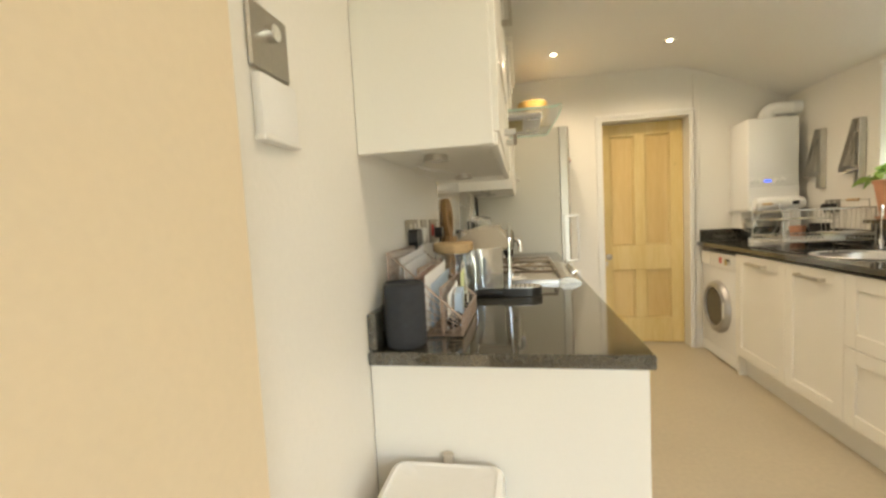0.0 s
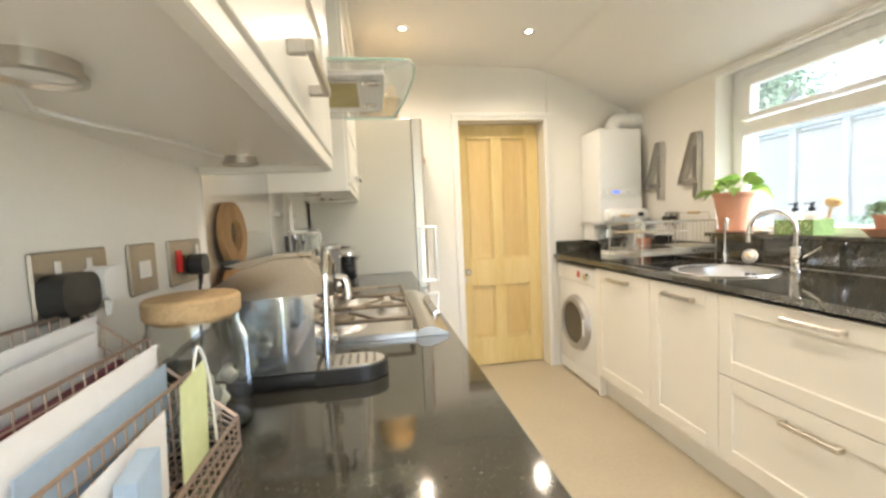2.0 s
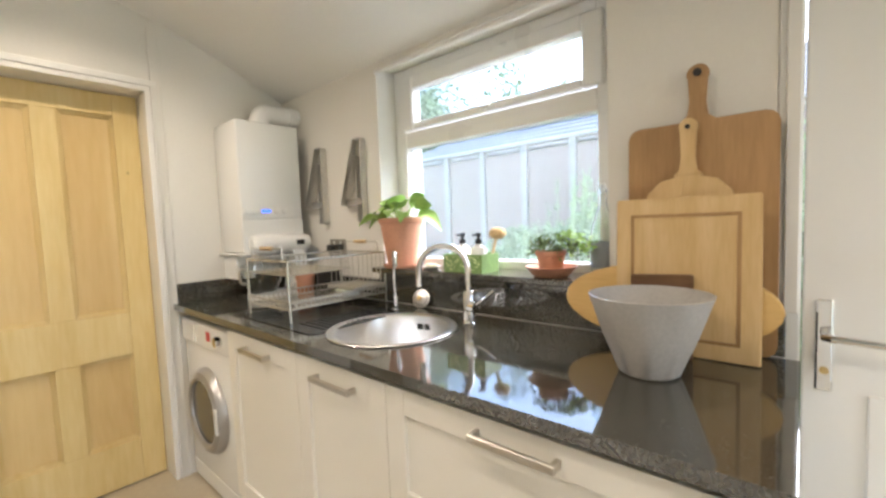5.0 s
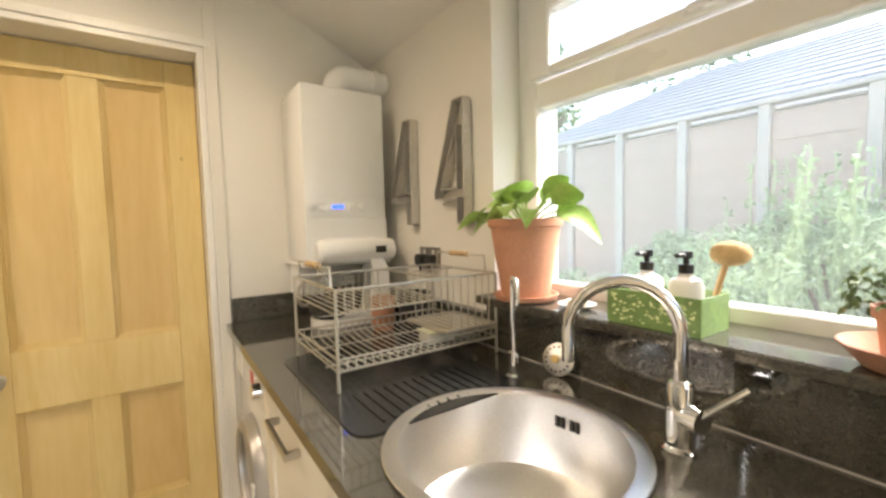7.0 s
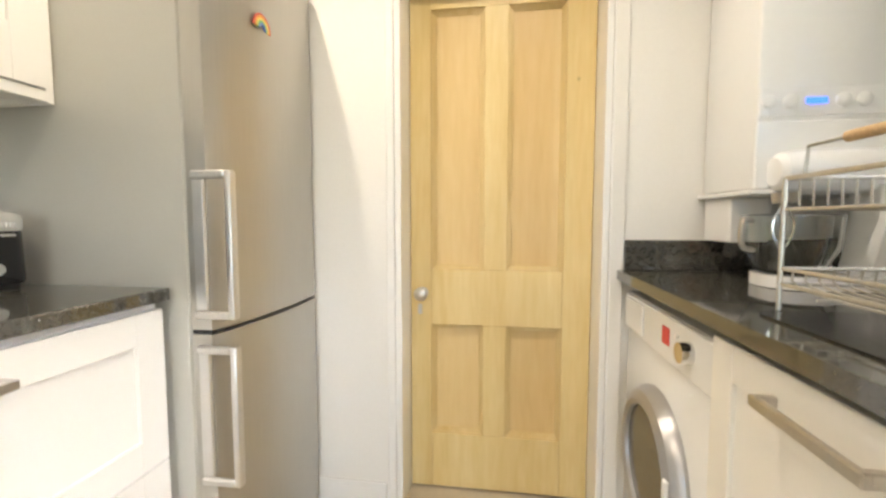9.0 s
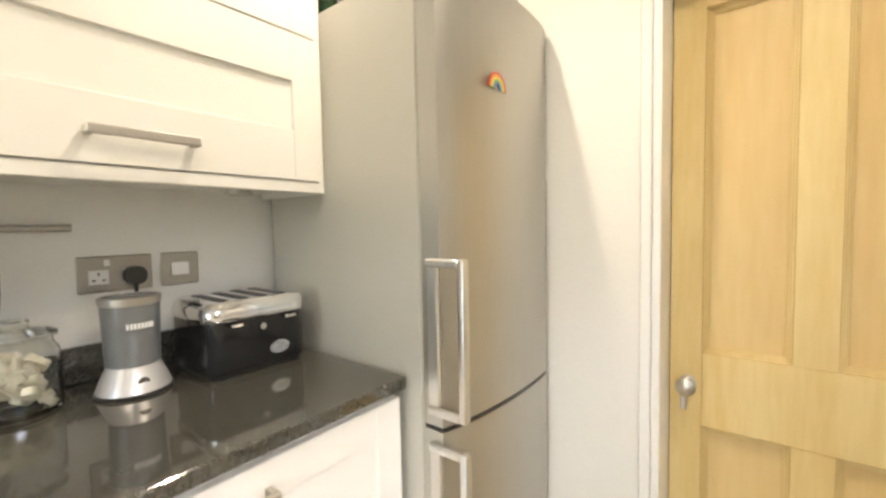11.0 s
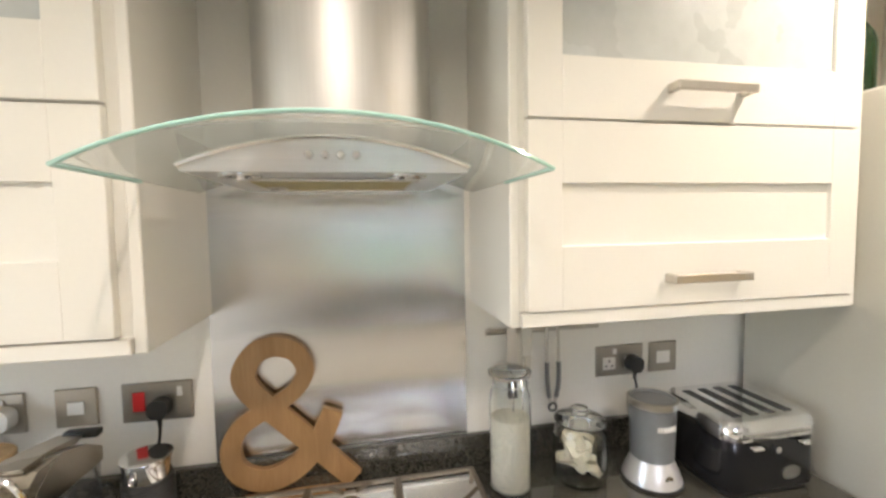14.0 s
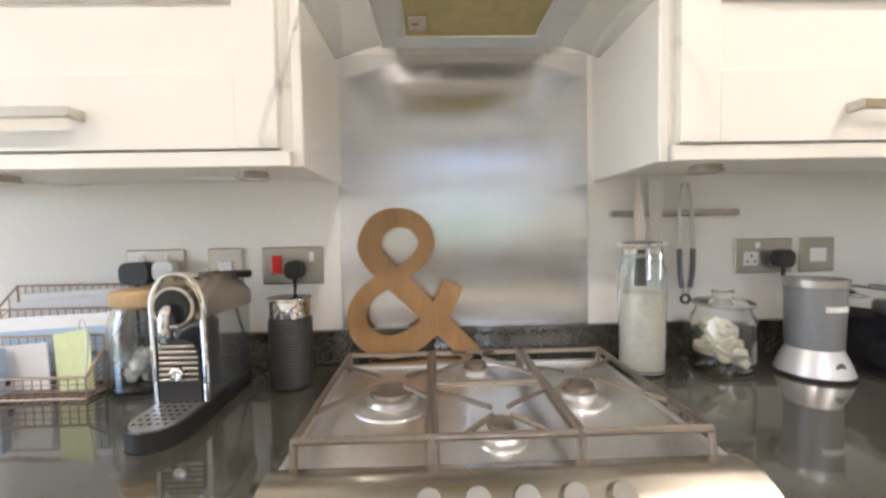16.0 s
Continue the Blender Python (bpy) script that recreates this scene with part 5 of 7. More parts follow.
# ---- sockets and switches over the hob run ----
sx = X0 + 0.0005
socket(sx, 1, 1.299, 1.443, 1.130, 1.222, "brushed steel double wall socket", [("switch", 1.34, 1.20, 0.010, 0.018, PLASTIC), ("switch", 1.40, 1.20, 0.010, 0.018, PLASTIC)])
socket(sx, 1, 1.500, 1.586, 1.132, 1.222, "brushed steel switched fuse plate", [("rocker", 1.543, 1.176, 0.035, 0.03, PLASTIC)])
socket(sx, 1, 1.635, 1.787, 1.128, 1.222, "brushed steel cooker switch with a red rocker and a socket", [("red_rocker", 1.672, 1.178, 0.026, 0.046, RED), ("switch", 1.760, 1.197, 0.012, 0.024, PLASTIC)])
socket(sx, 1, 2.856, 3.010, 1.130, 1.220, "brushed steel double wall socket", [("socket_face", 2.897, 1.168, 0.040, 0.036, PLASTIC), ("switch", 2.915, 1.203, 0.012, 0.016, PLASTIC), ("socket_face", 2.968, 1.168, 0.040, 0.036, PLASTIC)])
socket(sx, 1, 3.030, 3.124, 1.130, 1.220, "brushed steel blank-switch plate", [("rocker", 3.077, 1.175, 0.044, 0.036, PLASTIC)])
plug_top(sx + 0.007, 1, 1.335, 1.165, w=0.07, h=0.055)
plug_top(sx + 0.007, 1, 1.405, 1.170, PLASTIC, 0.05, 0.05)
plug_top(sx + 0.009, 1, 1.722, 1.166)
plug_top(sx + 0.009, 1, 2.968, 1.168)
cord([(sx + 0.025, 1.722, 1.125), (sx + 0.022, 1.715, 1.08), (sx + 0.03, 1.69, 1.00), (sx + 0.035, 1.66, 0.93), (sx + 0.06, 1.64, 0.925)])
cord([(sx + 0.025, 2.968, 1.13), (sx + 0.03, 2.972, 1.09), (sx + 0.035, 2.965, 0.98), (sx + 0.05, 2.95, 0.926)])
cord([(sx + 0.025, 1.335, 1.12), (sx + 0.03, 1.335, 1.06), (sx + 0.04, 1.36, 0.97), (sx + 0.06, 1.42, 0.925)])
dim = thing("dimmer_switch", (sx, 0.61, 1.49), "brushed steel light switch plate", "light switch")
dp = part("plate", box(B(), sx, sx + 0.007, 0.565, 0.662, 1.445, 1.54, 0.003), PLATE, dim)
part("dimmer_knob", lathe(B(), [(0.013, 0), (0.012, 0.012), (0.002, 0.013)], (sx + 0.007, 0.613, 1.505), 20, "X"), CHROME, dp)
th = thing("thermostat", (sx, 0.61, 1.39), "square white plastic wall thermostat", "thermostat")
part("case", box(B(), sx, sx + 0.016, 0.568, 0.662, 1.348, 1.438, 0.004, 2), PLASTIC, th)
part("base_lip", box(B(), sx, sx + 0.019, 0.566, 0.664, 1.343, 1.352, 0.002), PLASTIC, th)

# ---- things on the hob-side worktop ----
def glass_jar(name, at, r, h, label, neck=None, wall=0.003):
    """An open glass vessel with real wall thickness."""
    t = thing(name, at, label, "storage jar")
    nk = neck or r * 0.78
    P_ = [(r * 0.85, 0.0), (r, 0.008), (r, h * 0.78), (r * 0.97, h * 0.84), (nk, h * 0.93), (nk, h), (nk - wall, h), (nk - wall, h * 0.93), (r * 0.95 - wall, h * 0.835), (r - wall, h * 0.77), (r - wall, 0.012), (r * 0.8, 0.006)]
    b_ = B()
    lathe(b_, P_, at, 40)
    part("glass_body", b_, CLEAR, t)
    return t


# tall clip-top jar of rice
at = (-0.140, 2.548, 0.9215)
j = glass_jar("rice_jar", at, 0.052, 0.285, "tall clip-top glass jar two-thirds full of rice", 0.043)
part("rice", lathe(B(), [(0.044, 0.0065), (0.0485, 0.014), (0.0485, 0.178), (0.046, 0.184), (0.03, 0.190), (0.003, 0.187)], at, 36), RICE, j, "pale rice filling")
lid = part("lid", lathe(B(), [(0.044, 0.287), (0.053, 0.289), (0.053, 0.298), (0.040, 0.303), (0.004, 0.304)], at, 36), CLEAR, j, "glass lid")
part("seal", lathe(B(), [(0.043, 0.2852), (0.0455, 0.2852), (0.0455, 0.289), (0.043, 0.289)], at, 36, close=True), surface("rubber_seal", (0.6, 0.5, 0.42), 0.6, bump=0.0), lid)
b_ = B()
tube(b_, arc((at[0], at[1], at[2] + 0.268), 0.0455, 0, 350, 40, "XY"), 0.0016, 6, closed=True)
tube(b_, smooth([(at[0] + 0.046, at[1] + 0.01, at[2] + 0.30), (at[0] + 0.057, at[1] + 0.012, at[2] + 0.27), (at[0] + 0.055, at[1] + 0.012, at[2] + 0.22)], 5), 0.0016, 6)
tube(b_, smooth([(at[0] + 0.046, at[1] - 0.01, at[2] + 0.30), (at[0] + 0.057, at[1] - 0.012, at[2] + 0.27), (at[0] + 0.055, at[1] - 0.012, at[2] + 0.22)], 5), 0.0016, 6)
tube(b_, [(at[0] - 0.046, at[1] - 0.012, at[2] + 0.268), (at[0] - 0.058, at[1] - 0.012, at[2] + 0.30), (at[0] - 0.058, at[1] + 0.012, at[2] + 0.30), (at[0] - 0.046, at[1] + 0.012, at[2] + 0.268)], 0.0016, 6)
part("clip", b_, CHROME, j, "wire clip")

# squat jar of rusks
at = (-0.135, 2.735, 0.9215)
j = glass_jar("biscuit_jar", at, 0.066, 0.150, "squat glass jar half full of pale rusks", 0.056)
rng = random.Random(8)
for k in range(26):
    a, q = rng.uniform(0, 6.28), 0.038 * rng.random() ** 0.5
    b_ = B()
    slab(b_, [(u, v) for u, v in rounded(0.044, 0.026, 0.010, 3)], 0.016, lambda u, v, w: Vector((u, v, w - 0.008)))
    b_.transform(pose(at[0] + q * math.cos(a), at[1] + q * math.sin(a), at[2] + 0.020 + 0.0034 * k, rng.uniform(-50, 50), rng.uniform(-50, 50), rng.uniform(0, 360)))
    part("rusk", b_, BISCUIT, j)
lid = part("lid", lathe(B(), [(0.058, 0.1515), (0.064, 0.153), (0.064, 0.158), (0.050, 0.166), (0.022, 0.170), (0.020, 0.176), (0.024, 0.182), (0.020, 0.188), (0.003, 0.189)], at, 36), CLEAR, j, "domed glass lid with a knob")

# blender
at = (-0.095, 2.915, 0.9215)
bl = thing("blender", at, "grey personal blender on a silver base", "blender")
part("motor_base", lathe(B(), [(0.070, 0.0), (0.072, 0.005), (0.070, 0.012), (0.064, 0.030), (0.054, 0.052), (0.050, 0.062), (0.004, 0.062)], at, 40), surface("silver_plastic", (0.62, 0.61, 0.60), 0.28, 0.5, var=0.04, bump=0.0), bl, "silver motor base")
part("foot_ring", lathe(B(), [(0.071, 0.0), (0.0745, 0.001), (0.0745, 0.006), (0.071, 0.007)], at, 40, close=True), BLACK, bl)
cup = part("cup", lathe(B(), [(0.049, 0.060), (0.052, 0.064), (0.056, 0.205), (0.057, 0.212), (0.053, 0.214), (0.050, 0.208), (0.004, 0.206)], at, 40), surface("grey_cup", (0.20, 0.205, 0.21), 0.30, 0.3, var=0.05, bump=0.0), bl, "dark grey cup")
part("rim_band", lathe(B(), [(0.0555, 0.196), (0.0585, 0.197), (0.0595, 0.213), (0.0555, 0.215)], at, 40, close=True), SATIN, cup)
b_ = B()
for i in range(8):
    a = radians(-22 + i * 7)
    c_ = Vector((at[0] + 0.0552 * math.cos(a), at[1] + 0.0552 * math.sin(a), at[2] + 0.152))
    box(b_, c_.x - 0.001, c_.x + 0.0012, c_.y - 0.0022, c_.y + 0.0022, c_.z - 0.006, c_.z + 0.006)
part("marking", b_, PLASTIC, cup, "short row of pale marks")
b_ = B()
lathe(b_, [(0.011, 0), (0.011, 0.003), (0.002, 0.003)], (at[0] + 0.061, at[1], at[2] + 0.030), 20, "X")
part("badge", b_, CHROME, bl)

# four-slice toaster
to_ = thing("toaster", (-0.09, 3.155, 0.92), "black four-slice toaster with a chrome top", "toaster")
TX0, TX1, TY0, TY1 = -0.205, 0.028, 3.025, 3.285
b_ = B()
ol = rounded(TX1 - TX0, TY1 - TY0, 0.035, 6)
tcx, tcy = (TX0 + TX1) / 2, (TY0 + TY1) / 2


def loft(levels, seg_out):
    """Stacks a rounded outline at (height, scale) levels."""
    b_ = B()
    rings = [[b_.verts.new((tcx + u * k, tcy + v * k, z)) for u, v in seg_out] for z, k in levels]
    for p, q in zip(rings, rings[1:]):
        for i in range(len(p)):
            b_.faces.new((p[i], p[(i + 1) % len(p)], q[(i + 1) % len(p)], q[i]))
    b_.faces.new(rings[0][::-1]), b_.faces.new(rings[-1])
    bmesh.ops.recalc_face_normals(b_, faces=b_.faces)
    return b_


part("body", loft([(0.935, 0.985), (0.945, 1.0), (1.060, 0.985)], ol), BLACKGLOSS, to_)
part("foot", loft([(0.9215, 0.93), (0.935, 0.95)], ol), BLACK, to_)
tp = part("top", loft([(1.0602, 1.01), (1.068, 1.02), (1.085, 1.01), (1.098, 0.975), (1.105, 0.93)], ol), CHROME, to_, "polished chrome top")
for k in range(4):
    y = TY0 + 0.055 + k * 0.050
    part("slot", box(B(), TX0 + 0.035, TX1 - 0.035, y - 0.012, y + 0.012, 1.1045, 1.1062), BLACK, tp)
b_ = B()
for k in range(26):
    y = TY0 + 0.035 + k * (TY1 - TY0 - 0.07) / 25
    box(b_, TX1 + 0.0005, TX1 + 0.004, y - 0.0022, y + 0.0022, 1.067, 1.082, 0.001)
part("ribbing", b_, CHROME, tp, "ribbed chrome band")
b_ = B()
slab(b_, [(0.027 * math.cos(radians(a)), 0.017 * math.sin(radians(a))) for a in range(0, 360, 15)], 0.004, lambda u, v, w: Vector((TX1 - 0.002 + w, tcy + 0.045 + u, 0.972 + v)))
part("badge", b_, CHROME, to_, "blank oval chrome badge")
for y in (tcy - 0.07, tcy + 0.07):
    part("lever", box(B(), TX1, TX1 + 0.022, y - 0.015, y + 0.015, 1.046, 1.054, 0.003), CHROME, to_)
part("dial", cyl(B(), (TX1 - 0.002, tcy, 1.035), (TX1 + 0.007, tcy, 1.035), 0.008, seg=16), CHROME, to_)

# knife rail
kr = thing("knife_rail", (X0 + 0.02, 2.685, 1.29), "slim steel utensil rail fixed to the wall", "utensil rail")
part("rail", cyl(B(), (X0 + 0.022, 2.520, 1.290), (X0 + 0.022, 2.850, 1.290), 0.008, seg=16), SATIN, kr)
for y in (2.535, 2.835):
    part("bracket", cyl(B(), (X0 + 0.001, y, 1.290), (X0 + 0.015, y, 1.290), 0.006, seg=12), SATIN, kr)
kx = X0 + 0.032


def hung(name, label, y, blade, handle_, bm_mat, h_mat):
    t = thing(name, (kx, y, 1.29), label, "utensil", "hung utensils")
    part("blade", slab(B(), blade, 0.002, lambda u, v, w: Vector((kx + w, y + u, v))), bm_mat, t)
    part("grip", slab(B(), handle_, 0.014, lambda u, v, w: Vector((kx - 0.004 + w, y + u, v))), h_mat, t)


hung("kitchen_knife", "steel kitchen knife hanging from the rail", 2.590, [(-0.016, 1.325), (-0.008, 1.372), (0.004, 1.355), (0.014, 1.26), (0.014, 1.20), (-0.014, 1.20)], [(-0.011, 1.20), (0.011, 1.20), (0.013, 1.11), (-0.013, 1.11)], BRUSHED, BLACK)
hung("spatula", "grey plastic spatula hanging from the rail", 2.630, [(-0.020, 1.37), (0.012, 1.372), (0.020, 1.34), (0.013, 1.22), (-0.010, 1.22)], [(-0.008, 1.22), (0.010, 1.22), (0.008, 1.16), (-0.006, 1.16)], SILICONE, SILICONE)
tg = thing("tongs", (kx, 2.705, 1.29), "steel kitchen tongs hanging from the rail", "utensil", "hung utensils")
for s_ in (-1, 1):
    pts = smooth([(kx + 0.006, 2.705 + s_ * 0.006, 1.085), (kx + 0.008, 2.705 + s_ * 0.016, 1.14), (kx + 0.006, 2.705 + s_ * 0.017, 1.24), (kx + 0.004, 2.705 + s_ * 0.014, 1.32), (kx + 0.004, 2.705 + s_ * 0.006, 1.365)], 5)
    part("arm", tube(B(), pts, 0.0042, 8), SATIN, tg)
    part("arm_grip", tube(B(), pts[2:9], 0.0065, 8), surface("grey_rubber", (0.12, 0.12, 0.125), 0.6, bump=0.05), tg)
part("ring", tube(B(), arc((kx + 0.006, 2.705, 1.072), 0.011, 0, 340, 18, "YZ"), 0.0035, 8, closed=True), BLACK, tg)

# wooden ampersand leaning on the splashback
amp = thing("wooden_ampersand", (-0.24, 2.0, 0.92), "brown wooden ampersand standing behind the hob", "ornament")
line = [(0.318, 0.000), (0.235, 0.085), (0.150, 0.170), (0.080, 0.240), (0.062, 0.285), (0.088, 0.334), (0.135, 0.350), (0.184, 0.332), (0.206, 0.285), (0.180, 0.238), (0.126, 0.203), (0.060, 0.165), (0.030, 0.115), (0.040, 0.060), (0.085, 0.028), (0.140, 0.030), (0.195, 0.062), (0.240, 0.115), (0.270, 0.180)]
line = smooth([(u, v, 0) for u, v in line], 5)
b_ = B()
fv, bv = [], []
n_ = len(line)
for i, p in enumerate(line):
    d = (line[min(i + 1, n_ - 1)] - line[max(i - 1, 0)]).normalized()
    t_ = i / (n_ - 1)
    w_ = 0.024 + 0.004 * math.sin(t_ * 9)
    nrm = Vector((-d.y, d.x, 0)) * w_
    lift = 0.0007 * (i % 2)
    q = [p - nrm, p + nrm]
    fv.append([b_.verts.new((-0.222 - 0.018 * (c_.y / 0.36) + 0.0004 * (1 - 2 * (t_ < 0.5)), 1.845 + c_.x, 0.942 + c_.y)) for c_ in q])
    bv.append([b_.verts.new((-0.240 - 0.018 * (c_.y / 0.36) + 0.0004 * (1 - 2 * (t_ < 0.5)), 1.845 + c_.x, 0.942 + c_.y)) for c_ in q])
for i in range(n_ - 1):
    b_.faces.new((fv[i][0], fv[i][1], fv[i + 1][1], fv[i + 1][0]))
    b_.faces.new((bv[i][1], bv[i][0], bv[i + 1][0], bv[i + 1][1]))
    b_.faces.new((fv[i][1], bv[i][1], bv[i + 1][1], fv[i + 1][1]))
    b_.faces.new((fv[i + 1][0], bv[i + 1][0], bv[i][0], fv[i][0]))
b_.faces.new((fv[0][0], bv[0][0], bv[0][1], fv[0][1])), b_.faces.new((fv[-1][1], bv[-1][1], bv[-1][0], fv[-1][0]))
bmesh.ops.recalc_face_normals(b_, faces=b_.faces)
part("figure", b_, AMPWOOD, amp)
part("stand", box(B(), -0.243, -0.205, 1.90, 2.14, 0.9215, 0.928, 0.001), AMPWOOD, amp)

# capsule coffee machine
cm = thing("coffee_machine", (0.07, 1.632, 0.92), "silver capsule coffee machine with mirror-polished sides", "coffee machine")
cy = 1.632
part("base", box(B(), -0.132, 0.09, cy - 0.045, cy + 0.045, 0.9215, 0.950, 0.008, 2), BLACK, cm)
b_ = B()
slab(b_, [(0.04, -0.048)] + [(0.125 + 0.06 * math.cos(radians(a)), 0.048 * math.sin(radians(a))) for a in range(-90, 91, 15)] + [(0.04, 0.048)], 0.030, lambda u, v, w: Vector((u, cy + v, 0.9218 + w)))
drip = part("drip_tray", b_, BLACK, cm)
b_ = B()
slab(b_, [(0.05, -0.042)] + [(0.125 + 0.053 * math.cos(radians(a)), 0.042 * math.sin(radians(a))) for a in range(-90, 91, 15)] + [(0.05, 0.042)], 0.003, lambda u, v, w: Vector((u, cy + v, 0.952 + w)))
part("drip_grid", b_, SINKSTEEL, drip, "perforated steel grid")
b_ = B()
for i in range(6):
    for k in range(5):
        cyl(b_, (0.072 + i * 0.017, cy - 0.026 + k * 0.013, 0.9548), (0.072 + i * 0.017, cy - 0.026 + k * 0.013, 0.9556), 0.0035, seg=8)
part("grid_holes", b_, BLACK, drip)
SMOKED = surface("polished_side_panel", (0.62, 0.66, 0.70), 0.07, 0.9, var=0.08, coarse=12, fine=60, bump=0.01)
side = [(-0.128, 0.951), (-0.132, 1.120), (-0.095, 1.150), (0.02, 1.172), (0.055, 1.155), (0.062, 1.120), (0.045, 1.085), (0.045, 0.951)]
part("housing", slab(B(), side, 0.080, lambda u, v, w: Vector((u, cy - 0.040 + w, v))), SMOKED, cm, "mirror-polished metal housing")
part("top_cover", slab(B(), [(-0.136, 1.100), (-0.136, 1.130), (-0.085, 1.160), (-0.02, 1.178), (0.040, 1.178), (0.062, 1.162), (0.068, 1.120), (0.068, 1.105)], 0.086, lambda u, v, w: Vector((u, cy - 0.043 + w, v))), HOBSTEEL, cm, "silver top and front frame")
b_ = B()
slab(b_, [(-0.037, -0.062), (0.037, -0.062)] + [(0.037 * math.cos(radians(a)), 0.014 + 0.037 * math.sin(radians(a))) for a in range(0, 181, 15)], 0.006, lambda u, v, w: Vector((0.0665 + w, cy + u, 1.018 + v)))
grille = part("grille", b_, BLACK, cm)
b_ = B()
for k in range(7):
    w_ = 0.034 if k < 5 else 0.034 * math.sqrt(1 - ((k - 4) / 3.6) ** 2)
    box(b_, 0.072, 0.076, cy - w_, cy + w_, 0.995 + k * 0.010, 1.000 + k * 0.010, 0.001)
part("grille_front", b_, HOBSTEEL, grille)
b_ = lathe(B(), [(0.012, 0), (0.012, 0.008), (0.007, 0.009), (0.002, 0.006)], (0.076, cy, 1.010), 20, "X")
part("outlet", b_, CHROME, grille)
part("head", cyl(B(), (0.02, cy, 1.130), (0.085, cy, 1.130), 0.037, 0.037, 32), HOBSTEEL, cm, "round chrome brewing head")
part("head_face", cyl(B(), (0.083, cy, 1.130), (0.088, cy, 1.130), 0.033, 0.030, 28), BLACKGLOSS, cm)
part("spout", tube(B(), smooth([(0.088, cy, 1.130), (0.105, cy, 1.125), (0.110, cy, 1.100), (0.108, cy, 1.085)], 4), 0.009, 12), CHROME, cm)
b_ = tube(B(), smooth([(0.066, cy - 0.045, 0.955), (0.070, cy - 0.045, 1.10), (0.072, cy - 0.041, 1.150), (0.072, cy - 0.018, 1.183), (0.072, cy + 0.018, 1.183), (0.072, cy + 0.041, 1.150), (0.070, cy + 0.045, 1.10), (0.066, cy + 0.045, 0.955)], 5), 0.0055, 10)
part("front_frame", b_, CHROME, cm, "arched chrome front frame")
b_ = slab(B(), [(-0.118, 1.168), (-0.02, 1.186), (0.045, 1.187), (0.045, 1.180), (-0.02, 1.1785), (-0.086, 1.1615)], 0.050, lambda u, v, w: Vector((u, cy - 0.025 + w, v)))
part("lever", b_, HOBSTEEL, cm, "flat satin lever folded on top")
part("lever_tip", box(B(), -0.130, -0.106, cy - 0.012, cy + 0.052, 1.160, 1.176, 0.005, 2), BLACK, cm)
cm.rotation_euler = (0, 0, radians(0.5))
cm.location = (0.048, 1.606, 0.92)

# ribbed canisters
def canister(x, y, h, r, label):
    t = thing("canister", (x, y, 0.92), label, "canister", "ribbed canisters")
    prof = [(r * 0.96, 0.0)]
    for k in range(22):
        z = 0.004 + k * (h - 0.05) / 22
        prof += [(r, z), (r * 0.975, z + (h - 0.05) / 44)]
    prof += [(r * 0.97, h - 0.045), (0.003, h - 0.045)]
    part("body", lathe(B(), prof, (x, y, 0.9215), 32), CANISTER, t)
    l_ = part("lid", lathe(B(), [(r * 0.9, h - 0.044), (r * 0.94, h - 0.040), (r * 0.94, h - 0.006), (r * 1.0, h - 0.004), (r, h), (r * 0.3, h + 0.001), (0.003, h + 0.001)], (x, y, 0.9215), 32), CHROME, t, "polished steel lid")


canister(-0.120, 1.748, 0.195, 0.047, "dark ribbed storage canister with a steel lid")

# cork-lidded jar of coffee capsules
at = (-0.136, 1.428, 0.9215)
j = glass_jar("capsule_jar", at, 0.074, 0.185, "large glass jar of coffee capsules under a cork lid", 0.064)
part("cork_lid", lathe(B(), [(0.055, 0.180), (0.055, 0.187), (0.066, 0.1875), (0.068, 0.192), (0.068, 0.214), (0.064, 0.218), (0.003, 0.218)], at, 36), CORK, j, "thick cork lid")
rng = random.Random(3)
cap = None
for k in range(18):
    a, q = rng.uniform(0, 6.28), 0.048 * rng.random() ** 0.5
    m_ = pose(at[0] + q * math.cos(a), at[1] + q * math.sin(a), at[2] + 0.018 + 0.0036 * k, rng.uniform(-80, 80), rng.uniform(-80, 80), 0)
    if cap is None:
        b_ = lathe(B(), [(0.006, -0.012), (0.010, -0.010), (0.013, 0.008), (0.017, 0.009), (0.017, 0.011), (0.003, 0.011)], (0, 0, 0), 14)
        cap = part("capsule", b_, POD, j)
        cap.matrix_basis = m_
        continue
    o = new("capsule", cap.data)
    o.parent, o.matrix_parent_inverse, o.matrix_basis = j, cap.matrix_parent_inverse, m_

# wire letter basket with papers
wb = thing("wire_basket", (-0.15, 1.21, 0.92), "stepped copper-brown wire desk basket holding post", "wire basket")
WXa, WXb, WYa, WYb = -0.243, -0.058, 1.045, 1.350


def grid(p00, p10, p11, p01, nu, nv, r=0.0011, rim=0.0028):
    """A wire mesh panel between four corners with a stouter rim."""
    p00, p10, p11, p01 = [Vector(p) for p in (p00, p10, p11, p01)]
    b_ = B()
    for i in range(1, nu):
        t_ = i / nu
        tube(b_, [p00.lerp(p10, t_), p01.lerp(p11, t_)], r, 5)
    for i in range(1, nv):
        t_ = i / nv
        tube(b_, [p00.lerp(p01, t_), p10.lerp(p11, t_)], r, 5)
    tube(b_, [p00, p10, p11, p01], rim, 6, closed=True)
    return b_


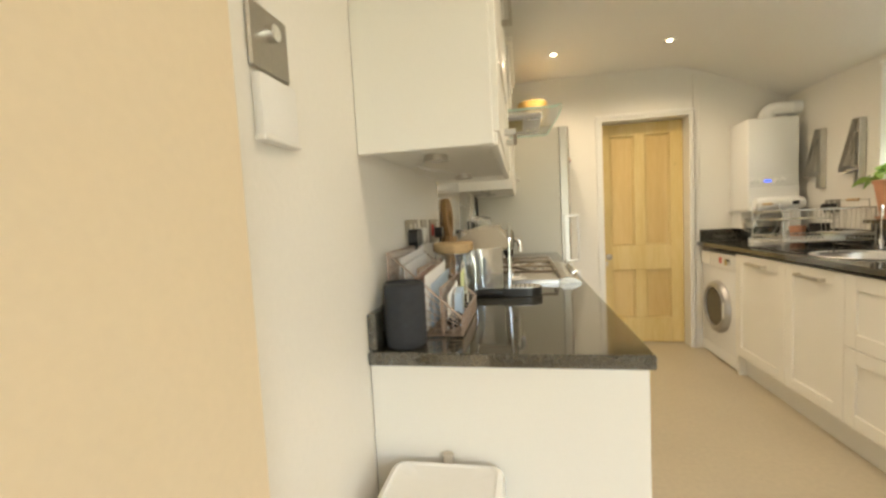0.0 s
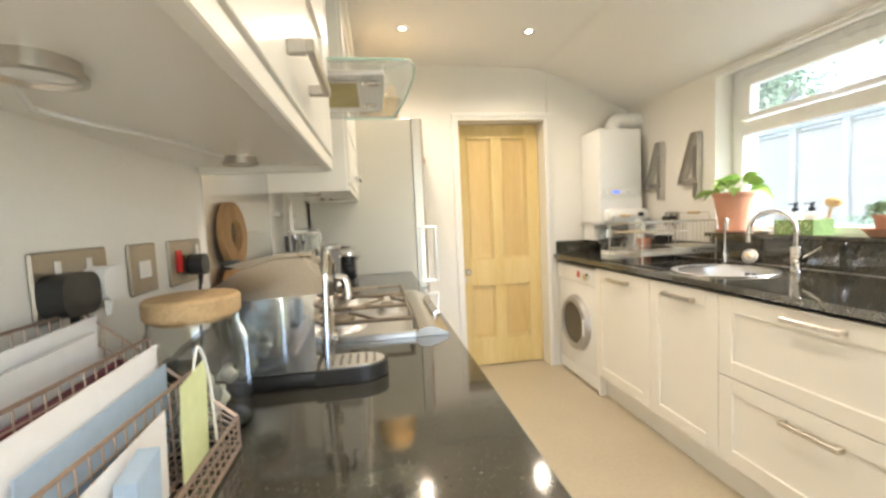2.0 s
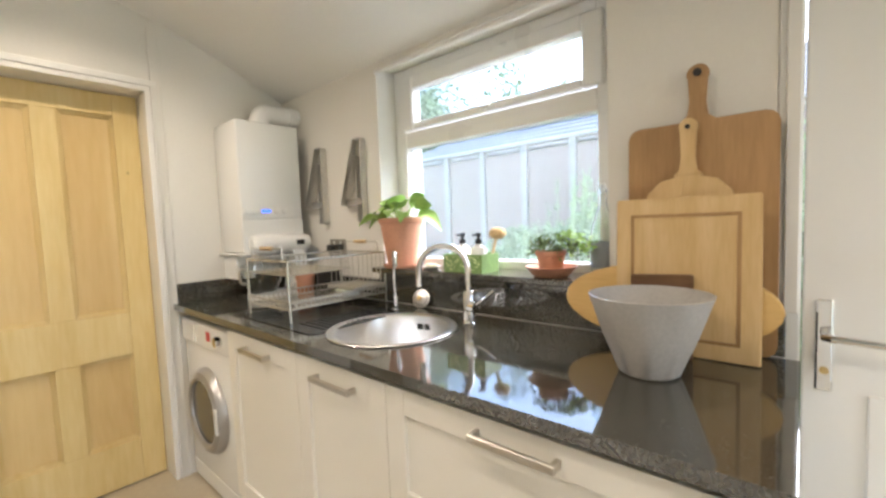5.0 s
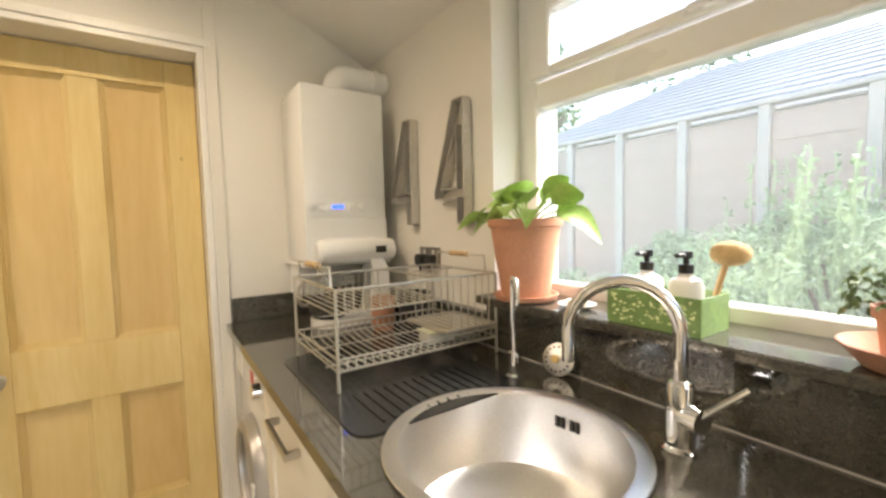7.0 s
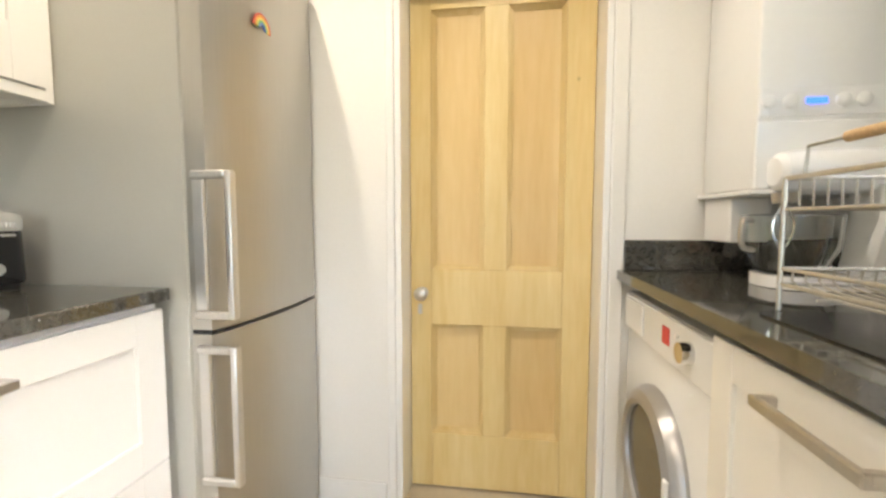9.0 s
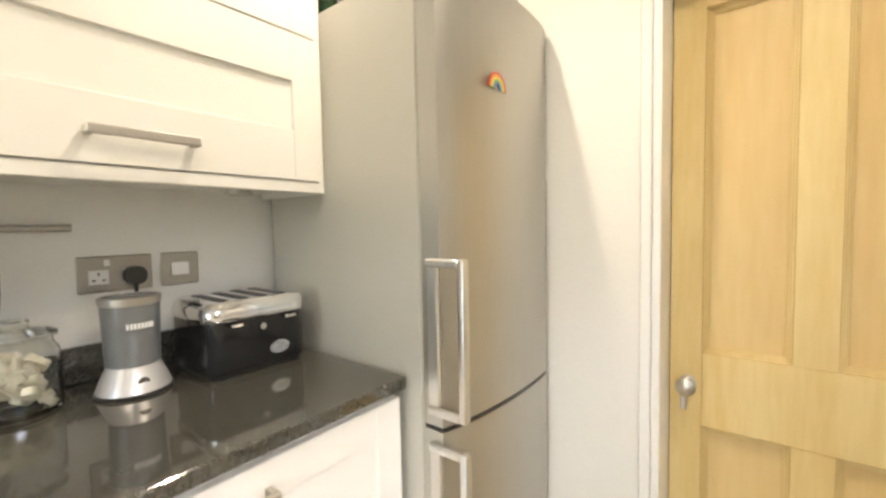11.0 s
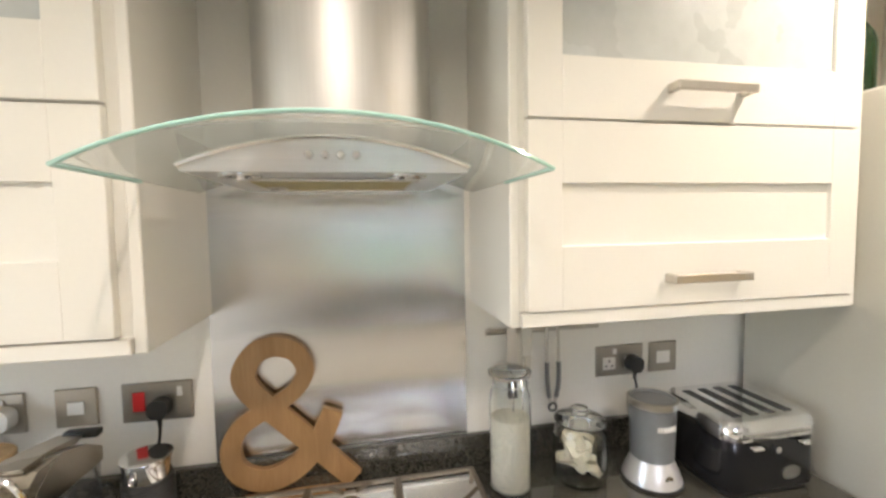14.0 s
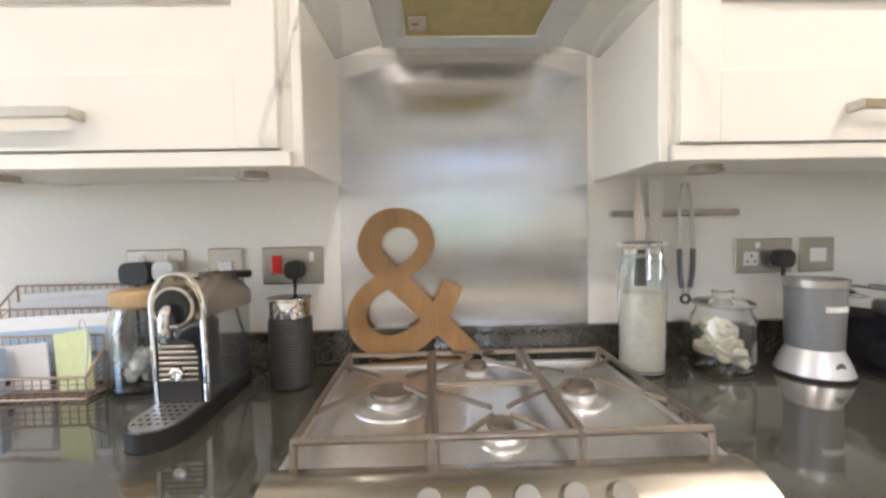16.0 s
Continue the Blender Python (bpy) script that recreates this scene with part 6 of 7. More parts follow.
zt, zm, zl, zb_ = 1.140, 1.095, 1.045, 0.926
part("mesh_panel", grid((WXa, WYa, zb_), (WXa, WYb, zb_), (WXa, WYb, zt), (WXa, WYa, zt), 17, 11), WIRE, wb)
part("mesh_panel", grid((-0.165, WYa, zb_), (-0.165, WYb, zb_), (-0.165, WYb, zm), (-0.165, WYa, zm), 17, 9), WIRE, wb)
part("mesh_panel", grid((WXb, WYa, zb_), (WXb, WYb, zb_), (WXb, WYb, 0.970), (WXb, WYa, 0.970), 17, 3), WIRE, wb)
part("mesh_panel", grid((-0.110, WYa, zb_), (-0.110, WYb, zb_), (-0.110, WYb, zl), (-0.110, WYa, zl), 17, 6), WIRE, wb)
part("mesh_floor", grid((WXa, WYa, zb_), (WXa, WYb, zb_), (WXb, WYb, zb_), (WXb, WYa, zb_), 17, 9), WIRE, wb)
for y in (WYa, WYb):
    b_ = grid((WXa, y, zb_), (WXb, y, zb_), (WXb, y, 0.970), (WXa, y, zt), 8, 6)
    part("mesh_end", b_, WIRE, wb)


def sheet(name, label, x, y0, y1, z0, z1, th_, mt, lean=0.0, cat_="post"):
    b_ = B()
    slab(b_, [(y0, z0), (y1, z0 + 0.002), (y1, z1), (y0, z1 - 0.012)], th_, lambda u, v, w: Vector((x + w + lean * (v - z0), u, v)))
    single(name, b_, mt, label, cat_, "post in the wire basket")


sheet("envelope", "white envelope standing in the wire basket", -0.232, 1.075, 1.338, 0.930, 1.135, 0.003, PAPER, 0.06)
sheet("envelope", "white folded letter standing in the wire basket", -0.214, 1.065, 1.31, 0.930, 1.118, 0.004, PAPER, 0.04)
sheet("notebook", "maroon notebook standing in the wire basket", -0.198, 1.08, 1.33, 0.930, 1.075, 0.012, MAROON, 0.03, "notebook")
sheet("leaflet", "pale printed leaflet standing in the wire basket", -0.157, 1.06, 1.342, 0.930, 1.088, 0.002, PAPER, 0.03)
sheet("leaflet", "pale blue leaflet standing in the wire basket", -0.150, 1.10, 1.344, 0.930, 1.06, 0.002, BLUEPAPER, 0.05)
sheet("leaflet", "white leaflet standing in the wire basket", -0.103, 1.08, 1.24, 0.930, 1.035, 0.002, PAPER, 0.04)
sheet("card", "lime green card standing in the wire basket", -0.096, 1.262, 1.337, 0.930, 1.065, 0.002, LIME, 0.05, "card")
sheet("small_carton", "small pale blue carton in the wire basket", -0.092, 1.125, 1.165, 0.930, 1.03, 0.02, BLUEPAPER, 0.05, "carton")
dk = thing("sunglasses_case", (-0.085, 1.09, 0.93), "dark rounded case lying in the wire basket", "case")
b_ = lathe(B(), [(0.003, -0.055), (0.014, -0.048), (0.019, -0.02), (0.019, 0.02), (0.014, 0.048), (0.003, 0.055)], (-0.086, 1.112, 0.952), 20, "Y")
part("case_shell", b_, BLACKGLOSS, dk)
single("spectacle_cord", tube(B(), smooth([(-0.10, 1.29, 0.94), (-0.095, 1.305, 1.03), (-0.09, 1.32, 1.085), (-0.085, 1.335, 1.04), (-0.08, 1.33, 0.95)], 6), 0.002, 6), PLASTIC, "looped pale cable in the wire basket", "cable")

# loudspeaker
sp = thing("smart_speaker", (-0.187, 0.985, 0.92), "charcoal fabric cylinder speaker on the worktop end", "speaker")
part("cloth_body", lathe(B(), [(0.046, 0.0), (0.049, 0.004), (0.050, 0.020), (0.050, 0.138), (0.0485, 0.147), (0.045, 0.150), (0.003, 0.149)], (-0.187, 0.988, 0.9215), 48), CHARCOAL, sp)
part("top_ring", lathe(B(), [(0.0435, 0.150), (0.0465, 0.1505), (0.0465, 0.1525), (0.0435, 0.152)], (-0.187, 0.988, 0.9215), 48, close=True), BLACK, sp)

# white pedal bin
bn = thing("pedal_bin", (-0.085, 0.79, 0.0), "white rectangular kitchen bin beside the end panel", "bin")
b_ = B()
ol = rounded(0.25, 0.225, 0.03, 5)
rings = [[b_.verts.new((-0.085 + u * k, 0.805 + v * k, z)) for u, v in ol] for z, k in ((0.0, 0.93), (0.02, 0.95), (0.62, 1.0))]
for p, q in zip(rings, rings[1:]):
    for i in range(len(p)):
        b_.faces.new((p[i], p[(i + 1) % len(p)], q[(i + 1) % len(p)], q[i]))
b_.faces.new(rings[0][::-1]), b_.faces.new(rings[-1])
bmesh.ops.recalc_face_normals(b_, faces=b_.faces)
part("bin_body", b_, WHITE, bn)
b_ = B()
rings = [[b_.verts.new((-0.085 + u * k, 0.805 + v * k, z)) for u, v in ol] for z, k in ((0.6205, 1.01), (0.65, 1.02), (0.668, 0.985), (0.674, 0.90), (0.670, 0.86), (0.670, 0.4))]
for p, q in zip(rings, rings[1:]):
    for i in range(len(p)):
        b_.faces.new((p[i], p[(i + 1) % len(p)], q[(i + 1) % len(p)], q[i]))
b_.faces.new(rings[0][::-1]), b_.faces.new(rings[-1])
bmesh.ops.recalc_face_normals(b_, faces=b_.faces)
part("bin_lid", b_, WHITE, bn)
part("bin_hinge", box(B(), -0.098, -0.072, 0.912, 0.926, 0.655, 0.69, 0.003), SATIN, bn)
part("bin_pedal", box(B(), -0.12, -0.05, 0.66, 0.70, 0.012, 0.022, 0.003), SATIN, bn)

# ---- things on the window-side worktop ----
# stand mixer
mx = thing("stand_mixer", (1.96, 3.58, 0.92), "white stand mixer with a glass bowl", "stand mixer")
my = 3.575
part("base", slab(B(), [(u, v) for u, v in rounded(0.33, 0.17, 0.07, 7)], 0.030, lambda u, v, w: Vector((1.970 + u, my + v, 0.9215 + w))), WHITE, mx)
part("column", slab(B(), [(2.02, 0.951), (2.115, 0.951), (2.110, 1.13), (2.085, 1.17), (2.035, 1.17), (2.045, 1.08)], 0.10, lambda u, v, w: Vector((u, my - 0.05 + w, v))), WHITE, mx)
b_ = lathe(B(), [(0.004, 1.828), (0.034, 1.830), (0.046, 1.842), (0.052, 1.88), (0.054, 1.95), (0.053, 2.09), (0.042, 2.150), (0.004, 2.160)], (0, my, 1.205), 32, "X")
head = part("head", b_, WHITE, mx, "rounded white mixer head")
part("badge", box(B(), 2.055, 2.10, my - 0.0565, my - 0.052, 1.195, 1.222, 0.001), BLACK, head, "dark label plate")
part("head_collar", cyl(B(), (1.86, my, 1.153), (1.86, my, 1.128), 0.030, 0.026, 24), SATIN, mx)
part("whisk", tube(B(), smooth([(1.86, my, 1.13), (1.835, my, 1.07), (1.86, my, 1.01), (1.885, my, 1.07), (1.86, my, 1.13)], 5), 0.003, 6), CHROME, mx)
b_ = lathe(B(), [(0.055, 0.0), (0.07, 0.01), (0.098, 0.07), (0.102, 0.145), (0.105, 0.147), (0.099, 0.148), (0.095, 0.07), (0.066, 0.014), (0.05, 0.006)], (1.875, my, 0.952), 40)
bw = part("mixing_bowl", b_, CLEAR, mx, "clear glass mixing bowl")
part("bowl_handle", tube(B(), smooth([(1.778, my - 0.02, 1.085), (1.756, my - 0.026, 1.085), (1.750, my - 0.028, 1.055), (1.756, my - 0.026, 1.02), (1.784, my - 0.02, 1.012)], 5), 0.007, 10), SATIN, bw)

# dish rack
rk = thing("dish_rack", (1.90, 3.08, 0.92), "two-tier grey wire dish rack on a draining mat", "dish rack")
RX0, RX1, RY0, RY1 = 1.660, 2.140, 2.905, 3.245
LZ, UZ, TZ = 0.972, 1.105, 1.160
for x in (RX0, RX1):
    for y in (RY0, RY1):
        part("leg", cyl(B(), (x, y, 0.9245), (x, y, TZ), 0.0042, seg=10), RACKWIRE, rk)
for z in (LZ, LZ + 0.028, TZ):
    b_ = tube(B(), [(RX0, RY0, z), (RX1, RY0, z), (RX1, RY1, z), (RX0, RY1, z)], 0.0034, 8, closed=True)
    part("hoop", b_, RACKWIRE, rk)
rod = None
for k in range(1, 22):
    x = RX0 + (RX1 - RX0) * k / 22
    if rod is None:
        b_ = tube(B(), smooth([(0, RY0, LZ + 0.028), (0, RY0 + 0.012, LZ - 0.004), (0, (RY0 + RY1) / 2, LZ - 0.012), (0, RY1 - 0.012, LZ - 0.004), (0, RY1, LZ + 0.028)], 3), 0.0021, 6)
        rod = part("rod", b_, RACKWIRE, rk)
        rod.matrix_parent_inverse = rod.matrix_parent_inverse @ Matrix.Translation((x, 0, 0))
    else:
        r2 = new("rod", rod.data)
        r2.parent = rk
        r2.matrix_parent_inverse = Matrix.Translation(-Vector(rk.location)) @ Matrix.Translation((x, 0, 0))
for y in (RY0 + 0.09, RY1 - 0.09):
    part("cross_rod", tube(B(), [(RX0, y, LZ - 0.013), (RX1, y, LZ - 0.013)], 0.0026, 6), RACKWIRE, rk)


def tier(x0_, x1_, y0_, y1_, zz):
    """An upper wire basket: two hoops, uprights and floor rods."""
    for z in (zz, TZ - 0.002):
        up_ = part("tier_hoop", tube(B(), [(x0_, y0_, z), (x1_, y0_, z), (x1_, y1_, z), (x0_, y1_, z)], 0.0028, 6, closed=True), RACKWIRE, rk)
    nn = int((x1_ - x0_) / 0.022)
    first = None
    for k in range(1, nn):
        x = x0_ + (x1_ - x0_) * k / nn
        if first is None:
            ob = finish("upright_rod", tube(B(), smooth([(0, y0_, TZ - 0.002), (0, y0_ + 0.003, zz + 0.008), (0, y0_ + 0.015, zz), (0, y1_ - 0.015, zz), (0, y1_ - 0.003, zz + 0.008), (0, y1_, TZ - 0.002)], 2), 0.0019, 5), RACKWIRE)
            first = ob.data
        else:
            ob = new("upright_rod", first)
        ob.parent = rk
        ob.matrix_parent_inverse = Matrix.Translation(-Vector(rk.location)) @ Matrix.Translation((x, 0, 0))


tier(RX0, 1.950, RY0, RY1, UZ)
tier(1.965, RX1, RY0, RY0 + 0.21, 1.012)
part("cutlery_tray", box(B(), 1.962, RX1 - 0.003, RY0 + 0.004, RY0 + 0.206, 1.003, 1.0095, 0.002), RACKWIRE, rk, "solid grey drip tray under the cutlery basket")
for x, xs in ((RX0 + 0.004, 1), (RX1 - 0.004, -1)):
    b_ = tube(B(), [(x, RY0 + 0.04, TZ), (x, RY0 + 0.045, TZ + 0.048), (x, RY1 - 0.045, TZ + 0.048), (x, RY1 - 0.04, TZ)], 0.003, 8)
    h_ = part("carry_handle", b_, RACKWIRE, rk)
    part("grip", cyl(B(), (x, 3.03, TZ + 0.048), (x, 3.12, TZ + 0.048), 0.0085, seg=14), CORK, h_, "pale wooden grip")
single("draining_mat", slab(B(), [(u, v) for u, v in rounded(0.43, 0.56, 0.04, 6)], 0.003, lambda u, v, w: Vector((1.828 + u, 2.965 + v, 0.9205 + w))), RUBBER, "ribbed dark grey draining mat", "draining mat")
b_ = B()
for k in range(12):
    x = 1.68 + k * 0.026
    box(b_, x, x + 0.006, 2.72, 2.88, 0.9236, 0.9262, 0.001)
single("mat_ribs", b_, RUBBER, "raised ribs along the draining mat", "draining mat")
cup = thing("terracotta_mug", (2.005, 3.375, 0.92), "small terracotta beaker beside the dish rack", "beaker")
part("mug_body", lathe(B(), [(0.036, 0.0), (0.039, 0.004), (0.045, 0.100), (0.048, 0.101), (0.048, 0.122), (0.043, 0.122), (0.037, 0.01), (0.003, 0.008)], (2.005, 3.375, 0.9215), 28), TERRACOTTA, cup)
pan = thing("utensil_pot", (2.105, 3.315, 0.92), "dark speckled enamel pot beside the dish rack", "pot")
part("pot_body", lathe(B(), [(0.054, 0.0), (0.057, 0.004), (0.058, 0.128), (0.060, 0.132), (0.055, 0.133), (0.053, 0.010), (0.003, 0.008)], (2.105, 3.315, 0.9215), 32), surface("speckled_enamel", (0.03, 0.028, 0.026), 0.3, var=0.9, coarse=70, fine=260, bump=0.08), pan)
part("pot_rim", lathe(B(), [(0.0605, 0.130), (0.062, 0.133), (0.0605, 0.136), (0.056, 0.135)], (2.105, 3.315, 0.9215), 32, close=True), BLACKGLOSS, pan)
dsh = thing("storage_tub", (1.98, 3.03, 0.97), "clear plastic tub drying in the rack", "food tub")
part("tub", box(B(), 1.945, 2.035, 2.965, 3.025, 0.966, 0.998, 0.006, 2), surface("frosted_tub", (0.62, 0.63, 0.58), 0.25, var=0.04, bump=0.0), dsh)
part("tub_rim", box(B(), 1.940, 2.040, 2.960, 3.030, 0.9985, 1.003, 0.002), surface("tub_rim_clip", (0.62, 0.66, 0.50), 0.3, var=0.03, bump=0.0), dsh)

# ---- window sill ----
def broad_leaf(b_, root, tip, w, droop, roll):
    """One broad pointed leaf: a curved, folded sheet."""
    root, tip = Vector(root), Vector(tip)
    d = tip - root
    side = d.cross(Vector((0, 0, 1))).normalized()
    side.rotate(Matrix.Rotation(roll, 3, d.normalized()))
    up = side.cross(d).normalized()
    rows_ = []
    for i in range(9):
        t_ = i / 8
        c_ = root + d * t_ + Vector((0, 0, -droop * t_ * t_)) + up * 0.012 * math.sin(math.pi * t_)
        ww = w * (math.sin(math.pi * min(1.0, t_ ** 0.75 * 0.98 + 0.02)) ** 0.8)
        rows_.append([b_.verts.new(c_ - side * ww + up * ww * 0.28), b_.verts.new(c_ - side * ww * 0.5 + up * ww * 0.06), b_.verts.new(c_), b_.verts.new(c_ + side * ww * 0.5 + up * ww * 0.06), b_.verts.new(c_ + side * ww + up * ww * 0.28)])
    for p, q in zip(rows_, rows_[1:]):
        for k in range(4):
            b_.faces.new((p[k], p[k + 1], q[k + 1], q[k]))
    return b_


pc = (2.192, 2.835)
pp = thing("potted_plant", (pc[0], pc[1], 1.085), "leafy green house plant in a terracotta pot", "potted plant")
part("pot", lathe(B(), [(0.064, 0.012), (0.068, 0.014), (0.097, 0.205), (0.104, 0.208), (0.106, 0.228), (0.101, 0.229), (0.094, 0.205), (0.064, 0.02)], (pc[0], pc[1], 1.085), 40), TERRACOTTA, pp)
part("pot_saucer", lathe(B(), [(0.078, 0.001), (0.085, 0.004), (0.092, 0.018), (0.088, 0.018), (0.078, 0.010), (0.003, 0.010)], (pc[0], pc[1], 1.0853), 36), TERRACOTTA, pp)
part("soil", lathe(B(), [(0.096, 0.210), (0.06, 0.216), (0.003, 0.214)], (pc[0], pc[1], 1.085), 28), SOIL, pp)
for k, (dx, dy_, dz, w_, dr2, rl) in enumerate([(-0.07, 0.02, 0.10, 0.040, 0.02, 0.3), (0.0, -0.01, 0.135, 0.042, 0.01, 0.1), (0.02, -0.12, 0.11, 0.036, 0.03, 0.5), (-0.03, -0.155, 0.125, 0.028, 0.01, -0.6), (0.03, -0.17, 0.05, 0.038, 0.08, 0.9), (-0.06, 0.11, 0.07, 0.036, 0.05, -0.4),
                                              (0.05, 0.07, 0.11, 0.036, 0.02, 0.2), (-0.11, -0.05, 0.07, 0.038, 0.05, 0.4), (-0.05, 0.14, 0.02, 0.028, 0.05, 0.2), (0.06, -0.06, 0.10, 0.038, 0.03, -0.5), (-0.10, -0.10, 0.05, 0.030, 0.06, -0.3), (-0.08, 0.06, 0.035, 0.034, 0.03, 0.8), (0.01, 0.05, 0.12, 0.034, 0.0, -0.2), (-0.05, -0.03, 0.125, 0.046, 0.01, 0.5), (-0.04, -0.20, 0.09, 0.034, 0.02, -0.9), (0.0, -0.215, 0.02, 0.040, 0.07, 0.4), (-0.09, 0.16, 0.015, 0.026, 0.03, 0.6), (-0.05, 0.07, 0.10, 0.040, 0.01, -0.6), (-0.08, -0.09, 0.10, 0.038, 0.02, 0.2)]):
    base_ = Vector((pc[0] + dx * 0.12, pc[1] + dy_ * 0.12, 1.297))
    tip_ = Vector((pc[0] + dx * 1.15, pc[1] + dy_ * 1.15, 1.297 + dz))
    mid_ = base_.lerp(tip_, 0.45) + Vector((0, 0, 0.012))
    part("stalk", tube(B(), [base_, base_.lerp(mid_, 0.5) + Vector((0, 0, 0.006)), mid_], 0.0022, 6), LEAF, pp)
    part("leaf", broad_leaf(B(), mid_, tip_, w_, dr2, rl), LEAF, pp)

gb = thing("soap_carton", (2.195, 2.445, 1.085), "green printed carton holding two pump bottles", "gift carton")
b_ = B()
gx0, gx1, gy0, gy1 = 2.140, 2.258, 2.350, 2.540
for a in (gx0, gx1 - 0.003):
    box(b_, a, a + 0.003, gy0, gy1, 1.0855, 1.158, 0.0005)
for a in (gy0, gy1 - 0.003):
    box(b_, gx0 + 0.003, gx1 - 0.003, a, a + 0.003, 1.0855, 1.158, 0.0005)
box(b_, gx0 + 0.003, gx1 - 0.003, gy0 + 0.003, gy1 - 0.003, 1.0855, 1.089)
part("tray", b_, GREENBOX, gb)
rng = random.Random(5)
b_ = B()
for k in range(110):
    y, z, s_ = rng.uniform(gy0 + 0.01, gy1 - 0.01), rng.uniform(1.094, 1.15), rng.uniform(0.0015, 0.004)
    box(b_, gx0 - 0.0008, gx0, y - s_, y + s_, z - s_ * 0.5, z + s_ * 0.5)
part("printed_pattern", b_, LIME, gb, "pale green printed flecks")
for y in (2.405, 2.485):
    pb = thing("pump_bottle", (2.20, y, 1.089), "white soap pump bottle with a black pump", "soap bottle", "pump bottles in the carton")
    part("bottle_body", lathe(B(), [(0.030, 0.0), (0.032, 0.004), (0.032, 0.082), (0.026, 0.094), (0.013, 0.100), (0.013, 0.106), (0.003, 0.106)], (2.20, y, 1.0895), 28), PLASTIC, pb)
    part("pump_collar", cyl(B(), (2.20, y, 1.196), (2.20, y, 1.214), 0.014, seg=20), BLACK, pb)
    part("pump_stem", cyl(B(), (2.20, y, 1.214), (2.20, y, 1.226), 0.006, seg=12), BLACK, pb)
    b_ = cyl(B(), (2.20, y, 1.226), (2.20, y, 1.240), 0.012, seg=18)
    box(b_, 2.160, 2.195, y - 0.006, y + 0.006, 1.229, 1.238, 0.003)
    part("pump_head", b_, BLACK, pb)
br = thing("dish_brush", (2.255, 2.36, 1.16), "wooden dish brush standing in the soap carton", "dish brush")
part("brush_handle", tube(B(), smooth([(2.235, 2.375, 1.092), (2.240, 2.365, 1.16), (2.245, 2.352, 1.215)], 4), 0.006, 10), BEECH, br)
b_ = B()
bmesh.ops.create_icosphere(b_, subdivisions=3, radius=0.034)
b_.transform(Matrix.Translation((2.245, 2.345, 1.235)) @ Matrix.Diagonal((0.8, 1.05, 0.72, 1)))
for v in b_.verts:
    v.co += (v.co - Vector((2.245, 2.345, 1.235))) * 0.06 * noise.noise(v.co * 160)
part("bristles", b_, BRISTLE, br, "round tan bristle head")
sd = thing("soap_dish", (2.205, 2.655, 1.085), "small oval soap dish on the sill", "soap dish")
part("dish", lathe(B(), [(0.026, 0.0), (0.045, 0.010), (0.047, 0.012), (0.040, 0.010), (0.004, 0.005)], (2.200, 2.665, 1.0855), 32), STONEWARE, sd)
b_ = slab(B(), [(u, v) for u, v in rounded(0.055, 0.036, 0.016)], 0.012, lambda u, v, w: Vector((2.200 + v, 2.665 + u, 1.0935 + w)))
part("soap_bar", b_, surface("soap", (0.72, 0.66, 0.48), 0.45, var=0.04, bump=0.0), sd, "pale soap bar")

sc = (2.190, 2.092)
sp2 = thing("small_pot_plant", (sc[0], sc[1], 1.085), "small straggly plant in a terracotta pot and saucer", "potted plant")
part("saucer", lathe(B(), [(0.052, 0.0), (0.060, 0.003), (0.088, 0.036), (0.084, 0.037), (0.056, 0.009), (0.003, 0.008)], (sc[0], sc[1], 1.0855), 40), TERRACOTTA, sp2)
part("pot", lathe(B(), [(0.036, 0.009), (0.038, 0.012), (0.046, 0.072), (0.051, 0.074), (0.052, 0.090), (0.048, 0.090), (0.044, 0.074), (0.035, 0.02)], (sc[0], sc[1], 1.0855), 32), TERRACOTTA, sp2)
part("soil", lathe(B(), [(0.045, 0.077), (0.003, 0.080)], (sc[0], sc[1], 1.0855), 24), SOIL, sp2)
fo = leaf_cloud("foliage", [(sc[0], sc[1], 1.19, 0.05), (sc[0], sc[1] - 0.05, 1.185, 0.04), (sc[0] + 0.01, sc[1] + 0.05, 1.19, 0.04), (sc[0] - 0.03, sc[1], 1.20, 0.035), (sc[0] + 0.02, sc[1] - 0.08, 1.18, 0.025)], 320, 0.017, SPRIG, 9, sp2)
fo["kind"] = "stuff"
sh = leaf_cloud("shoot_tuft", [(sc[0] + 0.03, sc[1] - 0.075, 1.205, 0.035), (sc[0] + 0.04, sc[1] - 0.11, 1.19, 0.03), (sc[0] + 0.02, sc[1] - 0.04, 1.215, 0.025)], 130, 0.022, LEAF, 19, sp2, "fresh yellow-green shoots")
sh["kind"] = "stuff"
b_ = B()
rng = random.Random(2)
for k in range(9):
    a = rng.uniform(0, 6.28)
    tube(b_, [(sc[0], sc[1], 1.16), (sc[0] + 0.03 * math.cos(a), sc[1] + 0.03 * math.sin(a), 1.185), (sc[0] + 0.06 * math.cos(a), sc[1] + 0.07 * math.sin(a), 1.20)], 0.0013, 5)
part("stems", b_, SPRIG, sp2)

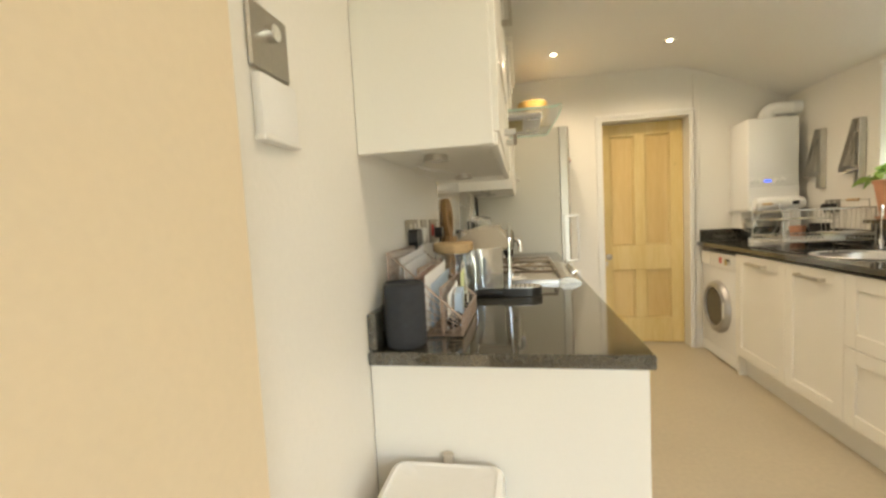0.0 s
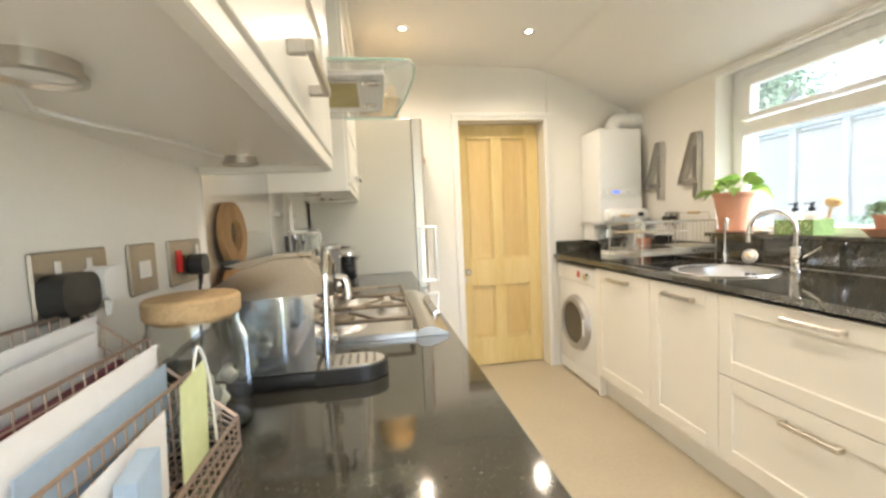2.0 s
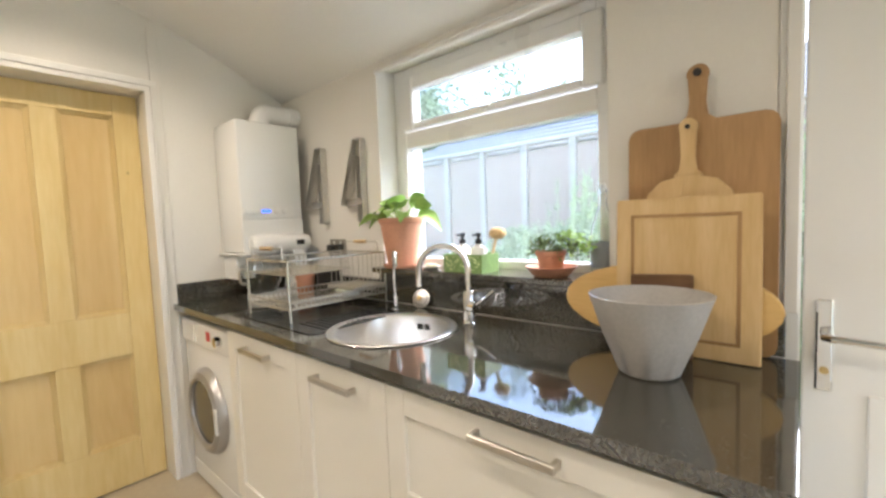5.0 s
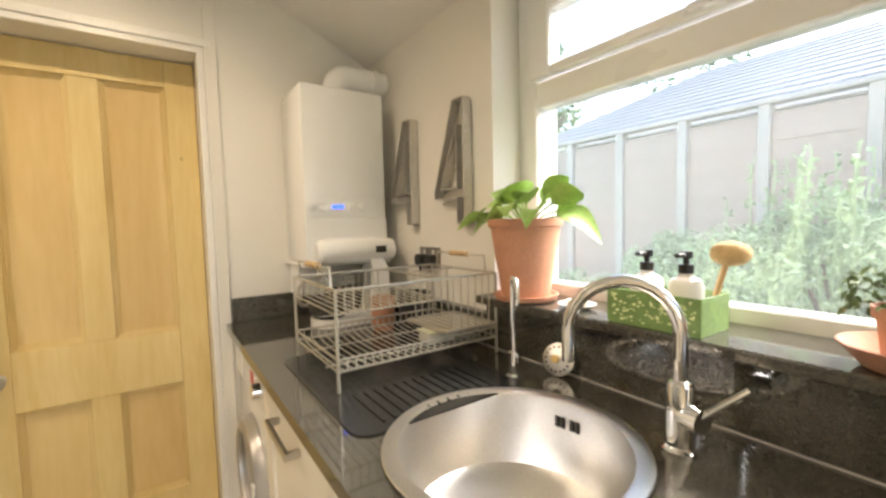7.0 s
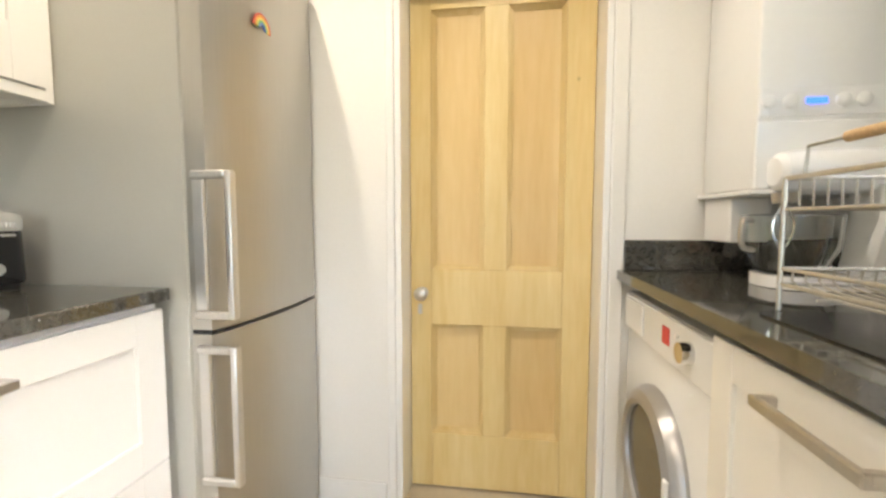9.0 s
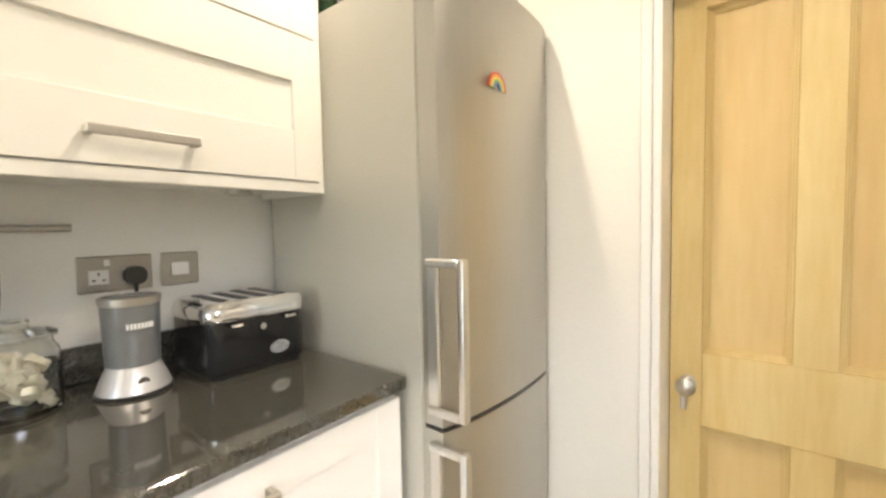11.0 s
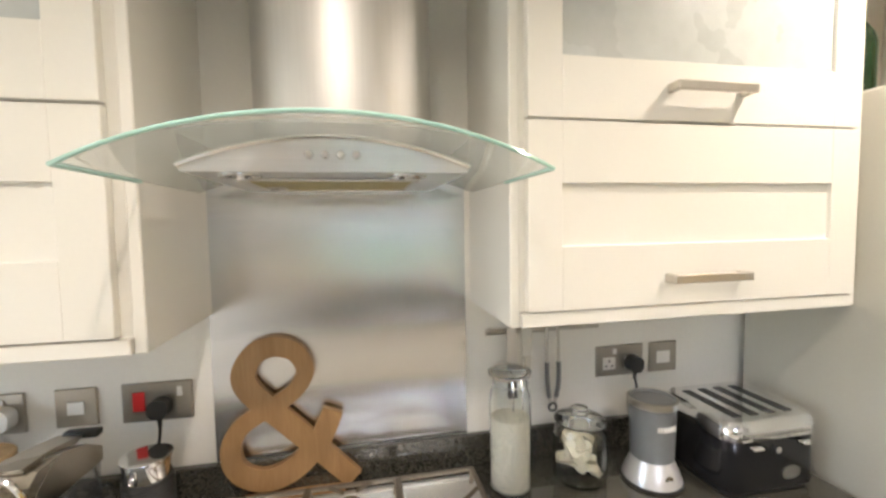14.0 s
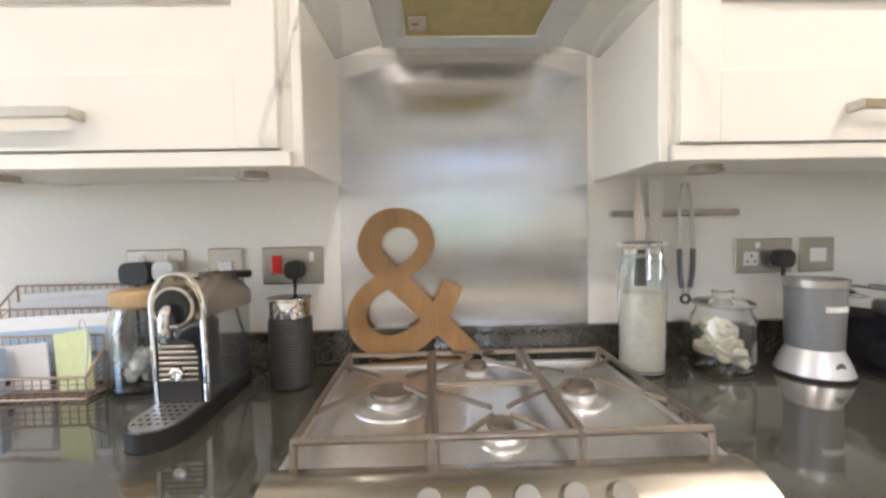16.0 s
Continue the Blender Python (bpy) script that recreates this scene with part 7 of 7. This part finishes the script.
gbt = thing("glass_bottle", (2.282, 1.962, 1.085), "clear swing-top glass bottle on the sill", "bottle")
part("bottle_body", lathe(B(), [(0.036, 0.0), (0.039, 0.004), (0.039, 0.150), (0.032, 0.185), (0.015, 0.235), (0.013, 0.280), (0.016, 0.284), (0.016, 0.294), (0.010, 0.294), (0.010, 0.240), (0.029, 0.182), (0.036, 0.148), (0.036, 0.008), (0.030, 0.005)], (2.278, 1.945, 1.0855), 36), CLEAR, gbt)
part("stopper", lathe(B(), [(0.009, 0.290), (0.012, 0.296), (0.012, 0.306), (0.006, 0.312), (0.002, 0.312)], (2.278, 1.945, 1.0855), 20), PLASTIC, gbt)
part("wire_bail", tube(B(), smooth([(2.265, 1.955, 1.36), (2.258, 1.945, 1.385), (2.278, 1.962, 1.40), (2.296, 1.975, 1.385), (2.290, 1.97, 1.36)], 4), 0.0015, 6), CHROME, gbt)
part("bottle_label", lathe(B(), [(0.0392, 0.03), (0.0396, 0.031), (0.0396, 0.115), (0.0392, 0.116)], (2.278, 1.945, 1.0855), 36, close=True), surface("faded_label", (0.30, 0.34, 0.37), 0.6, var=0.1, bump=0.0), gbt, "faded grey-blue label")
cc = thing("small_cactus", (2.19, 1.868, 1.025), "small dark green cactus standing on the upstand", "cactus")
b_ = B()
prof = [(0.012, 0.0)] + [(0.020 * math.sin(radians(a)) + 0.002, 0.045 - 0.045 * math.cos(radians(a))) for a in range(40, 176, 15)]
lathe(b_, prof, (2.190, 1.868, 1.0258), 24)
for v in b_.verts:
    a = math.atan2(v.co.y - 1.868, v.co.x - 2.190)
    v.co += Vector((math.cos(a), math.sin(a), 0)) * 0.0018 * math.cos(8 * a)
part("cactus_body", b_, surface("dark_cactus", (0.03, 0.06, 0.03), 0.5, var=0.2, bump=0.1), cc)

# ---- chopping boards and bowl ----
def leaning(name, label, outline, th_, x_foot, lean, z0, mt, hole=None, group="chopping boards"):
    """A board on its edge: outline in (y, z), leaning back towards the wall."""
    b_ = B()
    slab(b_, outline, th_, lambda u, v, w: Vector((x_foot + (v - z0) * lean + w, u, v)))
    bmesh.ops.bevel(b_, geom=[e for e in b_.edges if e.is_boundary is False and abs(e.calc_face_angle(0)) > 1.0], offset=0.003, segments=2, affect="EDGES")
    t = thing(name, (x_foot, outline[0][0], z0), label, "chopping board", group)
    part("board", b_, mt, t)
    return t


def handled(yc, w, z0, z1, zh, hw, r):
    """Outline of a board with a rounded handle on top."""
    o = [(yc - w / 2 + r, z0), (yc + w / 2 - r, z0)]
    o += [(yc + w / 2 - r + r * math.sin(radians(a)), z0 + r - r * math.cos(radians(a))) for a in (30, 60, 90)]
    o += [(yc + w / 2 - r + r * math.cos(radians(a)), z1 - r + r * math.sin(radians(a))) for a in (0, 30, 60, 90)]
    o += [(yc + hw * 2.0, z1), (yc + hw * 1.15, z1 + 0.015), (yc + hw * 0.9, z1 + 0.05)]
    hr = hw * 1.25
    hc = zh - hr
    o += [(yc + hr * math.cos(radians(a)), hc + hr * math.sin(radians(a))) for a in range(-30, 211, 20)]
    o += [(yc - hw * 0.9, z1 + 0.05), (yc - hw * 1.15, z1 + 0.015), (yc - hw * 2.0, z1)]
    o += [(yc - w / 2 + r - r * math.cos(radians(a)), z1 - r + r * math.sin(radians(a))) for a in (90, 60, 30, 0)]
    o += [(yc - w / 2 + r - r * math.cos(radians(a)), z0 + r - r * math.sin(radians(a))) for a in (0, 30, 60)]
    return o


CZ = 0.9215
t = leaning("chopping_board", "large dark wooden paddle board leaning on the wall", handled(1.652, 0.345, CZ, 1.530, 1.678, 0.021, 0.03), 0.018, 2.142, 0.030, CZ, OLIVE)
part("handle_hole", cyl(B(), (2.158, 1.652, 1.655), (2.166, 1.652, 1.655), 0.010, seg=16), BLACK, t)
t = leaning("chopping_board", "pale round-shouldered paddle board with a handle", handled(1.668, 0.215, CZ, 1.385, 1.535, 0.018, 0.085), 0.016, 2.108, 0.036, CZ, BEECH)
part("handle_hole", cyl(B(), (2.1235, 1.668, 1.512), (2.1245 + 0.004, 1.668, 1.512), 0.006, seg=14), BLACK, t)
ov = [(1.728 + 0.264 * math.cos(radians(a)), 1.046 + 0.108 * math.sin(radians(a))) for a in range(0, 360, 12)]
ov = [(u, max(v, CZ)) for u, v in ov]
leaning("chopping_board", "long oval tan serving board on its edge", ov, 0.016, 2.082, 0.040, CZ, TAN)
t = leaning("chopping_board", "pale rectangular carving board with a juice groove", [(1.505, CZ), (1.832, CZ), (1.830, 1.328), (1.507, 1.328)], 0.020, 2.056, 0.034, CZ, BEECH)
# groove drawn as thin dark strips on the face, its shade in their colour
b_ = B()
for y0_, y1_, z0_, z1_ in ((1.545, 1.792, 1.278, 1.286), (1.545, 1.792, 0.962, 0.970), (1.545, 1.553, 0.970, 1.278), (1.784, 1.792, 0.970, 1.278)):
    slab(b_, [(y0_, z0_), (y1_, z0_), (y1_, z1_), (y0_, z1_)], 0.0012, lambda u, v, w: Vector((2.0548 + (v - CZ) * 0.034 + w, u, v)))
part("juice_groove", b_, OLIVE, t, "dark flat strips drawn for the shade in the groove")
leaning("knife_block_board", "small dark wooden board leaning on the pale board", [(1.640, CZ), (1.785, CZ), (1.785, 1.128), (1.640, 1.134)], 0.016, 2.028, 0.034, CZ, WALNUT)

bwl = thing("serving_bowl", (1.895, 1.704, 0.92), "large faceted grey stoneware bowl on the worktop", "bowl")
b_ = B()
prof = [(0.060, 0.0), (0.066, 0.004), (0.100, 0.085), (0.130, 0.178), (0.132, 0.183), (0.127, 0.184), (0.095, 0.088), (0.056, 0.012), (0.003, 0.010)]
lathe(b_, prof, (1.895, 1.704, 0.9215), 60)
for v in b_.verts:
    dx, dy_ = v.co.x - 1.895, v.co.y - 1.704
    rr, a = math.hypot(dx, dy_), math.atan2(dy_, dx)
    h_ = v.co.z - 0.9215
    k = (1 - abs(h_ - 0.09) / 0.09) if 0 < h_ < 0.18 else 0
    f_ = 1 - 0.055 * max(0, k) * abs(math.cos(5 * a + (h_ > 0.08) * 0.6))
    v.co.x, v.co.y = 1.895 + dx * f_, 1.704 + dy_ * f_
part("bowl_body", b_, STONEWARE, bwl)
